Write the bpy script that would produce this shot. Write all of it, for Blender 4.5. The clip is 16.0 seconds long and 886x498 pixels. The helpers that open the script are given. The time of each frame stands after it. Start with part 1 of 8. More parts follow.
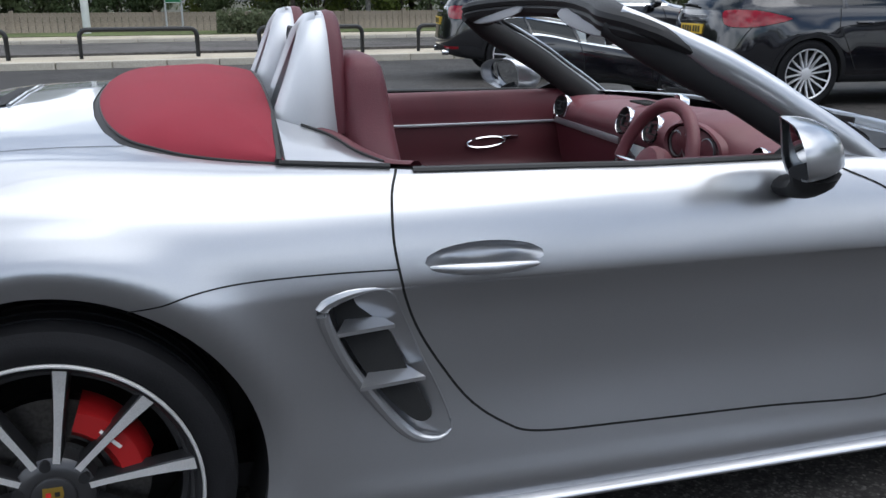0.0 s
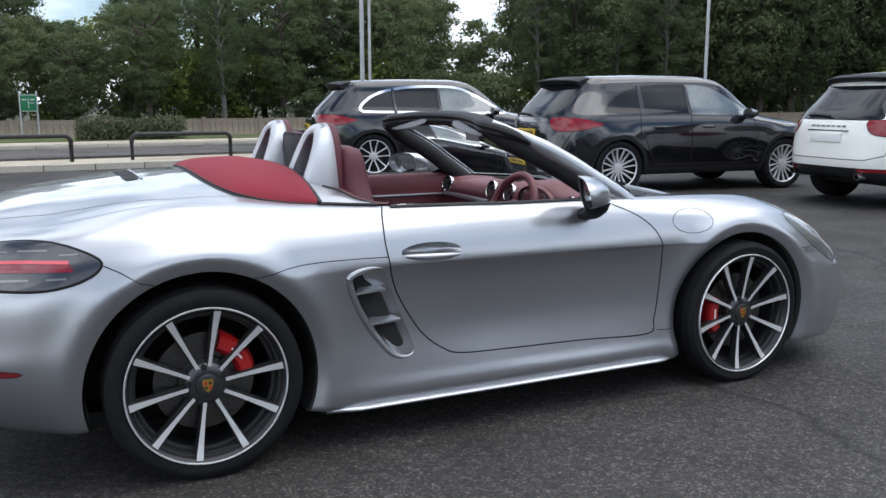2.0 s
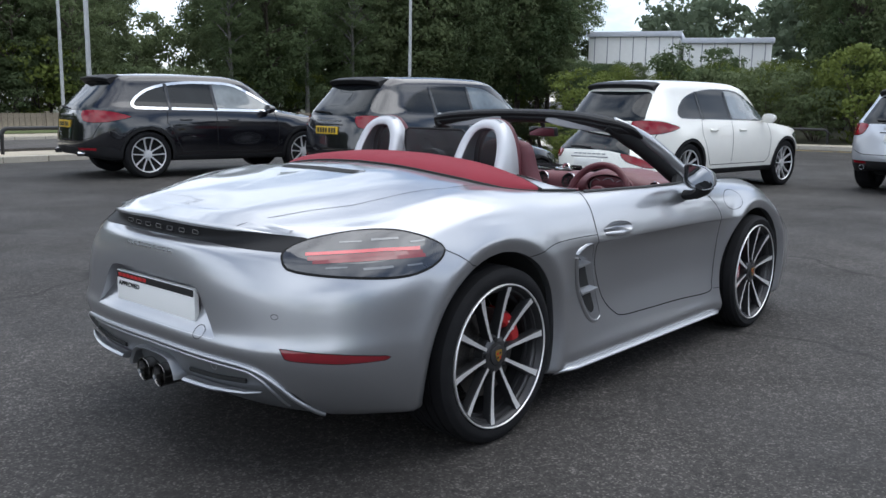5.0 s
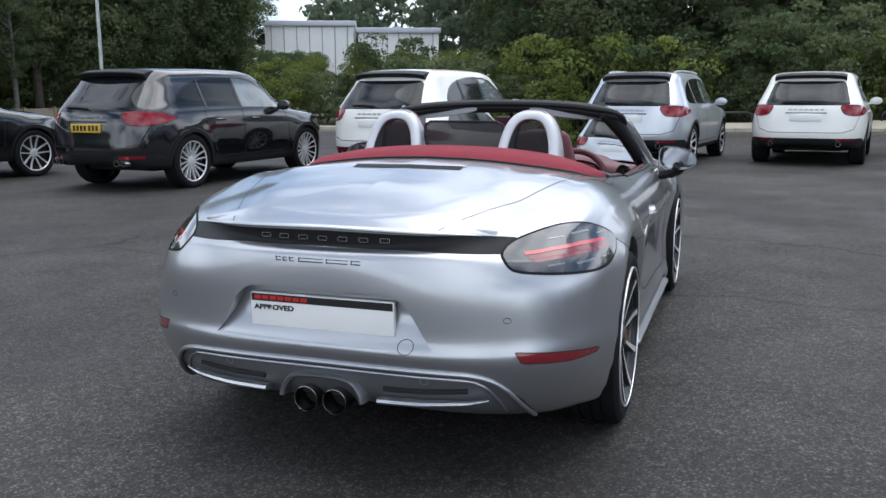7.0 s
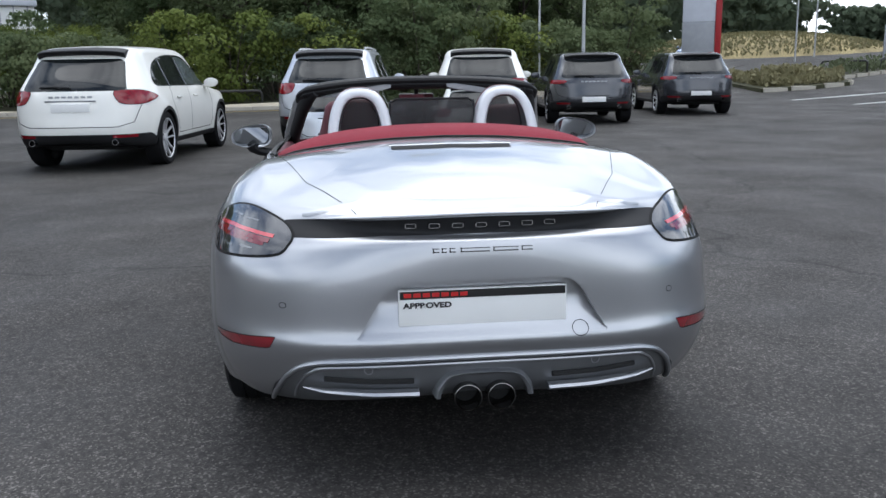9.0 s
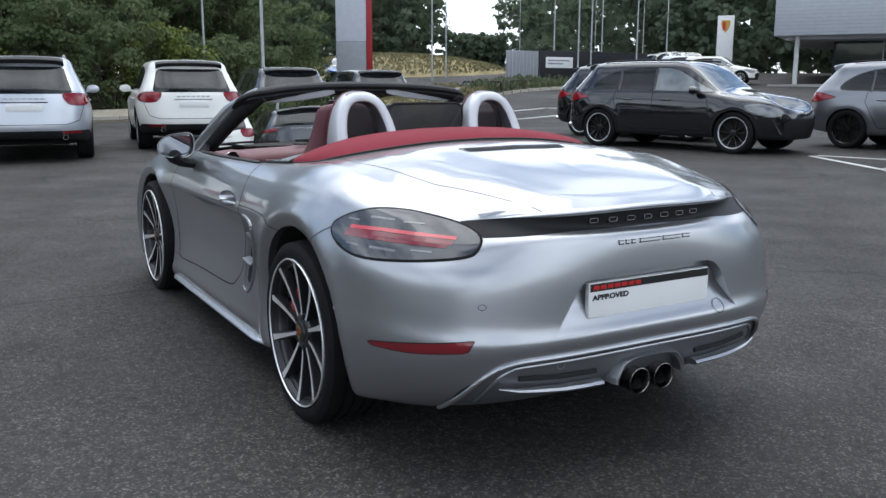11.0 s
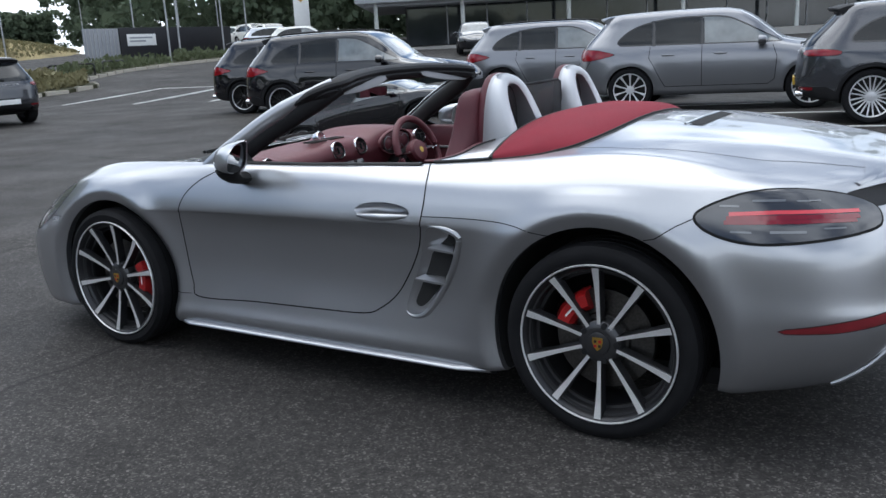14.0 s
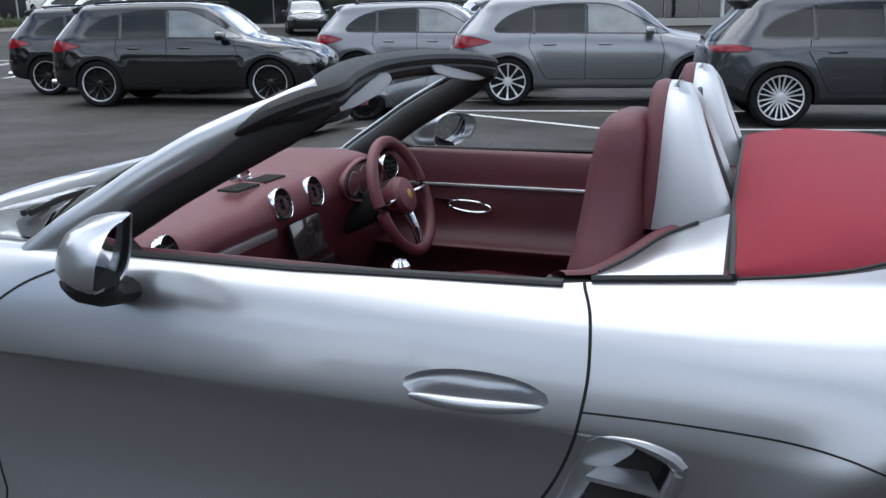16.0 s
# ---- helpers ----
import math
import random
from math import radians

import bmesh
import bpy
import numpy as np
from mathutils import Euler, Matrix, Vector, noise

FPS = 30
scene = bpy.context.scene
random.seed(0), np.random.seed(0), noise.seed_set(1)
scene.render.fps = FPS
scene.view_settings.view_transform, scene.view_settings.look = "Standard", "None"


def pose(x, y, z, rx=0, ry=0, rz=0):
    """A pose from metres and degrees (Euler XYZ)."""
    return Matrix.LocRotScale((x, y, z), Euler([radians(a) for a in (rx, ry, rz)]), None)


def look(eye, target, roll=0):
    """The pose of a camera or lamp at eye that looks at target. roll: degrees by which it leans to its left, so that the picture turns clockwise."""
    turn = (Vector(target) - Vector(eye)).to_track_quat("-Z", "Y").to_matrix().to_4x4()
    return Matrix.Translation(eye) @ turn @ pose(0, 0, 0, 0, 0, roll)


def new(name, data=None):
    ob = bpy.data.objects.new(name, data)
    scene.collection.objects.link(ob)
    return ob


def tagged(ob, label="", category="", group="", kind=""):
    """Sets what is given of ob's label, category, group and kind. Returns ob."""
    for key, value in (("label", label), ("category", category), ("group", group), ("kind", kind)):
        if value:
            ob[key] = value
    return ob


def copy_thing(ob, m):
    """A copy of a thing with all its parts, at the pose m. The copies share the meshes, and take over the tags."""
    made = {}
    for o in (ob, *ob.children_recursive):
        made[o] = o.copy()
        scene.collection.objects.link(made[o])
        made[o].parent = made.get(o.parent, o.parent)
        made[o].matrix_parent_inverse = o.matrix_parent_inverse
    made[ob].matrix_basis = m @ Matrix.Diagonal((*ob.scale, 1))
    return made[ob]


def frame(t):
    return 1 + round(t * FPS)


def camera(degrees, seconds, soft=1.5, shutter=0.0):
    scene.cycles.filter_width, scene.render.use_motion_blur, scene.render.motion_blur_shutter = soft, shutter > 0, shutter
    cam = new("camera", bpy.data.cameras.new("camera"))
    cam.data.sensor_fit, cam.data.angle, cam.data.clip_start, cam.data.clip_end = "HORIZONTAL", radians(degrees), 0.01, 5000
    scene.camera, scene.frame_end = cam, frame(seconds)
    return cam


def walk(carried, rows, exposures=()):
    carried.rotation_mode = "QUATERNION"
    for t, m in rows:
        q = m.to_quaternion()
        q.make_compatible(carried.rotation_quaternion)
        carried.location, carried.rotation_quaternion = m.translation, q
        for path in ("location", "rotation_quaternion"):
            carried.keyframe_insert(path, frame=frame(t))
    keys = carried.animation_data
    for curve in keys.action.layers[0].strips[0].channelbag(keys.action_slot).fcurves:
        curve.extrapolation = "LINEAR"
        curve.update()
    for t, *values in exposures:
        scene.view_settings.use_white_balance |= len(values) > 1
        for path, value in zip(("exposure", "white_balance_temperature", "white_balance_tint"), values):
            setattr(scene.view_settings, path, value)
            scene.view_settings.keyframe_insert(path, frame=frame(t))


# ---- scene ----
cam = camera(54.0, 16.0)
PATH = [
    (0, (-0.915, -2.477, 1.266), (-0.399, -0.629, 0.701), -0.0),
    (0.5, (-1.117, -2.905, 1.297), (-0.525, -1.058, 0.812), 0.7),
    (1, (-1.271, -3.326, 1.292), (-0.653, -1.473, 0.864), -0.5),
    (1.5, (-1.503, -3.614, 1.303), (-0.802, -1.779, 0.926), -1.0),
    (2, (-1.763, -3.837, 1.318), (-0.905, -2.062, 0.981), -0.0),
    (2.5, (-2.054, -4.047, 1.341), (-1.136, -2.297, 1.039), 0.7),
    (3, (-2.445, -4.037, 1.355), (-1.458, -2.316, 1.1), 0.5),
    (3.5, (-2.789, -3.847, 1.319), (-1.736, -2.163, 1.081), 0.6),
    (4, (-3.077, -3.532, 1.316), (-1.934, -1.916, 1.026), 1.0),
    (4.2, (-3.229, -3.408, 1.306), (-2.018, -1.847, 0.993), 1.0),
    (6.3, (-4.465, -1.829, 1.294), (-2.689, -0.965, 0.979), -0.5),
    (6.5, (-4.53, -1.688, 1.317), (-2.729, -0.881, 0.989), -0.8),
    (7, (-4.662, -1.304, 1.303), (-2.804, -0.652, 0.951), -0.2),
    (7.5, (-4.744, -0.893, 1.305), (-2.837, -0.409, 0.942), -0.9),
    (8, (-4.736, -0.468, 1.314), (-2.797, -0.182, 0.917), -1.0),
    (8.5, (-4.768, -0.027, 1.313), (-2.811, 0.001, 0.904), -1.1),
    (10.8, (-4.289, 1.832, 1.279), (-2.548, 0.924, 0.901), 0.2),
    (11, (-4.232, 1.997, 1.267), (-2.535, 1.008, 0.89), 0.1),
    (11.2, (-4.181, 2.178, 1.273), (-2.53, 1.115, 0.892), -0.2),
    (11.5, (-4.07, 2.394, 1.296), (-2.466, 1.264, 0.907), -1.3),
    (12, (-3.743, 2.694, 1.33), (-2.201, 1.483, 0.936), -2.8),
    (12.5, (-3.431, 2.994, 1.346), (-2.026, 1.628, 0.946), -2.6),
    (13, (-3.083, 3.211, 1.342), (-1.795, 1.74, 0.921), -2.5),
    (13.5, (-2.698, 3.358, 1.366), (-1.523, 1.797, 0.94), -2.6),
    (14, (-2.287, 3.488, 1.357), (-1.251, 1.841, 0.896), -3.2),
    (14.5, (-1.814, 3.324, 1.319), (-0.856, 1.634, 0.841), -2.6),
    (15, (-1.392, 3.021, 1.327), (-0.537, 1.27, 0.877), -1.4),
    (15.5, (-1.035, 2.637, 1.336), (-0.268, 0.851, 0.865), -1.3),
    (16, (-0.791, 2.145, 1.35), (-0.128, 0.329, 0.838), -0.8),
]
walk(cam, [(t, look(eye, target, roll)) for t, eye, target, roll in PATH],
     [(0, 1.06, 6160, 9), (2, 1.13, 6170, 9), (4, 1.04, 6150, 9), (8.5, 1.11, 6130, 9), (11.5, 1.02, 6130, 8), (14.2, 0.94, 6090, 8), (16, 1.10, 6050, 8)])

# ---------------------------------------------------------------- light
SUN_DIR = (0.30, -0.12, 0.95)
world = bpy.data.worlds.new("daylight")
scene.world = world
world.use_nodes = True
wt = world.node_tree
wt.nodes.clear()
w_out = wt.nodes.new("ShaderNodeOutputWorld")
w_bg = wt.nodes.new("ShaderNodeBackground")
w_sky = wt.nodes.new("ShaderNodeTexSky")
w_sky.sky_type = "NISHITA"
w_sky.sun_disc = False
w_sky.sun_elevation = math.asin(SUN_DIR[2] / math.sqrt(sum(c * c for c in SUN_DIR)))
w_sky.sun_rotation = math.atan2(SUN_DIR[0], SUN_DIR[1])
w_sky.dust_density = 0.4
w_sky.ozone_density = 2.0
w_geo = wt.nodes.new("ShaderNodeTexCoord")
w_map = wt.nodes.new("ShaderNodeMapping")
w_map.inputs["Scale"].default_value = (1.0, 1.0, 2.4)
w_noise = wt.nodes.new("ShaderNodeTexNoise")
w_noise.inputs["Scale"].default_value = 1.9
w_noise.inputs["Detail"].default_value = 7.0
w_noise.inputs["Roughness"].default_value = 0.55
w_ramp = wt.nodes.new("ShaderNodeValToRGB")
w_ramp.color_ramp.elements[0].position = 0.40
w_ramp.color_ramp.elements[1].position = 0.56
w_shade = wt.nodes.new("ShaderNodeTexNoise")
w_shade.inputs["Scale"].default_value = 2.6
w_shade.inputs["Detail"].default_value = 4.0
w_tone = wt.nodes.new("ShaderNodeValToRGB")
w_tone.color_ramp.elements[0].position = 0.35
w_tone.color_ramp.elements[0].color = (4.5, 4.8, 5.3, 1)
w_tone.color_ramp.elements[1].position = 0.65
w_tone.color_ramp.elements[1].color = (6.8, 7.0, 7.4, 1)
w_mix = wt.nodes.new("ShaderNodeMixRGB")
L = wt.links.new
L(w_geo.outputs["Generated"], w_map.inputs["Vector"])
L(w_map.outputs["Vector"], w_noise.inputs["Vector"])
L(w_map.outputs["Vector"], w_shade.inputs["Vector"])
L(w_noise.outputs["Fac"], w_ramp.inputs["Fac"])
L(w_shade.outputs["Fac"], w_tone.inputs["Fac"])
L(w_ramp.outputs["Color"], w_mix.inputs["Fac"])
w_clear = wt.nodes.new("ShaderNodeVectorMath")
w_clear.operation = "SCALE"
w_clear.inputs["Scale"].default_value = 0.40
L(w_sky.outputs["Color"], w_clear.inputs[0])
L(w_clear.outputs["Vector"], w_mix.inputs["Color1"])
L(w_tone.outputs["Color"], w_mix.inputs["Color2"])
L(w_mix.outputs["Color"], w_bg.inputs["Color"])
w_bg.inputs["Strength"].default_value = 0.15
L(w_bg.outputs["Background"], w_out.inputs["Surface"])
sun_data = bpy.data.lights.new("sun", "SUN")
sun_data.energy = 1.1
sun_data.angle = radians(70)
sun_data.color = (1.0, 0.96, 0.9)
sun = new("sun", sun_data)
sun.matrix_world = look(SUN_DIR, (0, 0, 0))

# ---------------------------------------------------------------- materials
def mat(name, color, rough=0.5, metal=0.0, coat=0.0, bump=0.0, bump_scale=40.0, vary=0.0, vary_scale=4.0, alpha=None,
        transmission=0.0, ior=1.45, emit=None, spec=0.5, grain=0.0, grain_scale=200.0, flake=0.0, coat_rough=0.03):
    """Principled surface with variation at two scales (broad stains, fine grain) and fine relief."""
    m = bpy.data.materials.new(name)
    m.use_nodes = True
    t = m.node_tree
    b = t.nodes["Principled BSDF"]
    b.inputs["Base Color"].default_value = (*color, 1)
    b.inputs["Roughness"].default_value = rough
    b.inputs["Metallic"].default_value = metal
    b.inputs["Coat Weight"].default_value = coat
    b.inputs["Coat Roughness"].default_value = coat_rough
    b.inputs["IOR"].default_value = ior
    b.inputs["Specular IOR Level"].default_value = spec
    b.inputs["Transmission Weight"].default_value = transmission
    if alpha is not None:
        b.inputs["Alpha"].default_value = alpha
    if emit:
        b.inputs["Emission Color"].default_value = (*emit[0], 1)
        b.inputs["Emission Strength"].default_value = emit[1]
    tc = t.nodes.new("ShaderNodeTexCoord")
    last = None
    if vary or grain:
        n1 = t.nodes.new("ShaderNodeTexNoise")
        n1.inputs["Scale"].default_value = vary_scale
        n1.inputs["Detail"].default_value = 5
        t.links.new(tc.outputs["Object"], n1.inputs["Vector"])
        r1 = t.nodes.new("ShaderNodeMapRange")
        r1.inputs["From Min"].default_value, r1.inputs["From Max"].default_value = 0.3, 0.7
        r1.inputs["To Min"].default_value, r1.inputs["To Max"].default_value = 1 - vary, 1 + vary
        t.links.new(n1.outputs["Fac"], r1.inputs["Value"])
        n2 = t.nodes.new("ShaderNodeTexNoise")
        n2.inputs["Scale"].default_value = grain_scale
        n2.inputs["Detail"].default_value = 2
        t.links.new(tc.outputs["Object"], n2.inputs["Vector"])
        r2 = t.nodes.new("ShaderNodeMapRange")
        r2.inputs["From Min"].default_value, r2.inputs["From Max"].default_value = 0.3, 0.7
        r2.inputs["To Min"].default_value, r2.inputs["To Max"].default_value = 1 - grain, 1 + grain
        t.links.new(n2.outputs["Fac"], r2.inputs["Value"])
        mm = t.nodes.new("ShaderNodeMath")
        mm.operation = "MULTIPLY"
        t.links.new(r1.outputs["Result"], mm.inputs[0])
        t.links.new(r2.outputs["Result"], mm.inputs[1])
        vm = t.nodes.new("ShaderNodeVectorMath")
        vm.operation = "SCALE"
        vm.inputs[0].default_value = color
        t.links.new(mm.outputs["Value"], vm.inputs["Scale"])
        t.links.new(vm.outputs["Vector"], b.inputs["Base Color"])
    if bump:
        n3 = t.nodes.new("ShaderNodeTexNoise")
        n3.inputs["Scale"].default_value = bump_scale
        n3.inputs["Detail"].default_value = 3
        t.links.new(tc.outputs["Object"], n3.inputs["Vector"])
        bp = t.nodes.new("ShaderNodeBump")
        bp.inputs["Strength"].default_value = bump
        bp.inputs["Distance"].default_value = 0.01
        t.links.new(n3.outputs["Fac"], bp.inputs["Height"])
        t.links.new(bp.outputs["Normal"], b.inputs["Normal"])
    return m


SILVER = mat("silver_paint", (0.405, 0.412, 0.430), rough=0.33, metal=0.88, coat=1.0, grain=0.05, grain_scale=900, vary=0.02, vary_scale=2)
HOOP_SILVER = mat("satin_hoop_silver", (0.52, 0.53, 0.55), rough=0.48, metal=0.55, grain=0.04, grain_scale=700, vary=0.03)
SILVER_TRIM = mat("satin_silver_trim", (0.42, 0.43, 0.45), rough=0.35, metal=0.9, grain=0.03, grain_scale=500, vary=0.04)
DARK_SILVER = mat("dark_silver_plastic", (0.20, 0.205, 0.215), rough=0.38, metal=0.7, vary=0.05, bump=0.02, bump_scale=300)
BLACK_GLOSS = mat("gloss_black", (0.012, 0.012, 0.013), rough=0.12, coat=0.5)
BLACK_PLASTIC = mat("black_plastic", (0.015, 0.015, 0.016), rough=0.55, spec=0.22, bump=0.06, bump_scale=500, vary=0.1)
GAP = mat("shut_line_shadow", (0.006, 0.006, 0.006), rough=0.9)
DARK = mat("dark_cavity", (0.014, 0.014, 0.014), rough=0.9)
RUBBER = mat("tyre_rubber", (0.009, 0.009, 0.010), spec=0.18, rough=0.75, bump=0.15, bump_scale=250, vary=0.2, vary_scale=12)
CHROME = mat("chrome", (0.72, 0.73, 0.74), rough=0.08, metal=1.0)
RIM_FACE = mat("machined_rim", (0.74, 0.735, 0.73), rough=0.36, metal=0.6, grain=0.08, grain_scale=300, vary=0.03)
RIM_DARK = mat("dark_grey_rim", (0.030, 0.030, 0.032), rough=0.35, metal=0.5, vary=0.05)
RIM_GREY = mat("satin_grey_rim", (0.062, 0.062, 0.065), rough=0.32, metal=0.7, vary=0.05)
DISC = mat("brake_disc_steel", (0.13, 0.125, 0.12), rough=0.35, metal=1.0, grain=0.2, grain_scale=120, vary=0.1)
CALIPER = mat("red_caliper_paint", (0.32, 0.011, 0.012), rough=0.3, coat=0.4)
GOLD = mat("gold_crest", (0.45, 0.30, 0.06), rough=0.35, metal=0.8)
RED_FABRIC = mat("red_canvas", (0.20, 0.015, 0.028), rough=0.9, bump=0.25, bump_scale=900, vary=0.06, vary_scale=6, grain=0.12, grain_scale=1200)
LEATHER = mat("burgundy_leather", (0.078, 0.014, 0.021), rough=0.55, bump=0.12, bump_scale=260, vary=0.10, vary_scale=8, grain=0.06, grain_scale=400)
LEATHER_DARK = mat("dark_burgundy_leather", (0.055, 0.010, 0.014), rough=0.5, bump=0.12, bump_scale=260, vary=0.1)
SEAL = mat("black_rubber_seal", (0.012, 0.012, 0.012), rough=0.6)
WHITE = mat("white_plate", (0.78, 0.78, 0.76), rough=0.35, vary=0.03)
RED_PRINT = mat("red_print", (0.5, 0.02, 0.02), rough=0.4)
BLACK_PRINT = mat("black_print", (0.015, 0.015, 0.015), rough=0.4)
GLASS = mat("clear_glass", (0.95, 0.97, 0.96), rough=0.0, transmission=1.0, ior=1.02, spec=0.5)
MIRROR = mat("mirror_glass", (0.62, 0.64, 0.66), rough=0.01, metal=1.0)
LENS_SMOKE = mat("smoked_lamp_lens", (0.055, 0.056, 0.060), rough=0.06, coat=1.0, metal=0.4, vary=0.12, vary_scale=14)
LENS_RED = mat("red_lamp_lens", (0.17, 0.009, 0.015), rough=0.08, coat=1.0, vary=0.1, vary_scale=20)
LENS_PINK = mat("red_light_bar", (0.55, 0.06, 0.07), rough=0.12, coat=1.0)
LENS_GREY = mat("grey_lamp_element", (0.17, 0.175, 0.18), rough=0.2, metal=0.4, coat=1.0)
DARK_CHROME = mat("sooty_chrome", (0.17, 0.165, 0.16), rough=0.18, metal=1.0, vary=0.2, vary_scale=20)
VISOR = mat("grey_vinyl_visor", (0.19, 0.19, 0.20), rough=0.55, vary=0.06, grain=0.05, grain_scale=300)
MESH = mat("dark_wind_mesh", (0.02, 0.02, 0.022), rough=0.5, alpha=0.75)

# ---------------------------------------------------------------- building tools
def mesh_object(name, verts, faces, material, parent=None, label="", smooth=True, normals=None, mats=None, face_mats=None):
    me = bpy.data.meshes.new(name)
    me.from_pydata([tuple(v) for v in verts], [], [tuple(f) for f in faces])
    for m in (mats or [material]):
        me.materials.append(m)
    if face_mats is not None:
        me.polygons.foreach_set("material_index", face_mats)
    if smooth:
        me.polygons.foreach_set("use_smooth", [True] * len(me.polygons))
    me.update()
    if normals is not None:
        me.normals_split_custom_set_from_vertices([tuple(n) for n in normals])
    ob = new(name, me)
    if parent:
        ob.parent = parent
    if label:
        ob["label"] = label
    return ob


def part(name, bm, material, parent=None, label="", smooth=True, angle=None):
    bmesh.ops.recalc_face_normals(bm, faces=bm.faces)
    me = bpy.data.meshes.new(name)
    bm.to_mesh(me)
    bm.free()
    me.materials.append(material)
    if smooth:
        me.polygons.foreach_set("use_smooth", [True] * len(me.polygons))
        me.set_sharp_from_angle(angle=radians(angle or 35))
    ob = new(name, me)
    if parent:
        ob.parent = parent
    if label:
        ob["label"] = label
    return ob


def thing(name, label, category, at=(0, 0, 0), rz=0.0, group="", kind=""):
    ob = new(name)
    ob.matrix_basis = pose(*at, 0, 0, rz)
    return tagged(ob, label, category, group, kind)


def add_box(bm, lo, hi, bevel=0.0, m=None):
    r = bmesh.ops.create_cube(bm, size=1.0)
    vs = r["verts"]
    for v in vs:
        v.co = Vector([lo[i] + (v.co[i] + 0.5) * (hi[i] - lo[i]) for i in range(3)])
    if bevel:
        es = list({e for v in vs for e in v.link_edges})
        r2 = bmesh.ops.bevel(bm, geom=es, offset=bevel, segments=2, affect="EDGES", profile=0.6)
        vs = list({v for f in r2["faces"] for v in f.verts} | {v for v in vs if v.is_valid})
    if m is not None:
        bmesh.ops.transform(bm, matrix=m, verts=vs)
    return vs


def add_cyl(bm, a, b, r1, r2=None, seg=12, caps=True):
    a, b = Vector(a), Vector(b)
    r2 = r1 if r2 is None else r2
    q = (b - a).to_track_quat("Z", "Y").to_matrix()
    ra, rb = [], []
    for i in range(seg):
        d = Vector((math.cos(2 * math.pi * i / seg), math.sin(2 * math.pi * i / seg), 0))
        ra.append(bm.verts.new(a + q @ d * r1))
        rb.append(bm.verts.new(b + q @ d * r2))
    for i in range(seg):
        j = (i + 1) % seg
        bm.faces.new((ra[i], ra[j], rb[j], rb[i]))
    if caps:
        bm.faces.new(ra[::-1])
        bm.faces.new(rb)


def add_tube(bm, pts, r, seg=8, closed=False, flat=None):
    """A tube along points; r a number or a list; flat: (scale across, scale up) of the section."""
    pts = [Vector(p) for p in pts]
    n = len(pts)
    rings = []
    up = Vector((0, 0, 1))
    for i, p in enumerate(pts):
        a = pts[i - 1] if (i or closed) else p
        b = pts[(i + 1) % n] if (i < n - 1 or closed) else p
        t = (b - a).normalized()
        s = t.cross(up)
        if s.length < 1e-3:
            s = t.cross(Vector((0, 1, 0)))
        s.normalize()
        u = s.cross(t).normalized()
        rad = r[i] if isinstance(r, (list, tuple)) else r
        fx, fy = flat or (1, 1)
        rings.append([bm.verts.new(p + (s * math.cos(2 * math.pi * k / seg) * fx + u * math.sin(2 * math.pi * k / seg) * fy) * rad) for k in range(seg)])
    for i in range(n if closed else n - 1):
        r0, r1 = rings[i], rings[(i + 1) % n]
        for k in range(seg):
            bm.faces.new((r0[k], r0[(k + 1) % seg], r1[(k + 1) % seg], r1[k]))
    if not closed:
        bm.faces.new(rings[0][::-1])
        bm.faces.new(rings[-1])


def add_lathe(bm, profile, center, axis="y", seg=48, sign=1):
    """Turns (along, radius) pairs about an axis through center."""
    rings = []
    for d, r in profile:
        ring = []
        for k in range(seg):
            c, s = math.cos(2 * math.pi * k / seg) * r, math.sin(2 * math.pi * k / seg) * r
            o = {"y": (c, d * sign, s), "x": (d * sign, c, s), "z": (c, s, d * sign)}[axis]
            ring.append(bm.verts.new(Vector(center) + Vector(o)))
        rings.append(ring)
    for a, b in zip(rings, rings[1:]):
        for k in range(seg):
            bm.faces.new((a[k], a[(k + 1) % seg], b[(k + 1) % seg], b[k]))
    return rings


def spline(xs, ys):
    """A smooth curve through the knots that does not overshoot."""
    xs, ys = np.array(xs, float), np.array(ys, float)
    if xs[0] > xs[-1]:
        xs, ys = xs[::-1], ys[::-1]
    h, d = np.diff(xs), np.diff(ys) / np.diff(xs)
    m = np.zeros(len(xs))
    m[0], m[-1] = d[0], d[-1]
    for i in range(1, len(xs) - 1):
        if d[i - 1] * d[i] > 0:
            w1, w2 = 2 * h[i] + h[i - 1], h[i] + 2 * h[i - 1]
            m[i] = (w1 + w2) / (w1 / d[i - 1] + w2 / d[i])

    def f(x):
        x = np.clip(np.asarray(x, float), xs[0], xs[-1])
        i = np.clip(np.searchsorted(xs, x, side="right") - 1, 0, len(xs) - 2)
        t = (x - xs[i]) / h[i]
        return ((2 * t**3 - 3 * t**2 + 1) * ys[i] + (t**3 - 2 * t**2 + t) * h[i] * m[i] + (3 * t**2 - 2 * t**3) * ys[i + 1] + (t**3 - t**2) * h[i] * m[i + 1])

    return f


def flow(points, count):
    """Catmull-Rom through 3D points (rows of an array, any leading shape), evenly by chord: count samples."""
    p = np.asarray(points, float)
    k = p.shape[0]
    ext = np.concatenate([[2 * p[0] - p[1]], p, [2 * p[-1] - p[-2]]])
    out = []
    for g in np.linspace(0, k - 1, count):
        i = min(int(g), k - 2)
        t = g - i
        a, b, c, d = ext[i], ext[i + 1], ext[i + 2], ext[i + 3]
        out.append(0.5 * (2 * b + (c - a) * t + (2 * a - 5 * b + 4 * c - d) * t**2 + (3 * b - a - 3 * c + d) * t**3))
    return np.array(out)


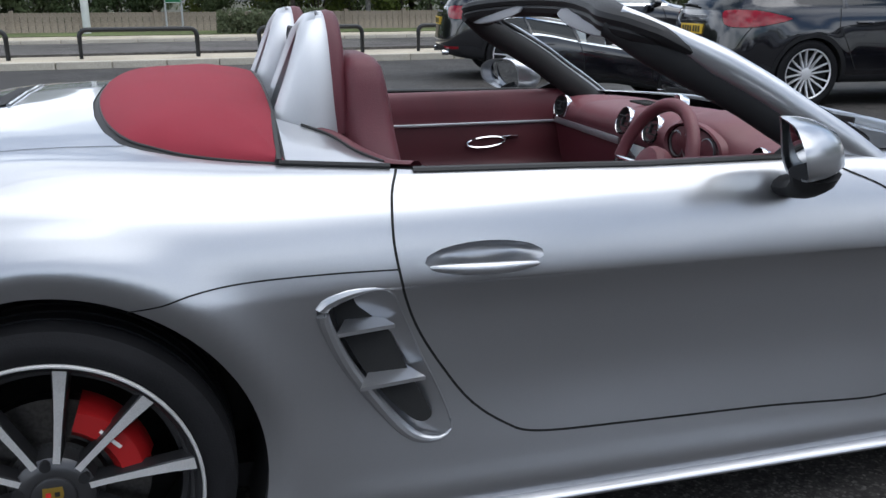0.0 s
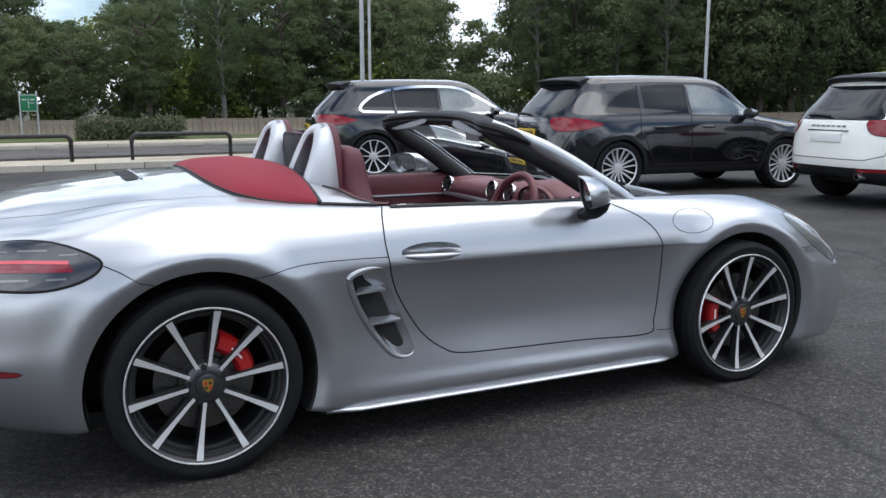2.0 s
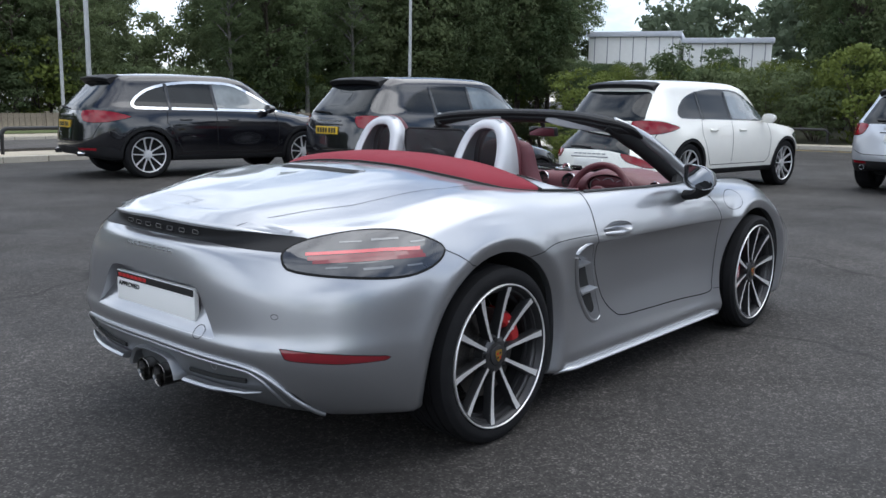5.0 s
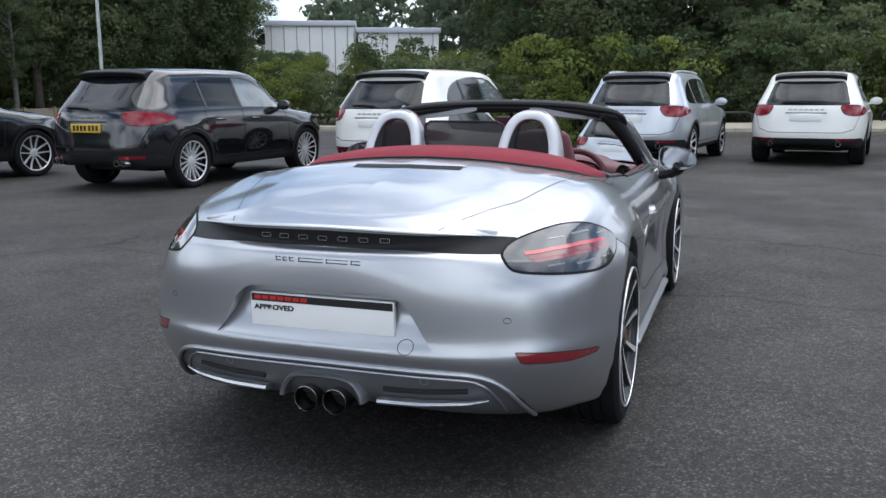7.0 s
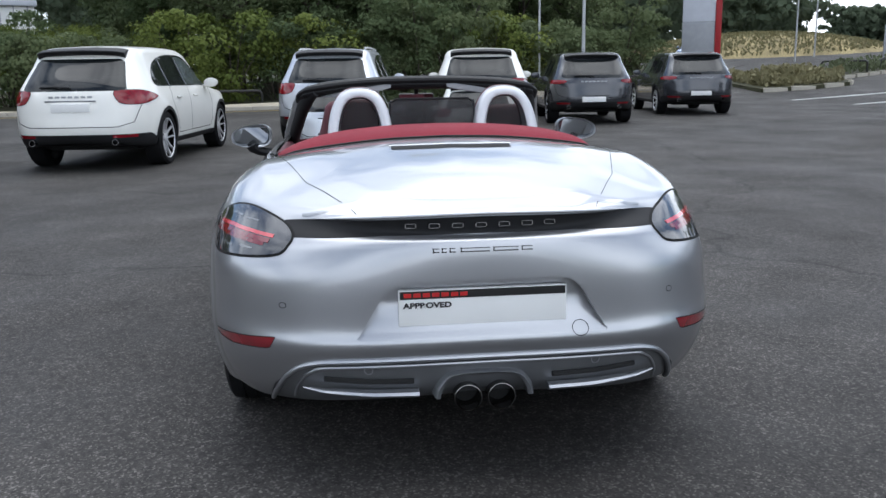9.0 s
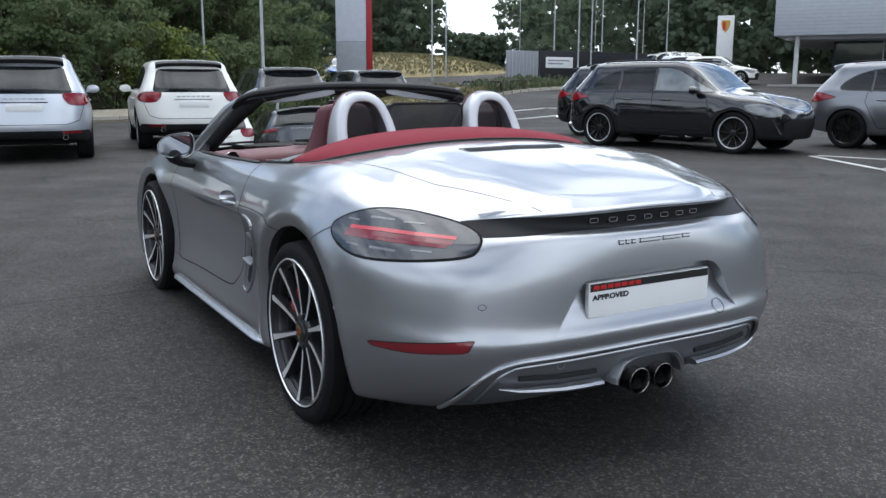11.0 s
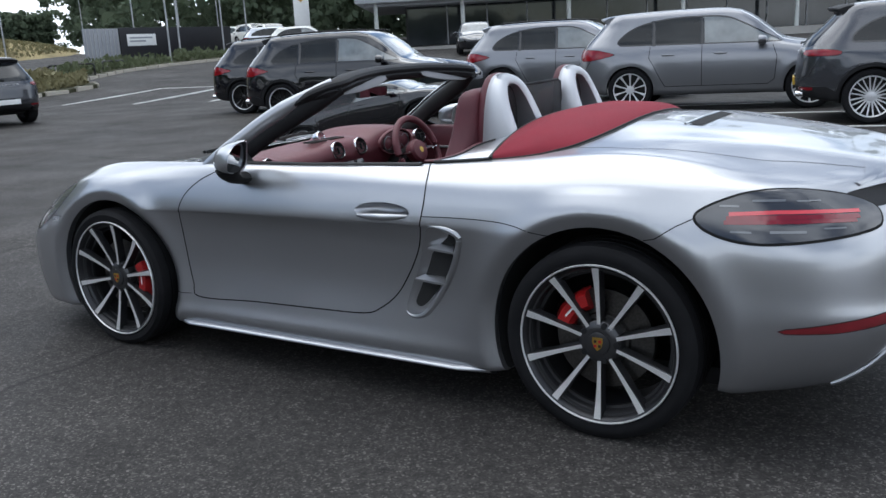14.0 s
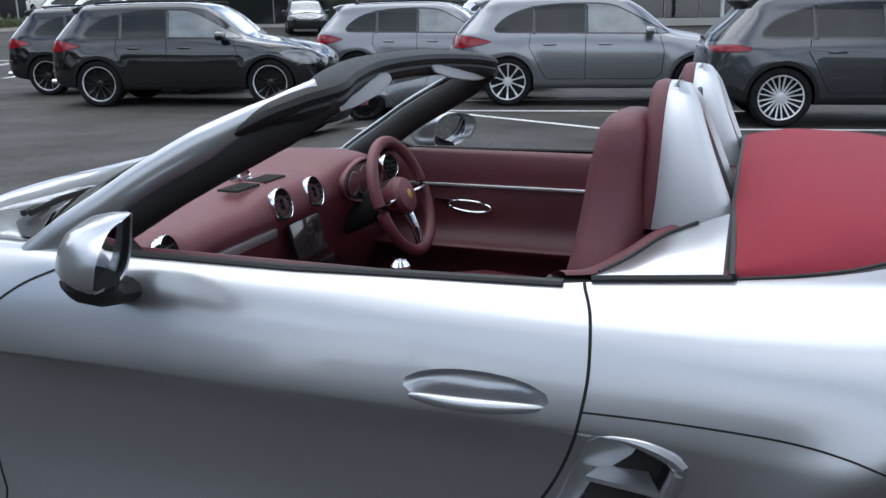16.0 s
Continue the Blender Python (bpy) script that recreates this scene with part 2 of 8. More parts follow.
def poly_sdf(poly):
    """Signed distance to a closed 2D polygon (negative inside), for arrays of points."""
    P = np.array(poly, float)
    Q = np.roll(P, -1, axis=0)

    def f(x, y):
        pt = np.stack([x, y], -1)
        best = np.full(pt.shape[:-1], 1e9)
        inside = np.zeros(pt.shape[:-1], bool)
        for a, b in zip(P, Q):
            ab, ap = b - a, pt - a
            h = np.clip((ap @ ab) / (ab @ ab), 0, 1)
            best = np.minimum(best, np.linalg.norm(ap - h[..., None] * ab, axis=-1))
            cross = ((a[1] > pt[..., 1]) != (b[1] > pt[..., 1])) & (pt[..., 0] < (b[0] - a[0]) * (pt[..., 1] - a[1]) / (b[1] - a[1] + 1e-12) + a[0])
            inside ^= cross
        return np.where(inside, -best, best)

    return f


def smooth_poly(pts, count=60):
    """A closed smooth outline through 2D points."""
    p = np.array(pts, float)
    k = len(p)
    ext = np.concatenate([p[-1:], p, p[:2]])
    out = []
    for g in np.linspace(0, k, count, endpoint=False):
        i = int(g)
        t = g - i
        a, b, c, d = ext[i], ext[i + 1], ext[i + 2], ext[i + 3]
        out.append(0.5 * (2 * b + (c - a) * t + (2 * a - 5 * b + 4 * c - d) * t**2 + (3 * b - a - 3 * c + d) * t**3))
    return np.array(out)


class Skin:
    """A dense surface whose panels are cut out along curves; every piece keeps the whole skin's smooth normals."""

    def __init__(self, grids):
        self.v, self.f, self.tag = [], [], []
        seen = {}
        for g in grids:
            idx = np.empty(g.shape[:2], int)
            for i in range(g.shape[0]):
                for j in range(g.shape[1]):
                    key = tuple(np.round(g[i, j], 4))
                    if key not in seen:
                        seen[key] = len(self.v)
                        self.v.append(np.array(g[i, j]))
                    idx[i, j] = seen[key]
            for i in range(g.shape[0] - 1):
                for j in range(g.shape[1] - 1):
                    q = (idx[i, j], idx[i + 1, j], idx[i + 1, j + 1], idx[i, j + 1])
                    u = [q[k] for k in range(4) if q[k] != q[k - 1]]
                    if len(set(u)) >= 3:
                        self.f.append(tuple(u))
                        self.tag.append("body")
        self.n = self._normals()
        mid = np.mean(self.v, axis=0)
        if sum(float(n @ (v - mid)) for n, v in zip(self.n, self.v)) < 0:
            self.f = [f[::-1] for f in self.f]
            self.n = [-n for n in self.n]

    def _normals(self):
        v, n = np.array(self.v), np.zeros((len(self.v), 3))
        for f in self.f:
            a, b, c = v[f[0]], v[f[1]], v[f[2]]
            k = np.cross(b - a, c - a) if len(f) == 3 else np.cross(v[f[2]] - v[f[0]], v[f[3]] - v[f[1]])
            for i in f:
                n[i] += k
        n /= np.linalg.norm(n, axis=1, keepdims=True) + 1e-12
        return [x for x in n]

    def cut(self, field, inside, among=("body",), where=None):
        """Gives the tag `inside` to what has field(x, y, z) < 0 within the faces tagged `among`; where(x, y, z): the part of space that counts. Returns the edge as chains of (point, normal)."""
        v = np.array(self.v)
        g = field(v[:, 0], v[:, 1], v[:, 2])
        ok = np.ones(len(v), bool) if where is None else where(v[:, 0], v[:, 1], v[:, 2])
        g = np.where(np.abs(g) < 1e-6, 1e-6, g)
        faces, tags, new_v, edges = [], [], {}, []

        def crossing(a, b):
            key = (min(a, b), max(a, b))
            if key not in new_v:
                t = g[key[0]] / (g[key[0]] - g[key[1]])
                new_v[key] = len(self.v)
                self.v.append(self.v[key[0]] * (1 - t) + self.v[key[1]] * t)
                m = self.n[key[0]] * (1 - t) + self.n[key[1]] * t
                self.n.append(m / (np.linalg.norm(m) + 1e-12))
            return new_v[key]

        for f, tag in zip(self.f, self.tag):
            if tag not in among or not all(ok[i] for i in f):
                faces.append(f)
                tags.append(tag)
                continue
            neg = [g[i] < 0 for i in f]
            if all(neg) or not any(neg):
                faces.append(f)
                tags.append(inside if neg[0] else tag)
                continue
            pin, pout, cr = [], [], []
            for k, i in enumerate(f):
                j = f[(k + 1) % len(f)]
                (pin if neg[k] else pout).append(i)
                if neg[k] != neg[(k + 1) % len(f)]:
                    c = crossing(i, j)
                    pin.append(c)
                    pout.append(c)
                    cr.append(c)
            for p, tg in ((pin, inside), (pout, tag)):
                if len(set(p)) >= 3:
                    faces.append(tuple(p))
                    tags.append(tg)
            if len(cr) == 2:
                edges.append(tuple(cr))
        self.f, self.tag = faces, tags
        return self.chains(edges)

    def chains(self, edges):
        link = {}
        for a, b in edges:
            link.setdefault(a, []).append(b)
            link.setdefault(b, []).append(a)
        used, out = set(), []
        starts = [k for k in link if len(link[k]) == 1] + list(link)
        for s in starts:
            if s in used:
                continue
            chain, cur = [s], s
            used.add(s)
            while True:
                nxt = [k for k in link[cur] if k not in used]
                if not nxt:
                    break
                cur = nxt[0]
                used.add(cur)
                chain.append(cur)
            if len(chain) > 2:
                closed = chain[0] in link[chain[-1]] and len(chain) > 3
                out.append(([self.v[i] for i in chain], [self.n[i] for i in chain], closed))
        return out

    def take(self, tag, where=None):
        """Vertices, faces and normals of one tag (where: a test of a face's middle)."""
        m, vs, ns, fs = {}, [], [], []
        for f, t in zip(self.f, self.tag):
            if t != tag:
                continue
            if where is not None and not where(sum(self.v[i] for i in f) / len(f)):
                continue
            r = []
            for i in f:
                if i not in m:
                    m[i] = len(vs)
                    vs.append(self.v[i])
                    ns.append(self.n[i])
                r.append(m[i])
            fs.append(tuple(r))
        return vs, fs, ns

    def panel(self, name, tag, material, parent, label="", where=None, lift=0.0):
        vs, fs, ns = self.take(tag, where)
        if not fs:
            return None
        if lift:
            vs = [v + n * lift for v, n in zip(vs, ns)]
        return mesh_object(name, vs, fs, material, parent, label, normals=ns)


def ribbon(name, chain, width, material, parent, lift=0.0008, label=""):
    """A narrow band along a chain of points and normals."""
    pts, nrm, closed = chain
    P, N = np.array(pts), np.array(nrm)
    n = len(P)
    T = np.roll(P, -1, 0) - np.roll(P, 1, 0)
    if not closed:
        T[0], T[-1] = P[1] - P[0], P[-1] - P[-2]
    S = np.cross(T, N)
    S /= np.linalg.norm(S, axis=1, keepdims=True) + 1e-12
    a, b = P + S * width / 2 + N * lift, P - S * width / 2 + N * lift
    vs = list(a) + list(b)
    fs = [(i, (i + 1) % n, n + (i + 1) % n, n + i) for i in range(n if closed else n - 1)]
    return mesh_object(name, vs, fs, material, parent, label, normals=list(N) + list(N))


def skirt(name, chain, push, material, parent, label=""):
    """A wall from a chain inwards; push(point, normal) gives the inner point."""
    pts, nrm, closed = chain
    n = len(pts)
    inner = [push(p, m) for p, m in zip(pts, nrm)]
    fs = [(i, (i + 1) % n, n + (i + 1) % n, n + i) for i in range(n if closed else n - 1)]
    return mesh_object(name, list(pts) + inner, fs, material, parent, label)

# ---------------------------------------------------------------- the silver roadster
# x ahead, y to its left, z up; the origin lies on the ground between the axles
REAR_AXLE, FRONT_AXLE = -1.2375, 1.2375
ARCH_R, ARCH_F = 0.405, 0.382
KNOTS = (-2.25, -1.9, -1.6, -1.25, -0.85, -0.55, 0.0, 0.5, 0.85, 1.25, 1.6, 1.9, 2.25)
# length-wise lines of the body from the sill up to the bonnet's middle: heights, half widths, rear end, front end
LINES = (
    ((.275, .25, .235, .20, .17, .15, .145, .145, .15, .15, .125, .12, .13), (.74, .74, .75, .80, .80, .80, .80, .80, .79, .79, .78, .78, .78), -2.05, 2.06),
    ((.285, .255, .23, .21, .18, .162, .158, .158, .16, .16, .14, .135, .145), (.820, .822, .835, .880, .858, .843, .842, .84, .838, .86, .86, .86, .86), -2.115, 2.12),
    ((.335, .315, .29, .26, .228, .218, .215, .213, .212, .24, .21, .20, .20), (.862, .864, .872, .892, .868, .859, .859, .857, .855, .874, .872, .87, .87), -2.165, 2.16),
    ((.43, .41, .38, .36, .31, .296, .292, .286, .285, .33, .30, .29, .29), (.898, .898, .898, .902, .868, .848, .842, .840, .844, .88, .878, .875, .875), -2.188, 2.185),
    ((.482, .475, .47, .47, .44, .45, .45, .445, .435, .45, .40, .38, .38), (.909, .909, .908, .906, .870, .834, .816, .816, .838, .884, .88, .878, .875), -2.199, 2.19),
    ((.53, .535, .55, .575, .575, .605, .612, .605, .575, .56, .49, .46, .46), (.907, .907, .907, .907, .883, .846, .832, .829, .848, .886, .88, .875, .87), -2.187, 2.18),
    ((.68, .675, .675, .68, .678, .692, .695, .688, .670, .65, .57, .53, .52), (.905, .905, .905, .904, .891, .871, .865, .858, .863, .884, .875, .87, .86), -2.184, 2.15),
    ((.765, .758, .75, .745, .725, .718, .712, .705, .70, .705, .63, .58, .565), (.888, .892, .895, .896, .888, .883, .884, .874, .868, .877, .865, .855, .85), -2.178, 2.12),
    ((.797, .797, .805, .82, .805, .80, .795, .785, .77, .765, .70, .655, .60), (.868, .868, .872, .875, .867, .862, .862, .853, .850, .854, .84, .83, .82), -2.165, 2.08),
    ((.812, .832, .865, .90, .878, .868, .862, .85, .835, .825, .76, .705, .635), (.82, .822, .825, .828, .824, .827, .832, .825, .815, .81, .79, .775, .76), -2.13, 2.02),
    ((.866, .868, .885, .957, .925, .912, .902, .895, .886, .873, .80, .742, .66), (.742, .742, .742, .742, .752, .768, .79, .785, .748, .71, .70, .68, .66), -2.138, 1.95),
)
deck_mid = spline((-2.2, -2.12, -1.97, -1.71, -1.46, -1.2, -0.9, -0.5, 0.4, 0.85, 1.25, 1.6, 1.85, 2.0), (.855, .872, .922, .978, 1.008, 1.028, 1.03, 0.99, .92, .885, .825, .745, .685, .655))
nose_n, tail_n = spline((.2, .45, .64, .76, .9), (4.0, 4.0, 3.0, 2.35, 2.2)), spline((0.2, 0.45, 0.68, 0.8, 1.0), (3.0, 3.5, 3.2, 2.65, 2.4))


def bend(s, half, z, tail, nose):
    """Plan outline of one line: straight between the axles, rounded round the nose and the tail."""
    x, y = np.array(s, float), np.array(half, float)
    n = np.where(s < 0, tail_n(z), nose_n(z))
    th = np.radians(np.clip(np.abs(s) - 1.25, 0, 1) * 90)
    sn, cs = np.sin(th) ** (2 / n), np.clip(np.cos(th), 0, 1) ** (2 / n)
    end = np.where(s < 0, tail + 1.25, nose - 1.25)
    out = np.abs(s) > 1.25
    x = np.where(out, np.sign(s) * 1.25 + end * sn, x)
    y = np.where(out, y * cs, y)
    return x, y


def roadster_half():
    mids = np.linspace(-1.25, 1.25, 126)
    e = np.sin(np.linspace(0, 1, 72) * math.pi / 2) ** 1.15
    ends = 1.25 + e[1:]
    s = np.concatenate([-ends[::-1], mids, ends])
    rows = []
    for zs, bs, tail, nose in LINES:
        z, b = spline(KNOTS, zs)(s), spline(KNOTS, bs)(s)
        x, y = bend(s, b, z, tail, nose)
        rows.append(np.stack([x, y, z], -1))
    sh = rows[-1]
    out = np.clip(np.abs(s) - 1.25, 0, 1)
    mid_x = np.where(np.abs(s) > 1.25, np.sign(s) * (1.25 + out * np.where(s < 0, 0.52, 0.42)), s)
    for q in (0.10, 0.30, 0.65, 1.0):
        x = sh[:, 0] * (1 - q) + mid_x * q
        y = sh[:, 1] * (1 - q)
        base = deck_mid(x)
        edge = deck_mid(sh[:, 0])
        w = (1 - q) ** 2.1
        z = base - (edge - sh[:, 2]) * w
        rows.append(np.stack([x, y, z], -1))
    grid = flow(np.array(rows), 14 * 7 + 1).transpose(1, 0, 2)
    # flanged lips round the wheel arches
    for ax, az, r0 in ((REAR_AXLE, 0.34, ARCH_R), (FRONT_AXLE, 0.335, ARCH_F)):
        r = np.hypot(grid[..., 0] - ax, grid[..., 2] - az)
        side = (grid[..., 1] > 0.55) & (grid[..., 2] < 0.86)
        band = np.clip((r0 + 0.046 - r) / 0.046, 0, 1.5)
        flare = 0.013 * np.exp(-((r - r0 - 0.050) / 0.055) ** 2)
        grid[..., 1] += np.where(side, flare - 0.019 * band, 0)
    # engine lid: hollow between two soft ridges that run to the tail
    gx, gy = grid[..., 0], np.abs(grid[..., 1])
    fade = np.clip((gx + 2.10) / 0.12, 0, 1) * np.clip((-1.22 - gx) / 0.25, 0, 1)
    ridge = np.interp(gx, (-2.1, -1.9, -1.5, -1.2), (0.30, 0.36, 0.47, 0.56))
    grid[..., 2] += np.where(grid[..., 2] > 0.80, fade * (0.009 * np.exp(-((gy - ridge) / 0.09) ** 2) - 0.006 * np.exp(-(gy / 0.22) ** 4)), 0)
    return grid


half = roadster_half()
other = half[::-1] * np.array([1, -1, 1])
skin = Skin([half, other])
roadster = thing("roadster", "silver metallic two-seat roadster with open red roof and burgundy leather interior", "car")

SIDE = lambda x, y, z: (np.abs(y) > 0.5) & (z < 0.93)
# wheel openings
arch_edges = []
for ax, az, r0 in ((REAR_AXLE, 0.34, ARCH_R), (FRONT_AXLE, 0.335, ARCH_F)):
    arch_edges += skin.cut(lambda x, y, z, ax=ax, az=az, r0=r0: np.hypot(x - ax, z - az) - r0, "hole", where=lambda x, y, z: (np.abs(y) > 0.45) & (z < 0.85))
# open cockpit: outline in plan
cockpit = [(-1.155, 0), (-1.154, .28), (-1.138, .43), (-1.112, .545), (-1.075, .622), (-1.03, .652), (-.96, .680), (-.88, .700), (-.77, .718), (-.60, .735), (-.50, .757), (0, .778), (.36, .772), (.55, .74), (.70, .68), (.82, .56), (.92, .35), (.96, 0)]
cock_poly = poly_sdf(cockpit + [(x, -y) for x, y in cockpit[-2:0:-1]])
cock_edge = skin.cut(lambda x, y, z: cock_poly(x, y), "open", where=lambda x, y, z: z > 0.80)
# doors
door_pts = [(-.50, .97), (-.525, .93), (-.556, .884), (-.565, .81), (-.559, .745), (-.545, .684), (-.511, .595), (-.456, .50), (-.393, .413), (-.315, .352), (-.234, .322), (0, .312), (.35, .303), (.70, .290), (.735, .35), (.755, .46), (.758, .60), (.74, .70), (.70, .77), (.62, .83), (.52, .873), (.44, .91), (.44, .97)]
door_f = poly_sdf(smooth_poly(door_pts, 150))
door_edge = skin.cut(lambda x, y, z: door_f(x, z), "door", where=lambda x, y, z: np.abs(y) > 0.5)
# cups behind the door handles
cup_edge = skin.cut(lambda x, y, z: np.hypot((x + .378) / .128, (z - .752) / .033) - 1, "cup", among=("door",), where=SIDE)
# side air intakes
VX, VZ = .011, -.013
vent_pts = smooth_poly([(-.735, .672), (-.722, .700), (-.66, .718), (-.592, .714), (-.562, .66), (-.52, .56), (-.475, .46), (-.452, .395), (-.452, .362), (-.495, .350), (-.555, .372), (-.62, .45), (-.69, .56)], 90) + np.array([VX, VZ])
vent_f = poly_sdf(vent_pts)
vent_edge = skin.cut(lambda x, y, z: vent_f(x, z), "vent", where=SIDE)
# tail lamps, by the angle round the rear axle's middle
ang = lambda x, y: np.degrees(np.arctan2(-(x + 1.25), np.abs(y)))
lamp_pts = smooth_poly([(a / 60, z) for a, z in ((19.7, .802), (24, .836), (30.4, .861), (38.7, .863), (48.2, .838), (52.8, .806), (53.0, .775), (51.0, .749), (41, .730), (30.5, .722), (24.4, .738), (20.4, .770))], 80)
lamp_f = poly_sdf(lamp_pts)
BACK = lambda x, y, z: x < -1.4
lamp_edge = skin.cut(lambda x, y, z: lamp_f(ang(x, y) / 60, z), "lamp", where=BACK)
strip_f = poly_sdf([(-.612, .797), (-.45, .803), (-.3, .810), (.3, .810), (.45, .803), (.612, .797), (.612, .842), (.45, .858), (.3, .866), (-.3, .866), (-.45, .858), (-.612, .842)])
strip_edge = skin.cut(lambda x, y, z: strip_f(y, z), "strip", where=lambda x, y, z: x < -1.85)
refl_f = poly_sdf([(53.0 / 60, .500), (43 / 60, .484), (33 / 60, .462), (32.3 / 60, .448), (42 / 60, .449), (51.8 / 60, .462)])
refl_edge = skin.cut(lambda x, y, z: refl_f(ang(x, y) / 60, z), "reflector", where=BACK)
plate_f = poly_sdf([(-.400, .497), (-.385, .510), (-.306, .640), (-.275, .665), (-.235, .675), (.235, .675), (.275, .665), (.306, .640), (.385, .510), (.400, .497)])
plate_edge = skin.cut(lambda x, y, z: plate_f(y, z), "niche", where=lambda x, y, z: x < -1.9)
diff_f = poly_sdf([(-.70, .20), (-.66, .33), (-.58, .41), (-.50, .432), (.50, .432), (.58, .41), (.66, .33), (.70, .20)])
diff_edge = skin.cut(lambda x, y, z: diff_f(y, z), "diffuser", where=lambda x, y, z: x < -1.7)
head_f = poly_sdf(smooth_poly([(1.55, .775), (1.70, .76), (1.86, .66), (1.93, .56), (1.86, .53), (1.72, .60), (1.60, .69)], 50))
head_edge = skin.cut(lambda x, y, z: head_f(x, z), "headlamp", where=lambda x, y, z: (x > 1.2) & (np.abs(y) > 0.58) & (z > 0.5))
# engine lid and bonnet
lid_f = poly_sdf([(-2.3, -.355), (-2.08, -.375), (-1.70, -.545), (-1.30, -.655), (-1.07, -.632), (-.9, -.55), (-.6, -.2), (-.6, .2), (-.9, .55), (-1.07, .632), (-1.30, .655), (-1.70, .545), (-2.08, .375), (-2.3, .355)])
lid_edge = skin.cut(lambda x, y, z: lid_f(x, y), "engine_lid", where=lambda x, y, z: (z > 0.86) & (x < -0.7))
hood_f = poly_sdf([(.60, -.74), (.9, -.70), (1.5, -.60), (1.9, -.46), (1.98, 0), (1.9, .46), (1.5, .60), (.9, .70), (.60, .74)])
hood_edge = skin.cut(lambda x, y, z: hood_f(x, y), "bonnet", where=lambda x, y, z: (z > 0.60) & (x > 0.55))

left, right = (lambda c: c[1] > 0), (lambda c: c[1] < 0)
skin.panel("body_shell", "body", SILVER, roadster)
skin.panel("engine_lid", "engine_lid", SILVER, roadster)
skin.panel("bonnet", "bonnet", SILVER, roadster)
doors = {}
for sgn, keep in ((1, left), (-1, right)):
    doors[sgn] = skin.panel("door", "door", SILVER, roadster, where=keep)
    skin.panel("tail_lamp", "lamp", LENS_SMOKE, roadster, "smoked tail lamp lens with red light bars", where=keep, lift=0.003)
    skin.panel("rear_reflector", "reflector", LENS_RED, roadster, "red bumper reflector", where=keep)
    skin.panel("headlamp", "headlamp", LENS_GREY, roadster, "clear headlamp lens over dark housing", where=keep)
for sgn, keep in ((1, left), (-1, right)):
    vs, fs, ns = skin.take("cup", keep)
    mesh_object("handle_cup", [v - np.array([0, sgn * 0.052 * max(0.0, 1 - np.hypot((v[0] + .378) / .128, (v[2] - .752) / .033) ** 4), 0]) for v in vs], fs, SILVER, doors[sgn])
skin.panel("spoiler_strip", "strip", BLACK_PLASTIC, roadster, "gloss black strip between the tail lamps")
for edges, w in ((door_edge, 0.0055), (lid_edge, 0.0024), (hood_edge, 0.004), (lamp_edge, 0.017), (head_edge, 0.004), (refl_edge, 0.003)):
    for ch in edges:
        ribbon("shut_line", ch, w, GAP, roadster)


class Probe:
    """Finds the skin from the side, the back or above."""

    def __init__(self, sk, tags):
        from mathutils.bvhtree import BVHTree
        fs = [f for f, t in zip(sk.f, sk.tag) if t in tags]
        self.t = BVHTree.FromPolygons([Vector(v) for v in sk.v], fs)

    def cast(self, o, d):
        p, n, _, _ = self.t.ray_cast(Vector(o), Vector(d))
        if p is None:
            return None
        if n.dot(Vector(d)) > 0:
            n = -n
        return np.array(p), np.array(n)

    def side(self, x, z, sgn):
        return self.cast((x, 2.0 * sgn, z), (0, -sgn, 0))

    def back(self, y, z):
        return self.cast((-4, y, z), (1, 0, 0))

    def top(self, x, y):
        return self.cast((x, y, 3), (0, 0, -1))


probe = Probe(skin, ("body", "door", "vent", "lamp", "strip", "niche", "diffuser", "engine_lid", "bonnet", "reflector", "headlamp", "open", "hole"))


def chain_of(hits, closed=False):
    hits = [h for h in hits if h]
    return ([h[0] for h in hits], [h[1] for h in hits], closed)


def dense(pts, step=0.012):
    out = []
    for a, b in zip(pts, pts[1:]):
        n = max(2, int(math.dist(a, b) / step))
        out += [tuple(a[k] + (b[k] - a[k]) * i / n for k in range(len(a))) for i in range(n)]
    return out + [pts[-1]]


for sgn in (1, -1):
    # seam from the door along the haunch to the wheel opening, and from the lamp to the opening
    seam = flow([(-.558, .742), (-.70, .745), (-.85, .743), (-.95, .733), (-1.02, .715), (-1.07, .705)], 40)
    ribbon("shut_line", chain_of([probe.side(x, z, sgn) for x, z in seam]), 0.0035, GAP, roadster)
    seam = dense([(-1.562, .795), (-1.50, .765), (-1.44, .725), (-1.40, .715)])
    ribbon("shut_line", chain_of([probe.side(x, z, sgn) for x, z in seam]), 0.0035, GAP, roadster)
    seam = dense([(.75, .303), (.87, .30)])
    ribbon("shut_line", chain_of([probe.side(x, z, sgn) for x, z in seam]), 0.003, GAP, roadster)
    # side marker lamp in the front bumper and the seam above it
    ribbon("side_marker_lamp", chain_of([probe.side(x, z, sgn) for x, z in dense([(1.600, .606), (1.64, .604), (1.69, .600)])]), 0.024, LENS_GREY, roadster, lift=0.002, label="small grey side marker lamp")
    ribbon("shut_line", chain_of([probe.side(x, z, sgn) for x, z in dense([(1.575, .622), (1.66, .618), (1.76, .61)])]), 0.003, GAP, roadster)
# fuel flap on the right front wing
ring = [(.928 + .112 * math.cos(a), .786 + .053 * math.sin(a)) for a in np.linspace(0, 2 * math.pi, 48, endpoint=False)]
ribbon("fuel_flap", chain_of([probe.side(x, z, -1) for x, z in ring], True), 0.003, GAP, roadster)

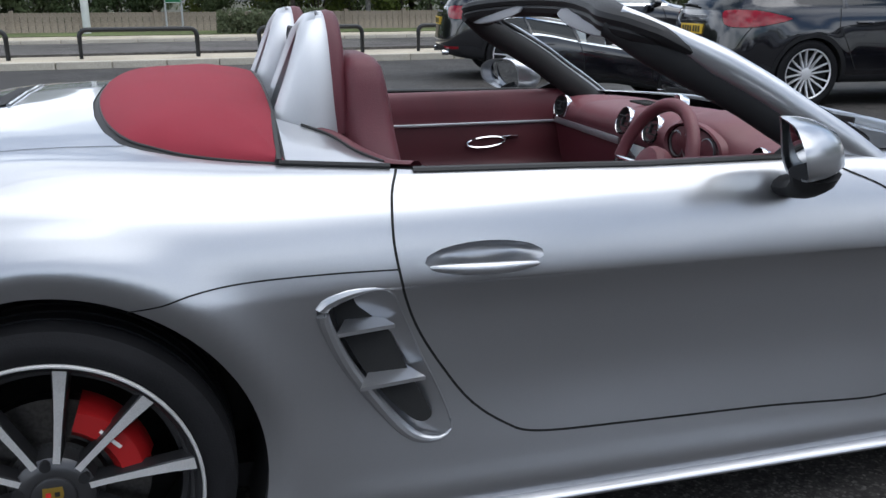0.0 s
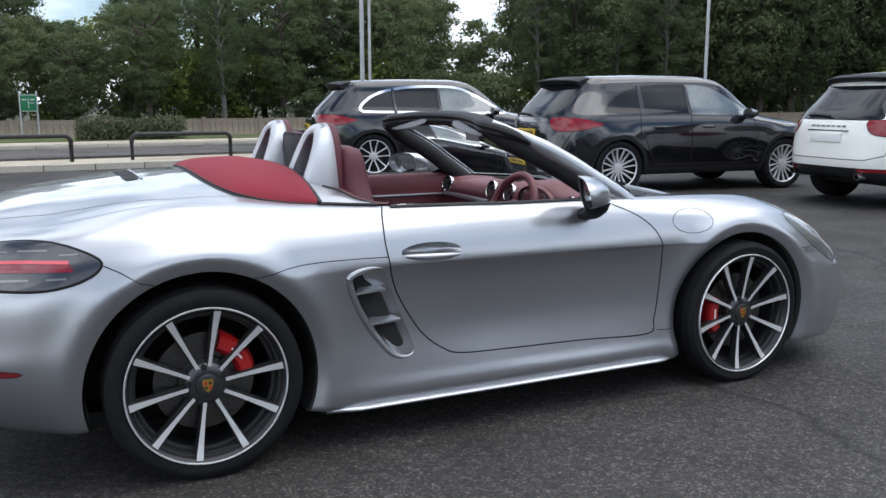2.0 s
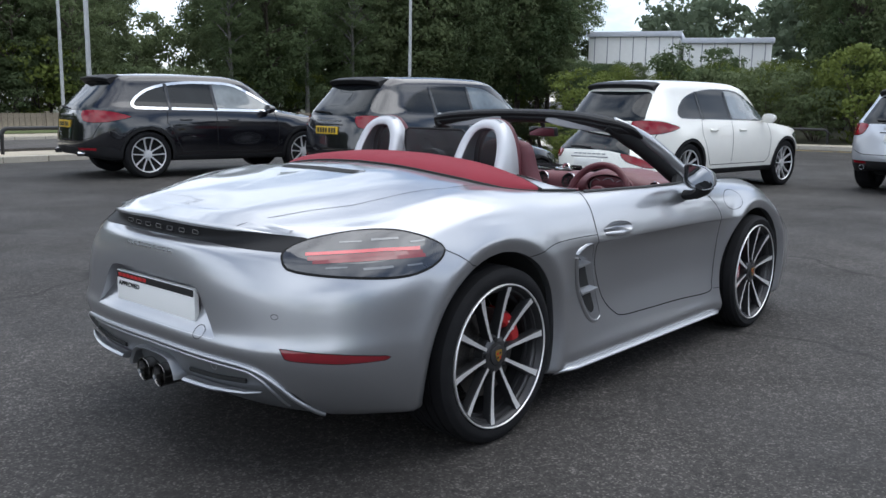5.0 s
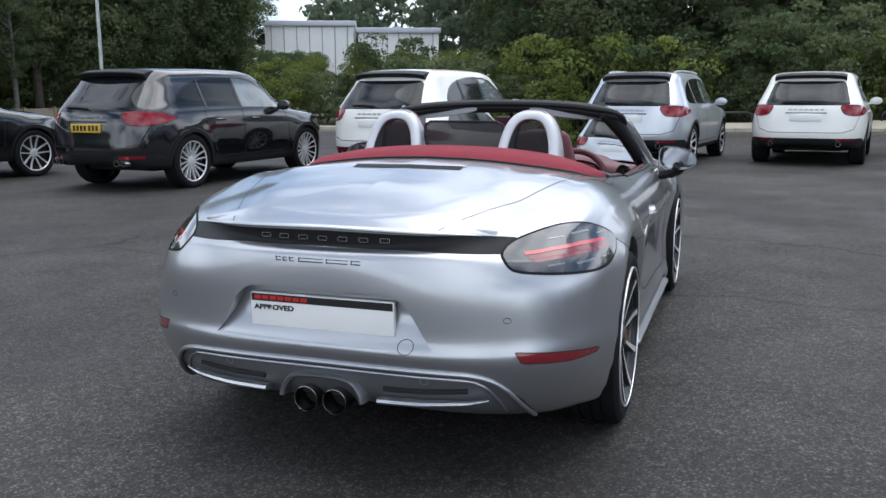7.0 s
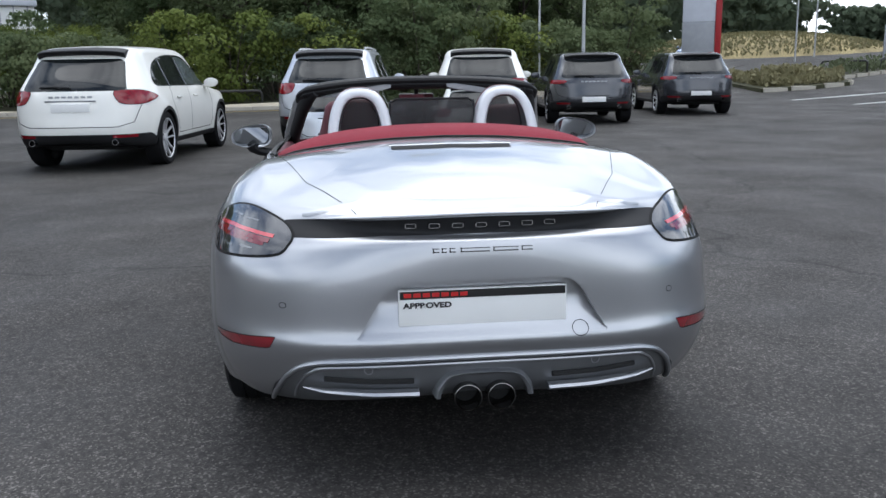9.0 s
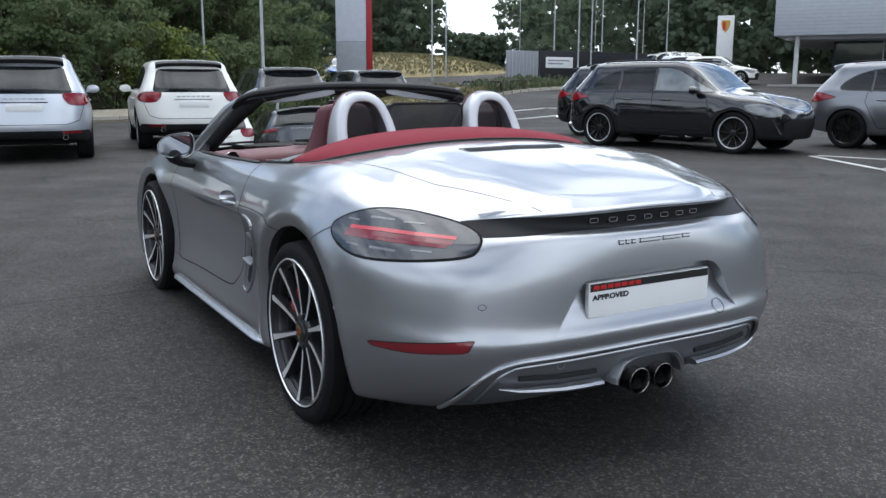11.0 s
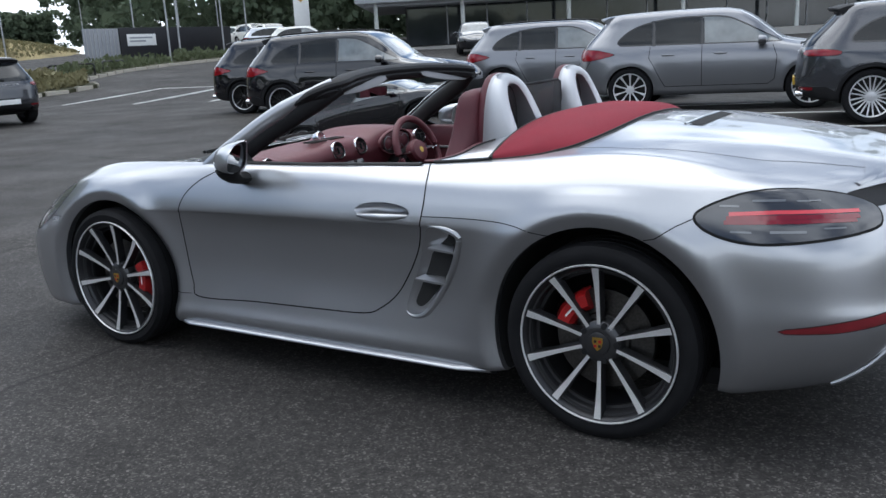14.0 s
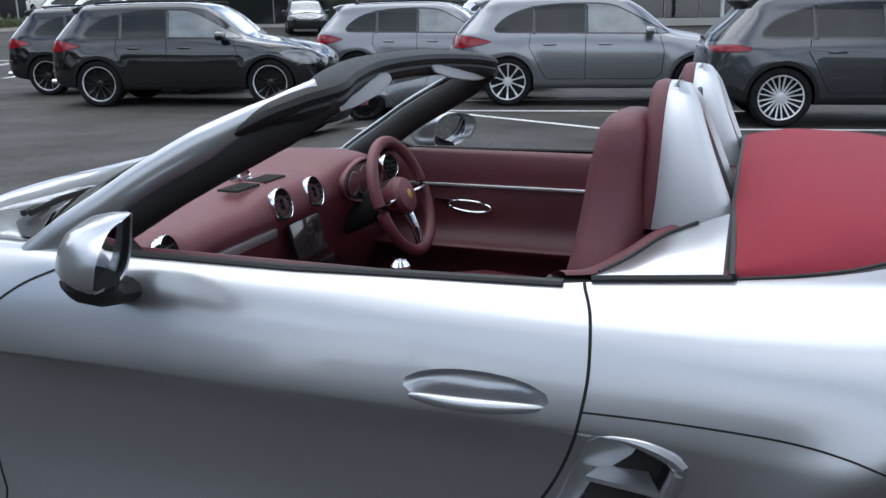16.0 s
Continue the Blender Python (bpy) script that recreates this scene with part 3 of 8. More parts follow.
# rolled lips and dark liners of the wheel openings
for pts, nrm, closed in arch_edges:
    sg = 1 if pts[0][1] > 0 else -1
    skirt("arch_lip", (pts, nrm, closed), lambda p, n, sg=sg: np.array([p[0], p[1] - sg * 0.03, p[2]]), SILVER, roadster)
    skirt("arch_liner", ([p - np.array([0, sg * 0.028, 0]) for p in pts], nrm, closed), lambda p, n, sg=sg: np.array([p[0], sg * 0.45, p[2] + 0.01]), DARK, roadster)
for ax in (REAR_AXLE, FRONT_AXLE):
    for sg in (1, -1):
        bm = bmesh.new()
        add_box(bm, (ax - 0.46, min(sg * .44, sg * .46), 0.16), (ax + 0.46, max(sg * .44, sg * .46), 0.82 if ax < 0 else 0.62))
        part("arch_liner", bm, DARK, roadster)
bm = bmesh.new()
add_box(bm, (-1.62, -0.62, 0.15), (1.9, 0.62, 0.22), 0.02)
part("floor_pan", bm, BLACK_PLASTIC, roadster, "dark underbody")
for sg in (1, -1):
    bm = bmesh.new()
    add_box(bm, (-.82, min(sg * .60, sg * .83), 0.148), (.86, max(sg * .60, sg * .83), 0.175), 0.008)
    part("sill_underside", bm, BLACK_PLASTIC, roadster)
    xs = np.linspace(-.80, .84, 40)
    prof = ((.842, .178), (.866, .174), (.877, .167), (.878, .161), (.868, .156), (.83, .154))
    fade = [min(1.0, (x + .80) / .12, (.84 - x) / .06) for x in xs]
    vs = [(x, sg * (.832 + (y - .832) * (.25 + .75 * max(0, f))), z) for x, f in zip(xs, fade) for y, z in prof]
    n = len(prof)
    mesh_object("sill_blade", vs, [(i * n + j, i * n + j + 1, (i + 1) * n + j + 1, (i + 1) * n + j) for i in range(39) for j in range(n - 1)], SILVER, roadster, "bright blade along the sill")

# side intakes: a scoop that sinks towards the rear, dark mouth, two fins
for sgn, keep in ((1, left), (-1, right)):
    vs, fs, ns = skin.take("vent", keep)

    def depth(p):
        p = (p[0] - VX, p[1], p[2] - VZ)
        fx = np.interp(p[2], (.35, .40, .46, .56, .66, .72), (-.452, -.452, -.475, -.52, -.562, -.585))
        rx = np.interp(p[2], (.35, .372, .45, .56, .672, .72), (-.49, -.555, -.62, -.69, -.735, -.70))
        t = np.clip((fx - p[0]) / max(fx - rx, 0.02), 0, 1)
        low = np.clip((p[2] - 0.345) / 0.10, 0, 1)
        return 0.088 * t**1.2 * (0.25 + 0.75 * low)

    sunk = [v - np.array([0, sgn * depth(v), 0]) for v in vs]
    scoop = mesh_object("side_intake", sunk, fs, SILVER, roadster, "scooped side air intake with two fins")
    for ch in vent_edge:
        if ch[0][0][1] * sgn < 0:
            continue
        skirt("intake_wall", ch, lambda p, n, sgn=sgn: p - np.array([0, sgn * depth(p), 0]), DARK_SILVER, scoop)
        bm = bmesh.new()
        rear_of = lambda p: VX + float(np.interp(p[2] - VZ, (.345, .40, .46, .56, .66, .72), (-.50, -.535, -.565, -.625, -.665, -.655)))
        wide = [min(1.0, max(0.0, (rear_of(p) + .03 - p[0]) / .06)) for p in ch[0]]
        for _ in range(6):
            wide = [(wide[k - 1] + wide[k] + wide[(k + 1) % len(wide)]) / 3 for k in range(len(wide))]
        add_tube(bm, [np.array(p) + np.array([.010 * k, -sgn * .006 * k, 0]) for p, k in zip(ch[0], wide)], [.0022 + .0125 * k for k in wide], 10, closed=True)
        part("intake_rim", bm, SILVER, scoop)
    mouth = smooth_poly([(-.695, .655), (-.685, .690), (-.640, .700), (-.600, .66), (-.562, .56), (-.515, .46), (-.492, .405), (-.525, .395), (-.59, .46), (-.650, .55)], 50) + np.array([VX, VZ])
    y0 = sgn * 0.842
    mesh_object("intake_mouth", [(x, y0 - sgn * 0.012, z) for x, z in mouth], [tuple(range(len(mouth)))], DARK, scoop, smooth=False)
    for z0, x0, x1 in ((.615 + VZ, -.685 + VX, -.575 + VX), (.492 + VZ, -.640 + VX, -.512 + VX)):
        bm = bmesh.new()
        yo = sgn * 0.868
        yi = sgn * 0.80
        p = [(x0 - .012, yo, z0 + .012), (x1, yo - sgn * .010, z0 + .018), (x0 + .03, yi, z0 + .040), (x1 - .05, yi, z0 + .040)]
        t = 0.008
        vs2 = [bm.verts.new(q) for q in (p[0], p[1], p[3], p[2])] + [bm.verts.new((q[0], q[1], q[2] - t)) for q in (p[0], p[1], p[3], p[2])]
        for f in ((0, 1, 2, 3), (7, 6, 5, 4), (0, 4, 5, 1), (1, 5, 6, 2), (2, 6, 7, 3), (3, 7, 4, 0)):
            bm.faces.new([vs2[k] for k in f])
        part("intake_fin", bm, SILVER, scoop, smooth=False)


def make_tyre(bm, c, sgn, radius, width):
    rim, w = 0.268, width / 2
    prof = [(-w * .80, rim), (-w * .98, rim + .022), (-w, rim + .045), (-w * .97, radius - .022), (-w * .88, radius - .006)]
    for g in (-.5, -.17, .17, .5):
        prof += [(w * (g - .045), radius), (w * (g - .04), radius - .007), (w * (g + .04), radius - .007), (w * (g + .045), radius)]
    prof += [(w * .88, radius - .006), (w * .97, radius - .022), (w, rim + .045), (w * .985, rim + .022), (w * .86, rim), (w * .84, rim - .006)]
    add_lathe(bm, prof, c, "y", 64, sgn)


def road_wheel(c, sgn, radius, width, turn, parent):
    """A ten-spoke alloy wheel; sgn: the side that its face looks to."""
    out = width / 2
    bm = bmesh.new()
    add_lathe(bm, [(out - .002, .2735), (out + .003, .276), (out + .003, .279), (out - .001, .281), (out - .010, .279), (out - .022, .262), (out - .05, .248), (-out * .6, .238), (-out * .8, .255), (-out * .9, .27)], c, "y", 64, sgn)
    rim = part("wheel", bm, RIM_FACE, parent, "ten-spoke dark grey alloy wheel with machined faces")
    bm = bmesh.new()
    add_lathe(bm, [(out - .001, .2732), (out - .006, .266), (out - .018, .2605), (out - .049, .2475), (-out * .6, .2375)], c, "y", 64, sgn)
    part("rim_barrel", bm, RIM_DARK, rim)
    bm = bmesh.new()
    add_lathe(bm, [(out - .022, .262), (out - .024, .252), (out - .034, .250), (out - .036, .2485)], c, "y", 64, sgn)
    add_lathe(bm, [(out - .060, .2465), (out - .062, .236), (out - .075, .235)], c, "y", 64, sgn)
    part("rim_step", bm, RIM_GREY, rim)
    bm = bmesh.new()
    make_tyre(bm, c, sgn, radius, width)
    part("tyre", bm, RUBBER, rim, "black low-profile tyre")
    hub = out - .026
    for k in range(10):
        a = radians(turn + 36 * k)
        ca, sa = math.cos(a), math.sin(a)
        rows = []
        for r, w, d, th in ((.050, .0085, hub - .004, .040), (.10, .0080, hub - .002, .040), (.16, .0095, hub + .004, .036), (.22, .0125, hub + .012, .034), (.267, .0155, hub + .022, .036)):
            ring = []
            for u, dd in ((-w * 1.25, d - th), (-w, d - .003), (-w * .8, d), (w * .8, d), (w, d - .003), (w * 1.25, d - th)):
                x, z = r * ca - u * sa, r * sa + u * ca
                ring.append((c[0] + x, c[1] + sgn * dd, c[2] + z))
            rows.append(ring)
        vs = [p for ring in rows for p in ring]
        fs, ms = [], []
        for i in range(len(rows) - 1):
            for j in range(5):
                fs.append((i * 6 + j, i * 6 + j + 1, (i + 1) * 6 + j + 1, (i + 1) * 6 + j))
                ms.append(0 if j == 2 else 1)
        mesh_object("spoke", vs, fs, None, rim, smooth=False, mats=[RIM_FACE, RIM_DARK], face_mats=ms)
    bm = bmesh.new()
    add_lathe(bm, [(hub - .05, .080), (hub - .012, .075), (hub - .002, .064), (hub + .001, .050), (hub + .001, .042)], c, "y", 40, sgn)
    part("hub", bm, RIM_GREY, rim)
    bm = bmesh.new()
    rings = add_lathe(bm, [(hub - .002, .042), (hub + .006, .040), (hub + .008, .034), (hub + .0085, .010)], c, "y", 32, sgn)
    bm.faces.new(rings[-1])
    cap = part("centre_cap", bm, RIM_GREY, rim)
    bm = bmesh.new()
    pts = [(-.011, .014), (.011, .014), (.012, .004), (.008, -.008), (0, -.016), (-.008, -.008), (-.012, .004)]
    a = [bm.verts.new((c[0] + x * 1.6, c[1] + sgn * (hub + .010), c[2] + z * 1.6)) for x, z in pts]
    b = [bm.verts.new((c[0] + x * 1.6, c[1] + sgn * (hub + .007), c[2] + z * 1.6)) for x, z in pts]
    bm.faces.new(a)
    for i in range(7):
        bm.faces.new((a[i], a[(i + 1) % 7], b[(i + 1) % 7], b[i]))
    badge = part("cap_badge", bm, GOLD, cap, smooth=False)
    for x0, z0, m in ((-.013, .004, RED_PRINT), (.003, .004, BLACK_PRINT), (-.012, -.012, BLACK_PRINT), (.003, -.012, RED_PRINT)):
        bm = bmesh.new()
        add_box(bm, (c[0] + x0, c[1] + min(sgn * (hub + .0095), sgn * (hub + .0112)), c[2] + z0), (c[0] + x0 + .009, c[1] + max(sgn * (hub + .0095), sgn * (hub + .0112)), c[2] + z0 + .009))
        part("badge_field", bm, m, badge, smooth=False)
    for k in range(5):
        a = radians(turn + 18 + 72 * k)
        q = (c[0] + .063 * math.cos(a), c[1], c[2] + .063 * math.sin(a))
        bm = bmesh.new()
        add_cyl(bm, (q[0], c[1] + sgn * (hub - .02), q[2]), (q[0], c[1] + sgn * (hub + .002), q[2]), .0115, .0105, 10)
        part("wheel_bolt", bm, BLACK_PLASTIC, rim)
    return rim


for ax, az, rad, wid, yc in ((REAR_AXLE, .343, .345, .262, .764), (FRONT_AXLE, .335, .337, .235, .768)):
    for sgn in (1, -1):
        c = (ax, sgn * yc, az)
        turn = {(1, True): 90, (1, False): 97, (-1, True): 81, (-1, False): 84}[(sgn, ax < 0)]
        road_wheel(c, sgn, rad, wid, turn, roadster)
        bm = bmesh.new()
        d = wid / 2 - .085
        rings = add_lathe(bm, [(d - .03, .175), (d, .175), (d, .095), (d + .012, .09), (d + .012, .03)], c, "y", 48, sgn)
        disc = part("brake_disc", bm, DISC, roadster, "grey steel brake disc")
        side = 1 if ax < 0 else -1
        bm = bmesh.new()
        rows = []
        for a in np.linspace(-30, 30, 14):
            t = radians(a + 41 if side > 0 else 180 - a)
            taper = 1 - .45 * abs(a / 30) ** 3
            ring = []
            for r, dd in ((.110, d - .03), (.112, d + .022), (.128, d + .040), (.160 + .010 * taper, d + .040), (.184 * (.93 + .07 * taper), d + .018), (.184, d - .03)):
                ring.append(bm.verts.new((c[0] + r * math.cos(t), c[1] + sgn * dd, c[2] + r * math.sin(t))))
            rows.append(ring)
        for r0, r1 in zip(rows, rows[1:]):
            for k in range(6):
                bm.faces.new((r0[k], r0[(k + 1) % 6], r1[(k + 1) % 6], r1[k]))
        bm.faces.new(rows[0])
        bm.faces.new(rows[-1])
        cal = part("brake_caliper", bm, CALIPER, roadster, "red brake caliper")
        bm = bmesh.new()
        t0 = 41 if side > 0 else 180
        q = (c[0] + .145 * math.cos(radians(t0)), c[1] + sgn * (d + .0405), c[2] + .145 * math.sin(radians(t0)))
        add_box(bm, (-.0035, -.001, -.026), (.0035, .001, .026), 0, Matrix.Translation(q) @ pose(0, 0, 0, 0, (-t0 if side > 0 else 180 - t0), 0))
        part("caliper_lettering", bm, WHITE, cal, smooth=False)


def polar(a_deg, z, sgn):
    """The skin at an angle round the rear axle's middle, at a height."""
    a = radians(a_deg)
    return probe.cast((-1.25 - 3 * math.sin(a), sgn * 3 * math.cos(a), z), (math.sin(a), -sgn * math.cos(a), 0))


def lamp_bar(name, pts, width, material, sgn, lift=0.0042):
    ribbon(name, chain_of([polar(a, z, sgn) for a, z in dense(pts, 0.8)]), width, material, roadster, lift=lift)


for sgn in (1, -1):
    lamp_bar("light_bar", [(25.5, .803), (34, .805), (42, .801), (49, .795)], .013, LENS_PINK, sgn)
    lamp_bar("light_bar", [(24.5, .780), (34, .779), (42, .776), (47.5, .772)], .013, LENS_RED, sgn)
    lamp_bar("light_bar", [(25, .791), (35, .791), (43, .787), (48.5, .782)], .016, LENS_RED, sgn, .0040)
    for a0, a1, z0, w in ((24, 27.5, .826, .009), (30, 36, .838, .012), (38, 42.5, .832, .008), (25.5, 29, .754, .009), (32, 38, .752, .012), (41, 45, .757, .008)):
        lamp_bar("clear_lamp_element", [(a0, z0), (a1, z0 - .002)], w * .7, LENS_GREY, sgn)

# plate niche: the skin set inwards, deepest at its top
vs, fs, ns = skin.take("niche")
niche_in = lambda p: 0.002 + 0.044 * min(1, max(0, (p[2] - .50) / .085))
niche = mesh_object("plate_niche", [v + np.array([niche_in(v), 0, 0]) for v in vs], fs, SILVER, roadster)
for ch in plate_edge:
    skirt("niche_wall", ch, lambda p, n: p + np.array([niche_in(p), 0, 0]), SILVER, niche)
plate_x = -2.164
bm = bmesh.new()
add_box(bm, (plate_x - .004, -.262, .533), (plate_x + .016, .262, .646), .002)
plate = part("dealer_plate", bm, WHITE, roadster, "white dealer plate with black band and the word APPROVED")
bm = bmesh.new()
add_box(bm, (plate_x - .0055, -.258, .618), (plate_x - .003, .258, .643))
band = part("black_band", bm, BLACK_PRINT, plate, smooth=False)
for k in range(7):
    bm = bmesh.new()
    y = .246 - k * .029
    add_box(bm, (plate_x - .0068, y - .023, .624), (plate_x - .005, y, .637), .0005)
    part("red_logo_bar", bm, RED_PRINT, band, smooth=False)
txt = bpy.data.curves.new("approved_lettering", "FONT")
txt.body, txt.size, txt.extrude, txt.offset = "APPROVED", .0235, .0006, .0009
txt.materials.append(BLACK_PRINT)
lettering = new("approved_lettering", txt)
lettering.parent = plate
lettering.matrix_basis = pose(plate_x - .0052, .248, .590, 90, 0, -90)
lettering.scale = (1.28, 1, 1)

# lettering on the tail drawn as plain bars
for k in range(7):
    y = .217 - k * .0722
    h = probe.back(y, .838)
    bm = bmesh.new()
    for lo, hi in (((-.018, .0055), (.018, .008)), ((-.018, -.008), (.018, -.0055)), ((-.018, -.008), (-.0145, .008)), ((.0145, -.008), (.018, .008))):
        add_box(bm, (h[0][0] - .005, y + lo[0], .838 + lo[1]), (h[0][0] + .004, y + hi[0], .838 + hi[1]))
    part("badge_bar", bm, CHROME, roadster, "chrome badge drawn as a plain bar", smooth=False)
for y0, y1 in ((.155, .135), (.128, .112), (.104, .086), (.070, -.020), (-.030, -.108), (-.118, -.152)):
    bm = bmesh.new()
    h = probe.back((y0 + y1) / 2, .770)
    add_box(bm, (h[0][0] - .003, min(y0, y1), .762), (h[0][0] + .006, max(y0, y1), .766))
    add_box(bm, (h[0][0] - .003, min(y0, y1), .7735), (h[0][0] + .006, max(y0, y1), .776))
    add_box(bm, (h[0][0] - .003, max(y0, y1) - .004, .762), (h[0][0] + .006, max(y0, y1), .777))
    part("badge_bar", bm, CHROME, roadster, "chrome badge drawn as a plain bar", smooth=False)

# spoiler lip over the strip
lip = [probe.back(y, .872 - .024 * (abs(y) / .55) ** 2) or probe.back(y, .866 - .024 * (abs(y) / .55) ** 2) for y in np.linspace(-.55, .55, 61)]
lip = [h for h in lip if h]
vs, fs = [], []
for k, (p, n) in enumerate(lip):
    e = min(1.0, (1 - abs(2 * k / (len(lip) - 1) - 1)) * 2.6)
    e = e * e * (3 - 2 * e)
    root = probe.top(p[0] + .095 * e + .02, p[1])
    z0 = root[0][2] + .0025 if root else p[2] + .004
    back = p[0] - .022 * e
    vs += [np.array([p[0] + .095 * e + .02, p[1], z0]), np.array([p[0] + .06 * e, p[1], p[2] * .35 + z0 * .65 + .004 * e]), np.array([p[0] + .012, p[1], p[2] + .008 * e + .002]), np.array([back, p[1], p[2] + .008 * e]),
           np.array([back - .003, p[1], p[2] + .002 * e]), np.array([back + .002, p[1], p[2] - .006 * e]), np.array([p[0] + .012, p[1], p[2] - .012])]
for k in range(len(lip) - 1):
    for j in range(6):
        fs.append((7 * k + j, 7 * k + j + 1, 7 * k + 8 + j, 7 * k + 7 + j))
mesh_object("spoiler_lip", vs, fs, SILVER, roadster)

# lower bumper: darker diffuser with bright trim, exhaust tips
vs, fs, ns = skin.take("diffuser")
mesh_object("diffuser", [v + np.array([.012, 0, 0]) for v in vs], fs, DARK_SILVER, roadster, "dark silver diffuser with bright trim lines")
for ch in diff_edge:
    skirt("diffuser_edge", ch, lambda p, n: p + np.array([.014, 0, 0]), SILVER, roadster)


def across(pts, lift):
    out = []
    for y, z in dense(pts, .015):
        h = probe.back(y, z)
        if h:
            out.append(h[0] + h[1] * lift)
    return out


trim = flow([(-.675, .245), (-.655, .30), (-.61, .375), (-.54, .418), (-.40, .430), (0, .433), (.40, .430), (.54, .418), (.61, .375), (.655, .30), (.675, .245)], 90)
bm = bmesh.new()
add_tube(bm, across([tuple(p) for p in trim], .002), .0085, 8)
part("diffuser_trim", bm, SILVER_TRIM, roadster)
trim = flow([(-.60, .27), (-.585, .33), (-.54, .385), (-.44, .403), (0, .408), (.44, .403), (.54, .385), (.585, .33), (.60, .27)], 90)
bm = bmesh.new()
add_tube(bm, across([tuple(p) for p in trim], -.008), .0055, 8)
part("diffuser_trim", bm, SILVER_TRIM, roadster)
for sgn in (1, -1):
    bm = bmesh.new()
    pts = across([(sgn * .205, .322), (sgn * .35, .324), (sgn * .50, .332), (sgn * .56, .342)], .012)
    add_tube(bm, pts, [.016 * (1 - .75 * (k / (len(pts) - 1)) ** 3) for k in range(len(pts))], 8, flat=(1.6, .7))
    part("diffuser_blade", bm, SILVER, roadster)
    bm = bmesh.new()
    add_tube(bm, across([(sgn * .22, .352), (sgn * .36, .354), (sgn * .50, .362)], -.006), .010, 8, flat=(.6, .9))
    part("diffuser_slot", bm, DARK, roadster)
bm = bmesh.new()
arch = [(-.150, .300), (-.143, .328), (-.115, .366), (-.07, .378), (0, .380), (.07, .378), (.115, .366), (.143, .328), (.150, .300)]
arch = flow(arch, 40)
rows = [[bm.verts.new((x, y * k, .27 + (z - .27) * k)) for y, z in arch] for x, k in ((-2.10, 1.12), (-2.185, 1.04), (-2.192, 1.0), (-2.185, .93), (-2.08, .90))]
for a, b in zip(rows, rows[1:]):
    for i in range(len(arch) - 1):
        bm.faces.new((a[i], a[i + 1], b[i + 1], b[i]))
part("exhaust_surround", bm, DARK_SILVER, roadster)
bm = bmesh.new()
add_box(bm, (-2.07, -.15, .285), (-2.02, .15, .40))
part("exhaust_cavity", bm, DARK, roadster, smooth=False)
for sgn in (1, -1):
    bm = bmesh.new()
    add_lathe(bm, [(-2.04, .040), (-2.185, .043), (-2.192, .0445), (-2.193, .042), (-2.188, .039), (-2.07, .037)], (0, sgn * .053, .298), "x", 32)
    tip = part("exhaust_tip", bm, DARK_CHROME, roadster, "round dark chrome exhaust tip")
    bm = bmesh.new()
    add_cyl(bm, (-2.12, sgn * .053, .298), (-2.115, sgn * .053, .298), .037, seg=24)
    part("exhaust_bore", bm, DARK, tip)
bm = bmesh.new()
add_box(bm, (-2.02, -.55, .25), (-1.62, .55, .33), .03)
part("silencer_shield", bm, BLACK_PLASTIC, roadster)


def ring_mark(name, y, z, r, w=.0022):
    ribbon(name, chain_of([probe.back(y + r * math.cos(a), z + r * math.sin(a)) for a in np.linspace(0, 2 * math.pi, 28, endpoint=False)], True), w, GAP, roadster, lift=.0012)


h = [(y, z) for y, z in ((-.305 + .026 * math.cos(a), .507 + .022 * math.sin(a)) for a in np.linspace(0, 2 * math.pi, 28, endpoint=False))]
P = [probe.back(y, z) for y, z in h]
ribbon("towing_eye_cover", ([p[0] + np.array([niche_in(p[0]) if plate_f(np.array(p[0][1]), np.array(p[0][2])) < 0 else 0, 0, 0]) for p in P], [p[1] for p in P], True), .0022, GAP, roadster, lift=.0015)
for y, z in ((.36, .395), (-.36, .395)):
    P = [probe.back(y + .013 * math.cos(a), z + .013 * math.sin(a)) for a in np.linspace(0, 2 * math.pi, 20, endpoint=False)]
    ribbon("parking_sensor", ([p[0] + np.array([.010, 0, 0]) for p in P], [p[1] for p in P], True), .003, SILVER_TRIM, roadster, lift=.002)
for sgn in (1, -1):
    P = [polar(54 + .75 * math.cos(a) * .9, .600 + .0085 * math.sin(a), sgn) for a in np.linspace(0, 2 * math.pi, 20, endpoint=False)]
    ribbon("parking_sensor", chain_of(P, True), .002, GAP, roadster)
# engine lid louvre
bm = bmesh.new()
pts = []
for y in np.linspace(-.232, .232, 24):
    a, b = probe.top(-1.352, y), probe.top(-1.402, y)
    pts.append((a[0] + np.array([0, 0, .004]), b[0] + np.array([0, 0, .002])))
va = [(bm.verts.new(a), bm.verts.new(b)) for a, b in pts]
for q, r in zip(va, va[1:]):
    bm.faces.new((q[0], r[0], r[1], q[1]))
part("lid_louvre", bm, DARK, roadster, "dark louvre slot in the engine lid")
lou = [probe.top(-1.348, y) for y in np.linspace(-.24, .24, 25)]
bm = bmesh.new()
add_tube(bm, [h[0] + np.array([.006, 0, .001]) for h in lou], .006, 8)
part("louvre_edge", bm, SILVER, roadster)

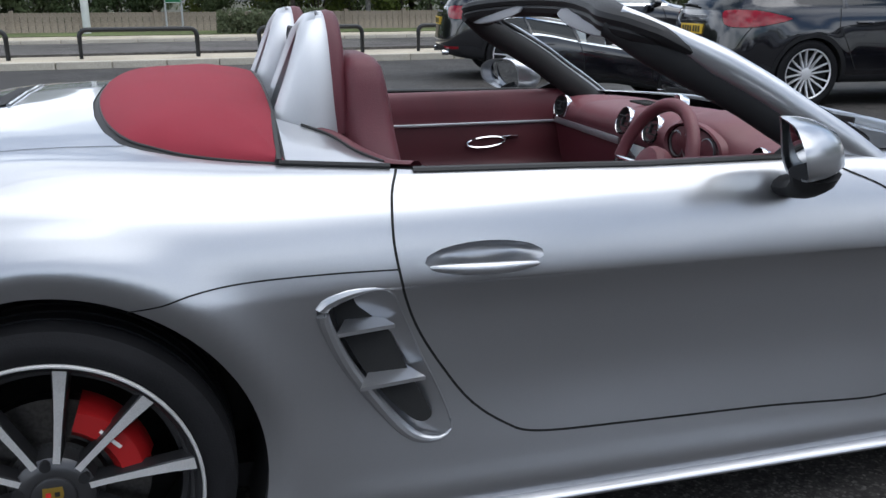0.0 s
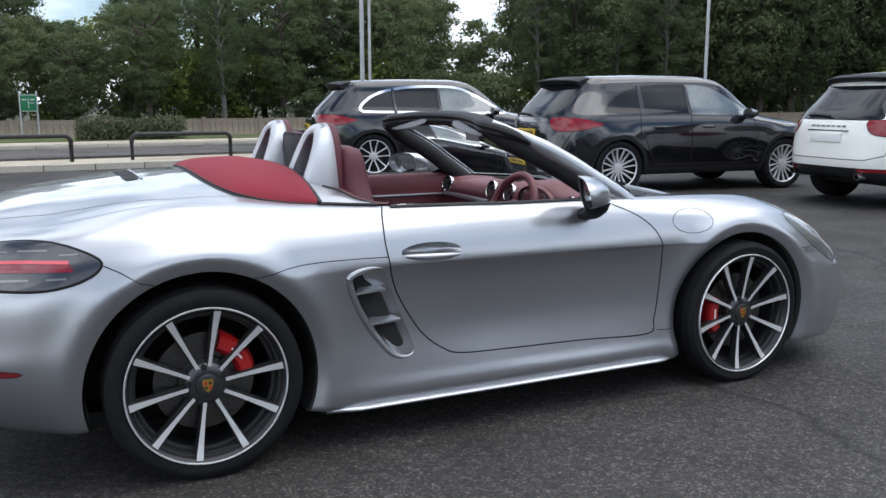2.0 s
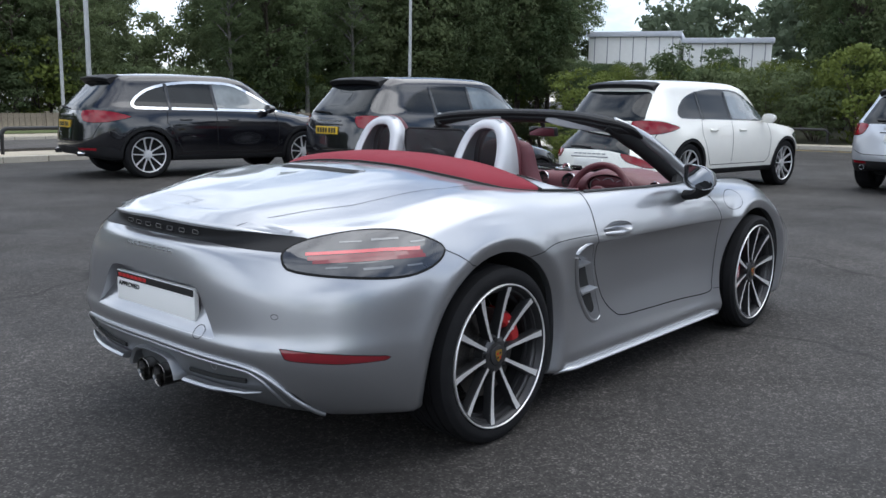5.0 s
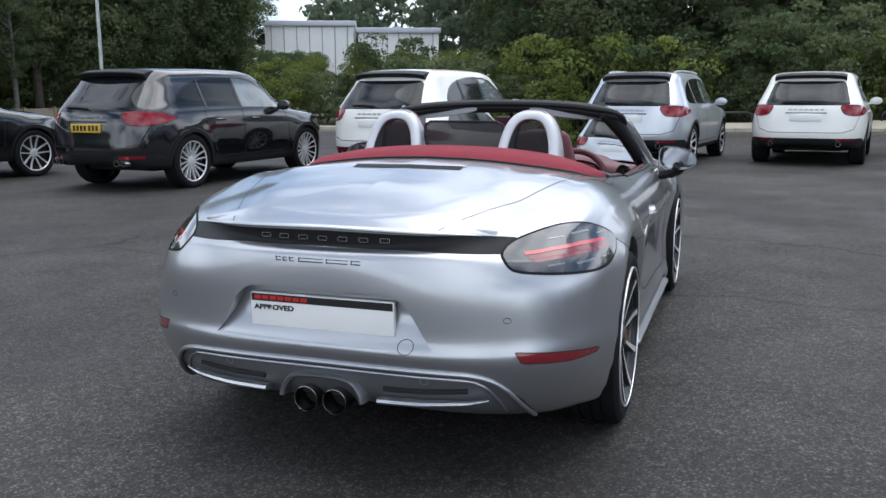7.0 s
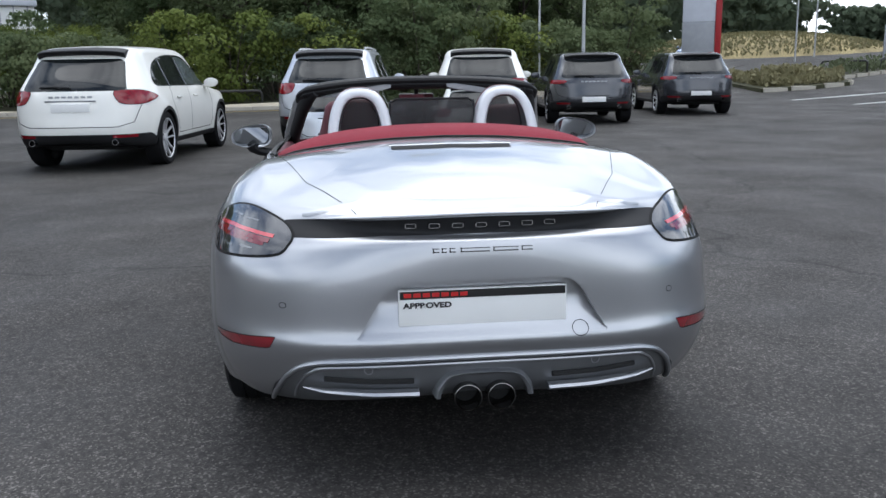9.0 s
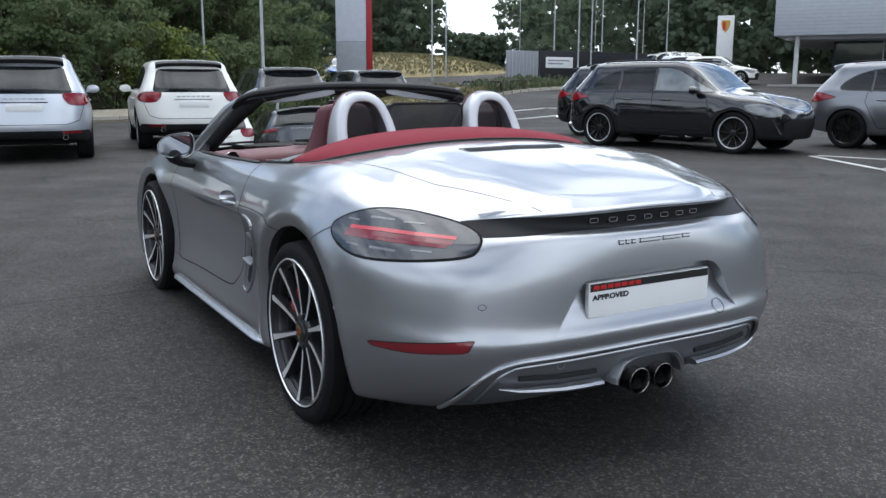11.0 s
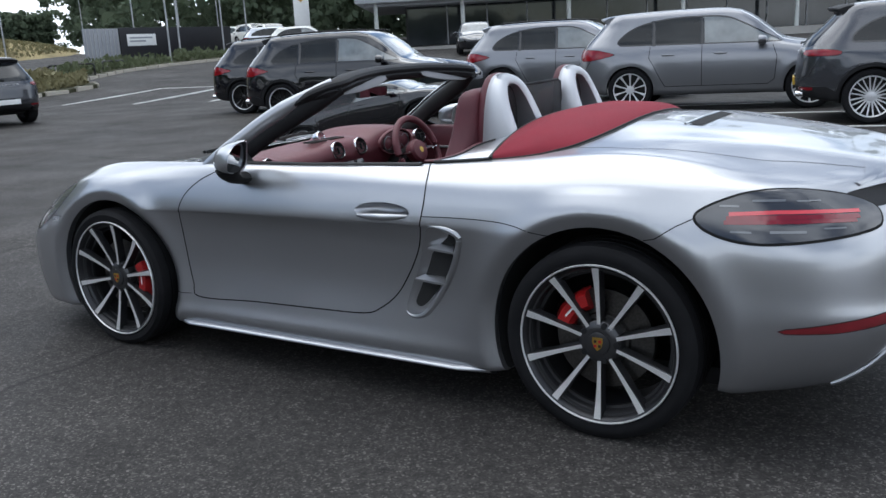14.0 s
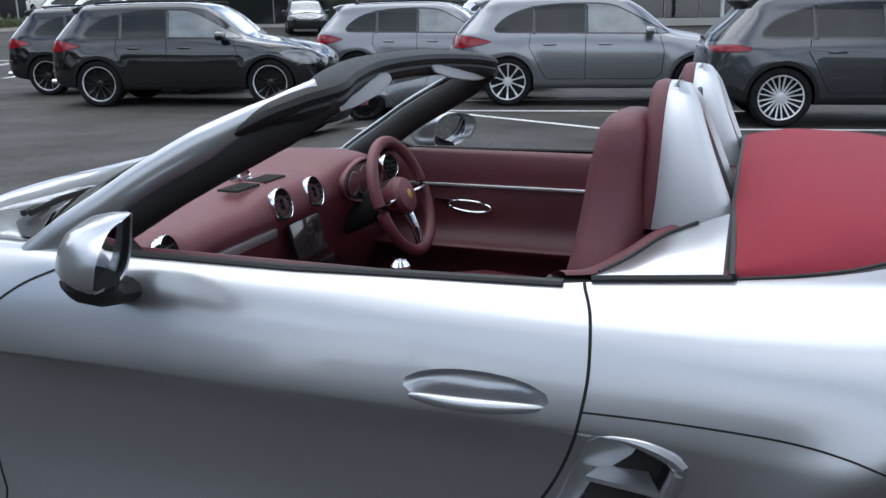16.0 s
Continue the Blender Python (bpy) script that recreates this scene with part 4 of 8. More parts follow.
# door handles and mirrors
for sgn in (1, -1):
    bm = bmesh.new()
    rows = []
    for t in np.linspace(0, 1, 22):
        x = -.500 + .244 * t
        e = max(0.02, math.sin(math.pi * t)) ** .45
        h = probe.side(x, .742 - .010 * t, sgn)
        y = (h[0][1] if h else sgn * .88) + sgn * (-.004 + .012 * math.sin(math.pi * t))
        z = .739 - .008 * t - .003 * math.sin(math.pi * t)
        rows.append([bm.verts.new((x, y + sgn * .012 * math.cos(a) * e, z + .0135 * math.sin(a) * e)) for a in np.linspace(0, 2 * math.pi, 14, endpoint=False)])
    for a, b in zip(rows, rows[1:]):
        for k in range(14):
            bm.faces.new((a[k], a[(k + 1) % 14], b[(k + 1) % 14], b[k]))
    bm.faces.new(rows[0]); bm.faces.new(rows[-1])
    part("door_handle", bm, SILVER, doors[sgn], "silver pull handle")
    # mirror housing: an egg cut off square at the back
    bm = bmesh.new()
    rows = []
    cy, cz = .935, .945
    outline = [(math.cos(a), math.sin(a)) for a in np.linspace(0, 2 * math.pi, 36, endpoint=False)]
    def ring_at(x, k, dy=0.0, dz=0.0):
        r = []
        for c, s in outline:
            wy = .104 * (abs(c) ** .72) * (1 if c > 0 else -1) * k
            wz = (.066 if s > 0 else .060) * (abs(s) ** .72) * (1 if s > 0 else -1) * k
            wz *= 1 - .22 * c
            r.append((x - .020 - .045 * c * k - .02 * s * k, sgn * (cy + dy + wy), cz + dz + wz - .004 * c))
        return r
    for x, k in ((.300, .93), (.297, 1.0), (.310, 1.015), (.345, .97), (.385, .84), (.415, .62), (.430, .30), (.433, .05)):
        rows.append([bm.verts.new(p) for p in ring_at(x, k, dy=-.02 * (x - .3) / .13)])
    for a, b in zip(rows, rows[1:]):
        for k in range(36):
            bm.faces.new((a[k], a[(k + 1) % 36], b[(k + 1) % 36], b[k]))
    bm.faces.new(rows[-1])
    mir = part("door_mirror", bm, SILVER, roadster, "silver door mirror on a black foot")
    bm = bmesh.new()
    g = [bm.verts.new((p[0] + .010 + .010 * ((abs(p[1]) - cy) / .104 + 1), p[1], p[2])) for p in ring_at(.305, .92)]
    bm.faces.new(g)
    part("mirror_glass", bm, MIRROR, mir, smooth=False)
    bm = bmesh.new()
    add_tube(bm, [(.350, sgn * .835, .850), (.350, sgn * .865, .852), (.345, sgn * .90, .860), (.335, sgn * .935, .880), (.330, sgn * .945, .900)], [.044, .040, .042, .048, .054], 12, flat=(1.0, .62))
    part("mirror_foot", bm, BLACK_PLASTIC, mir)


def patch(name, rows, material, parent, label="", closed=False, smooth=True, count=None, thickness=0.0):
    """A smooth sheet over rows of 3D points."""
    g = np.array(rows, float)
    if count:
        g = flow(g, count[0])
        g = flow(g.transpose(1, 0, 2), count[1]).transpose(1, 0, 2)
    a, b = g.shape[:2]
    vs = g.reshape(-1, 3)
    fs = [(i * b + j, i * b + (j + 1) % b, (i + 1) * b + (j + 1) % b, (i + 1) * b + j) for i in range(a - 1) for j in range(b if closed else b - 1)]
    ob = mesh_object(name, vs, fs, material, parent, label, smooth=smooth)
    if thickness:
        s = ob.modifiers.new("thickness", "SOLIDIFY")
        s.thickness, s.offset = thickness, 0
    return ob


# belt seals along the door tops
for sgn in (1, -1):
    belt = [(x, np.interp(x, (-.5, 0, .36, .45), (.757, .778, .772, .758))) for x in np.linspace(-.50, .44, 60)]
    hits = [probe.top(x, sgn * (y + .006)) for x, y in belt]
    bm = bmesh.new()
    add_tube(bm, [h[0] + np.array([0, -sgn * .006, .002]) for h in hits if h], .011, 8, flat=(1.1, .7))
    part("belt_seal", bm, SEAL, doors[sgn])
    # door card
    xs = np.linspace(-.52, .52, 12)
    rows = []
    for z, y in ((.915, .752), (.918, .735), (.905, .712), (.86, .700), (.80, .698), (.795, .690)):
        rows.append([(x, sgn * y, z - .012 + .0 * x) for x in xs])
    card = patch("door_card", rows, LEATHER, doors[sgn], "burgundy leather door card", count=(20, 24))
    rows = []
    for z, y in ((.788, .694), (.72, .692), (.64, .690), (.60, .66), (.585, .63), (.57, .63), (.50, .685), (.36, .69)):
        rows.append([(x, sgn * (y - .0 * x), z) for x in xs])
    patch("lower_card", rows, LEATHER_DARK, card, count=(24, 12))
    bm = bmesh.new()
    add_tube(bm, [(x, sgn * .689, .787) for x in xs], .006, 8, flat=(.6, 1))
    part("card_trim", bm, SILVER_TRIM, card)
    bm = bmesh.new()
    loop = [(.14 + .075 * math.cos(a) + .02 * math.sin(a), sgn * .684, .715 + .020 * math.sin(a)) for a in np.linspace(0, 2 * math.pi, 24, endpoint=False)]
    add_tube(bm, loop, .0045, 6, closed=True)
    add_box(bm, (.20, min(sgn * .686, sgn * .680), .725), (.27, max(sgn * .686, sgn * .680), .738), .002)
    part("door_release", bm, CHROME, card)

# tub
bm = bmesh.new()
add_box(bm, (-.62, -.69, .22), (.75, .69, .25))
part("cabin_floor", bm, BLACK_PLASTIC, roadster)
rows = [[(-.60, y, z - .14 * abs(y / .7) ** 4 * (z > .8)) for y in np.linspace(-.70, .70, 12)] for z in (.25, .6, .90, .97)] + [[(-.64, y, .985 - .15 * abs(y / .7) ** 4) for y in np.linspace(-.70, .70, 12)], [(-.76, y, .985 - .15 * abs(y / .7) ** 2) for y in np.linspace(-.70, .70, 12)]]
patch("rear_bulkhead", rows, LEATHER_DARK, roadster)
bm = bmesh.new()
add_box(bm, (-1.20, -.66, .80), (-.76, .66, .84))
part("roof_well", bm, DARK, roadster, smooth=False)
bm = bmesh.new()
add_box(bm, (-.58, -.10, .25), (.40, .10, .55), .03)
part("centre_console", bm, LEATHER_DARK, roadster)
bm = bmesh.new()
add_cyl(bm, (.10, 0, .55), (.12, 0, .66), .014, .012)
add_lathe(bm, [(.64, .012), (.655, .026), (.69, .030), (.705, .018), (.708, .001)], (.12, 0, 0), "z", 16)
part("gear_selector", bm, CHROME, roadster)

# dashboard
dash_prof = [(.90, .845), (.82, .872), (.70, .892), (.56, .896), (.475, .888), (.435, .868), (.420, .835), (.432, .79), (.440, .755), (.452, .70), (.47, .62), (.52, .50), (.56, .30)]
ys = np.linspace(-.70, .70, 71)
rows = []
for x, z in dash_prof:
    r = []
    for y in ys:
        hump = math.exp(-((y + .36) / .16) ** 4)
        mid = math.exp(-(y / .15) ** 4)
        up = .052 * hump * max(0, min(1, (z - .80) / .07))
        fwd = -.035 * hump * max(0, min(1, (z - .72) / .10)) - .004 * mid * max(0, min(1, (z - .55) / .20)) * (1 if x < .6 else 0)
        dome = (.020 * math.exp(-((y - .012) / .17) ** 4) + .016 * (abs(y) > .5) * min(1, (abs(y) - .5) / .06)) * max(0, min(1, (z - .84) / .04)) * (1 if x < .62 else .4)
        r.append((x + fwd * (1 if x < .62 else 0), y, z + up + dome - .03 * abs(y / .7) ** 3))
    rows.append(r)
dash = patch("dashboard", rows, LEATHER, roadster, "burgundy leather dashboard with round vents", count=(60, 141))
# instrument hood cavity
bm = bmesh.new()
rings = add_lathe(bm, [(.43, .112), (.390, .112), (.386, .106), (.392, .100)], (0, -.36, .855), "x", 32)
for ring in rings:
    for v in ring:
        v.co.y = -.36 + (v.co.y + .36) * 1.35
        v.co.z = .855 + (v.co.z - .855) * .62
hood = part("instrument_binnacle", bm, LEATHER, dash, "leather hood round the dark instruments")
bm = bmesh.new()
inner = [bm.verts.new((.396, -.36 + .136 * math.cos(q), .855 + .064 * math.sin(q))) for q in np.linspace(0, 2 * math.pi, 32, endpoint=False)]
bm.faces.new(inner)
part("instrument_face", bm, BLACK_GLOSS, hood, smooth=False)
for dy, rr in ((-.078, .038), (0, .047), (.078, .038)):
    bm = bmesh.new()
    add_lathe(bm, [(.394, rr), (.388, rr), (.387, rr * .93), (.394, rr * .92)], (0, -.36 + dy, .855), "x", 24)
    part("gauge_ring", bm, DARK_SILVER, hood)


def round_vent(c, r, tilt, yaw):
    m = Matrix.Translation(c) @ pose(0, 0, 0, 0, tilt, yaw)
    bm = bmesh.new()
    add_lathe(bm, [(.02, r * .92), (-.001, r * .93), (-.004, r * .965), (-.001, r), (.008, r)], (0, 0, 0), "x", 32)
    bmesh.ops.transform(bm, matrix=m, verts=bm.verts)
    ring = part("air_vent", bm, CHROME, dash, "round black air vent with a silver ring")
    bm = bmesh.new()
    rings = add_lathe(bm, [(-.003, r * .87), (.012, r * .6), (.012, r * .02)], (0, 0, 0), "x", 24)
    for k in (-.35, 0, .35):
        add_box(bm, (-.002, -r * .75, r * k - .002), (.008, r * .75, r * k + .002))
    add_box(bm, (-.006, -.003, -r * .3), (.004, .003, r * .3))
    bmesh.ops.transform(bm, matrix=m, verts=bm.verts)
    part("vent_louvre", bm, BLACK_PLASTIC, ring, smooth=False)


round_vent((.419, .104, .866), .046, 16, 0)
round_vent((.419, -.080, .866), .046, 16, 0)
round_vent((.414, .608, .855), .044, 14, 12)
round_vent((.414, -.625, .855), .044, 14, -12)
bm = bmesh.new()
add_lathe(bm, [(.0, .030), (.028, .031), (.034, .027), (.030, .022)], (0, 0, 0), "x", 24, -1)
bmesh.ops.transform(bm, matrix=Matrix.Translation((.60, .045, .915)) @ pose(0, 0, 0, 0, 20, 0), verts=bm.verts)
part("dash_clock", bm, CHROME, dash)
for y0 in (.150, .010):
    for k in range(8):
        bm = bmesh.new()
        add_box(bm, (.49, y0 - .05 + k * .0145, .912), (.555, y0 - .0445 + k * .0145, .9185))
        part("defroster_slat", bm, DARK, dash, smooth=False)
bm = bmesh.new()
add_box(bm, (-.006, -.085, -.055), (.006, .085, .055), .004, Matrix.Translation((.398, .012, .752)) @ pose(0, 0, 0, 0, 14, 0))
part("centre_screen", bm, BLACK_GLOSS, dash)
for y0, y1 in ((.14, .68), (-.70, -.56)):
    bm = bmesh.new()
    add_box(bm, (.418, y0, .782), (.440, y1, .806), .003)
    part("dash_trim_bar", bm, SILVER_TRIM, dash)
bm = bmesh.new()
add_box(bm, (.38, -.12, .56), (.43, .12, .68), .01, pose(0, 0, 0, 0, 0, 0))
part("console_panel", bm, BLACK_GLOSS, dash)

# steering wheel
sw = Matrix.Translation((.262, -.370, .806)) @ pose(0, 0, 0, 0, 20, 0)
bm = bmesh.new()
add_tube(bm, [(0, .180 * math.cos(a), .180 * math.sin(a)) for a in np.linspace(0, 2 * math.pi, 48, endpoint=False)], .0185, 12, closed=True)
bmesh.ops.transform(bm, matrix=sw, verts=bm.verts)
wheel_rim = part("steering_wheel", bm, LEATHER, roadster, "burgundy leather three-spoke steering wheel")
bm = bmesh.new()
rings = add_lathe(bm, [(.045, .05), (.02, .066), (-.005, .068), (-.020, .058), (-.026, .03), (-.027, .002)], (0, 0, 0), "x", 28)
for v in bm.verts:
    v.co.z *= .92
bmesh.ops.transform(bm, matrix=sw, verts=bm.verts)
part("horn_pad", bm, LEATHER, wheel_rim)
for a in (0, 180, 270):
    bm = bmesh.new()
    for s in (-1, 1) if a == 270 else (0,):
        c, d = math.cos(radians(a)), math.sin(radians(a))
        o = s * .022
        pts = [(.004, .055 * c - o * d, .055 * d + o * c), (-.004, .11 * c - o * .8 * d, .11 * d + o * .8 * c), (-.002, .166 * c - o * .6 * d, .166 * d + o * .6 * c)]
        add_tube(bm, pts, [.020 if a != 270 else .011, .015 if a != 270 else .008, .017 if a != 270 else .008], 8, flat=(1, .45))
    bmesh.ops.transform(bm, matrix=sw, verts=bm.verts)
    part("wheel_spoke", bm, CHROME, wheel_rim)
bm = bmesh.new()
add_cyl(bm, sw @ Vector((.01, 0, 0)), sw @ Vector((.24, 0, -.01)), .045, .055, 20)
part("steering_column", bm, BLACK_PLASTIC, wheel_rim)
bm = bmesh.new()
add_lathe(bm, [(-.0272, .016), (-.0285, .001)], (0, 0, 0), "x", 12)
bmesh.ops.transform(bm, matrix=sw, verts=bm.verts)
part("horn_badge", bm, GOLD, wheel_rim)

# seats
for sgn in (1, -1):
    yc = sgn * .368
    seat = thing("seat", "", "")
    for k in ("label", "category"):
        if k in seat:
            del seat[k]
    seat.parent = roadster
    seat["label"] = "burgundy leather sports seat with moulded headrest"
    rows = []
    for z, xc, w, t, bol in ((.44, -.40, .235, .085, .03), (.55, -.425, .25, .085, .05), (.70, -.450, .265, .085, .04), (.84, -.465, .258, .080, .022), (.93, -.474, .205, .070, .008), (.995, -.477, .168, .064, .003), (1.05, -.480, .150, .060, 0), (1.10, -.484, .138, .056, 0), (1.140, -.488, .128, .050, 0), (1.160, -.491, .108, .038, 0), (1.170, -.494, .06, .018, 0), (1.172, -.495, .02, .006, 0), (1.1722, -.495, .001, .001, 0)):
        ring = []
        for a in np.linspace(0, 2 * math.pi, 40, endpoint=False):
            c, s = math.cos(a), math.sin(a)
            yy = w * (abs(c) ** .55) * (1 if c > 0 else -1)
            xx = t * (abs(s) ** .6) * (1 if s > 0 else -1)
            if s > 0:
                xx += bol * (abs(c) ** 2.5) - bol * .35
            ring.append((xc + xx, yc + yy, z))
        rows.append([(x - .058, y, z - (.038 if sgn < 0 else 0)) for x, y, z in ring])
    patch("backrest", rows, LEATHER, seat, closed=True)
    rows = []
    for x, zc, w, h, bol in ((-.34, .40, .20, .05, .02), (-.30, .42, .245, .075, .04), (-.10, .42, .255, .075, .05), (.06, .44, .25, .07, .04), (.16, .45, .235, .06, .02), (.20, .43, .20, .03, 0), (.21, .42, .1, .01, 0)):
        ring = []
        for a in np.linspace(0, 2 * math.pi, 32, endpoint=False):
            c, s = math.cos(a), math.sin(a)
            yy = w * (abs(c) ** .5) * (1 if c > 0 else -1)
            zz = h * (abs(s) ** .6) * (1 if s > 0 else -1) + (bol * abs(c) ** 3 if s > 0 else 0)
            ring.append((x, yc + yy, zc + zz))
        rows.append(ring)
    patch("seat_cushion", rows, LEATHER, seat, closed=True)
    bm = bmesh.new()
    add_box(bm, (-.598, yc - .12, .66), (-.545, yc + .12, .99), .02)
    part("seat_shell", bm, BLACK_PLASTIC, seat)
    bm = bmesh.new()
    add_box(bm, (-.30, yc - .2, .25), (.16, yc + .2, .36), .02)
    part("seat_base", bm, BLACK_PLASTIC, seat)

# roll hoops
for sgn in (1, -1):
    yc = .338
    ph = np.linspace(0, math.pi, 41)
    def arch_at(hw, top, base, p=.72, q=.62):
        return [(yc + hw * (abs(math.cos(a)) ** p) * (1 if math.cos(a) > 0 else -1) * (1 + .14 * (1 - math.sin(a))), base + (top - base) * math.sin(a) ** q) for a in ph]
    o, i = arch_at(.132, 1.226, .955), arch_at(.082, 1.176, .955)
    o2, i2 = arch_at(.124, 1.220, .955), arch_at(.090, 1.184, .955)
    rear = lambda z: np.interp(z, (.95, 1.0, 1.1, 1.18, 1.226), (-.775, -.755, -.715, -.685, -.655))
    front = lambda z: np.interp(z, (.95, 1.02, 1.1, 1.226), (-.610, -.617, -.620, -.622))
    rows = [[(rear(z) + .012, sgn * y, z) for y, z in i2], [(rear(z), sgn * y, z) for y, z in arch_at(.100, 1.197, .955)], [(rear(z) + .003, sgn * y, z) for y, z in o2], [(rear(z) + .022, sgn * y, z) for y, z in o],
            [(.5 * (rear(z) + front(z)), sgn * y, z) for y, z in o], [(front(z), sgn * y, z) for y, z in o], [(front(z) + .002, sgn * y, z) for y, z in o2]]
    hoop = patch("roll_hoop", rows, HOOP_SILVER, roadster, "silver roll hoop with burgundy padded front")
    rows = [[(rear(z) + .012, sgn * y, z) for y, z in i2], [(.5 * (rear(z) + front(z)), sgn * y, z) for y, z in i], [(front(z), sgn * y, z) for y, z in i]]
    patch("hoop_inside", rows, SILVER_TRIM, hoop)
    rows = []
    for dx, f in ((0, 1.0), (.014, 1.02), (.028, .99), (.034, .92)):
        aa = arch_at(.132 * f, .955 + (1.226 - .955) * (f * .5 + .5), .955)
        rows.append([(front(z) + dx, sgn * y, z) for y, z in aa])
    for dx, f in ((.032, 1.08), (.020, 1.0), (0, 1.0)):
        aa = arch_at(.082 * f, 1.176, .955)
        rows.append([(front(z) + dx, sgn * y, z) for y, z in aa])
    patch("hoop_padding", rows, LEATHER, hoop)
    ins = arch_at(.084, 1.178, .955)
    mesh_object("hoop_mesh", [(front(z) - .03, sgn * y, z) for y, z in ins], [tuple(range(len(ins)))], MESH, hoop, "dark fine mesh in the hoop", smooth=False)
    # silver corner panels between hoop, roof cover and belt
    t = [(-.760, .497, .999), (-.70, .542, .984), (-.645, .585, .966), (-.597, .635, .938), (-.552, .712, .925)]
    b = [(-.768, .718), (-.71, .724), (-.65, .731), (-.60, .737), (-.545, .745)]
    b = [(x, y, (probe.top(x, y)[0][2] if probe.top(x, y) else .915) + .003) for x, y in b]
    m = [tuple(np.array(p) * .5 + np.array(q) * .5 + np.array((0, .012, .004))) for p, q in zip(t, b)]
    corner = patch("corner_panel", [[(x, sgn * y, z) for x, y, z in r] for r in (t, m, b)], SILVER, roadster, "silver corner panel beside the roof cover", count=(12, 20))
    bm = bmesh.new()
    add_tube(bm, [(x, sgn * y, z + .002) for x, y, z in flow(b, 24)], .006, 6)
    part("corner_seal", bm, SEAL, corner)
    bm = bmesh.new()
    add_tube(bm, [(x, sgn * y, z + .003) for x, y, z in flow([t[0], m[0], b[0]], 16)], .008, 6)
    part("corner_seal", bm, SEAL, corner)
    bm = bmesh.new()
    add_tube(bm, [(x, sgn * y, z + .003) for x, y, z in flow(t[1:], 24)], .003, 6)
    part("corner_seam", bm, SEAL, corner)
    edge = [(-.672, .548, .972)] + t[2:] + [(-.500, .735, .922)]
    rows = [[(x, sgn * y, z + .001) for x, y, z in edge], [(x + .008, sgn * (y - .005), z + .006) for x, y, z in edge], [(x + .024, sgn * (y - .013), z + .003) for x, y, z in edge], [(x + .032, sgn * (y - .022), z - .02) for x, y, z in edge], [(x + .034, sgn * (y - .030), z - .10) for x, y, z in edge]]
    patch("shoulder_pad", rows, LEATHER, corner, count=(14, 24))
    bm = bmesh.new()
    add_box(bm, (-.545, min(sgn * .70, sgn * .760), .885), (-.46, max(sgn * .70, sgn * .760), .915), .008)
    part("lock_cover", bm, BLACK_PLASTIC, corner)
# wind deflector between the hoops
bm = bmesh.new()
add_box(bm, (-.648, -.20, .97), (-.640, .20, 1.165), .003)
part("wind_deflector", bm, MESH, roadster, "dark translucent wind deflector")
bm = bmesh.new()
add_tube(bm, [(-.644, -.205, .97), (-.644, -.195, 1.15), (-.644, -.17, 1.17), (-.644, .17, 1.17), (-.644, .195, 1.15), (-.644, .205, .97)], .006, 6)
part("deflector_frame", bm, BLACK_PLASTIC, roadster)

# folded roof under its red canvas cover
rear_edge = [(-1.152, 0), (-1.152, .14), (-1.150, .28), (-1.134, .43), (-1.108, .545), (-1.070, .622), (-1.02, .654), (-.95, .683), (-.87, .703), (-.768, .721)]
R = flow(rear_edge, 34)
ends, foot = [], []
for x, y in R:
    h = probe.top(x - .006, y + .004)
    proud = .004 + .006 * min(1, max(0, (-.97 - x) / .10))
    ends.append((x + .012, y - .008, h[0][2] + proud))
    foot.append((x - .003, y + .003, h[0][2] - .004))
z_end = ends[-1][2]
F = [(-.757, y, 1.046 - (1.046 - z_end) * (y / .714) ** 2.8) for y in np.linspace(0, .714, 34)]
half_rows = []
for t in (0, .06, .14, .24, .34, .44, .54, .64, .73, .81, .87, .92, .955, .98, .993, 1.0):
    swell = .029 * min(1, t / .35) ** .7 * (1 - t ** 9)
    half_rows.append([tuple(np.array(f) * (1 - t) + np.array(e) * t + np.array((0, 0, swell * (1 - .8 * (j / 33) ** 6)))) for j, (f, e) in enumerate(zip(F, ends))])
full = [[(x, -y, z) for x, y, z in r[:0:-1]] + list(r) for r in half_rows]
cover = patch("roof_cover", full, RED_FABRIC, roadster, "red canvas cover over the folded roof", count=(46, 120))
bm = bmesh.new()
add_tube(bm, [full[0][k] for k in range(len(full[0]))], .004, 8)
part("cover_piping", bm, SEAL, cover)
bm = bmesh.new()
add_tube(bm, [(x, y, z - .003) for x, y, z in full[-1]], .0035, 8)
part("cover_seal", bm, SEAL, cover)
rim = [(x, -y, z) for x, y, z in foot[:0:-1]] + foot
patch("cover_gap", [[(x + .004, y, z - .003) for x, y, z in full[-1]], rim], SEAL, cover, "black gap strip round the roof cover")
fr = [[(x, y, z - dz) for x, y, z in full[0]] for dz in (0, .10)]
patch("cover_front", fr, DARK, cover)

# windscreen
base = [(.66, .725, .875), (.80, .57, .890), (.935, .30, .898), (.955, 0, .898)]
head = [(.035, .568, 1.218), (.085, .42, 1.236), (.120, .21, 1.246), (.130, 0, 1.248)]
B, H = flow(base, 14), flow(head, 14)
B = [tuple(p) for p in B] + [(x, -y, z) for x, y, z in B[-2::-1]]
H = [tuple(p) for p in H] + [(x, -y, z) for x, y, z in H[-2::-1]]
rows = []
for k in range(9):
    t = k / 8
    rows.append([tuple(np.array(b) * (1 - t) + np.array(h) * t + np.array((.012, 0, .016)) * math.sin(math.pi * t)) for b, h in zip(B, H)])
glass = patch("windscreen", rows, GLASS, roadster, "clear raked windscreen")
glass.visible_shadow = False
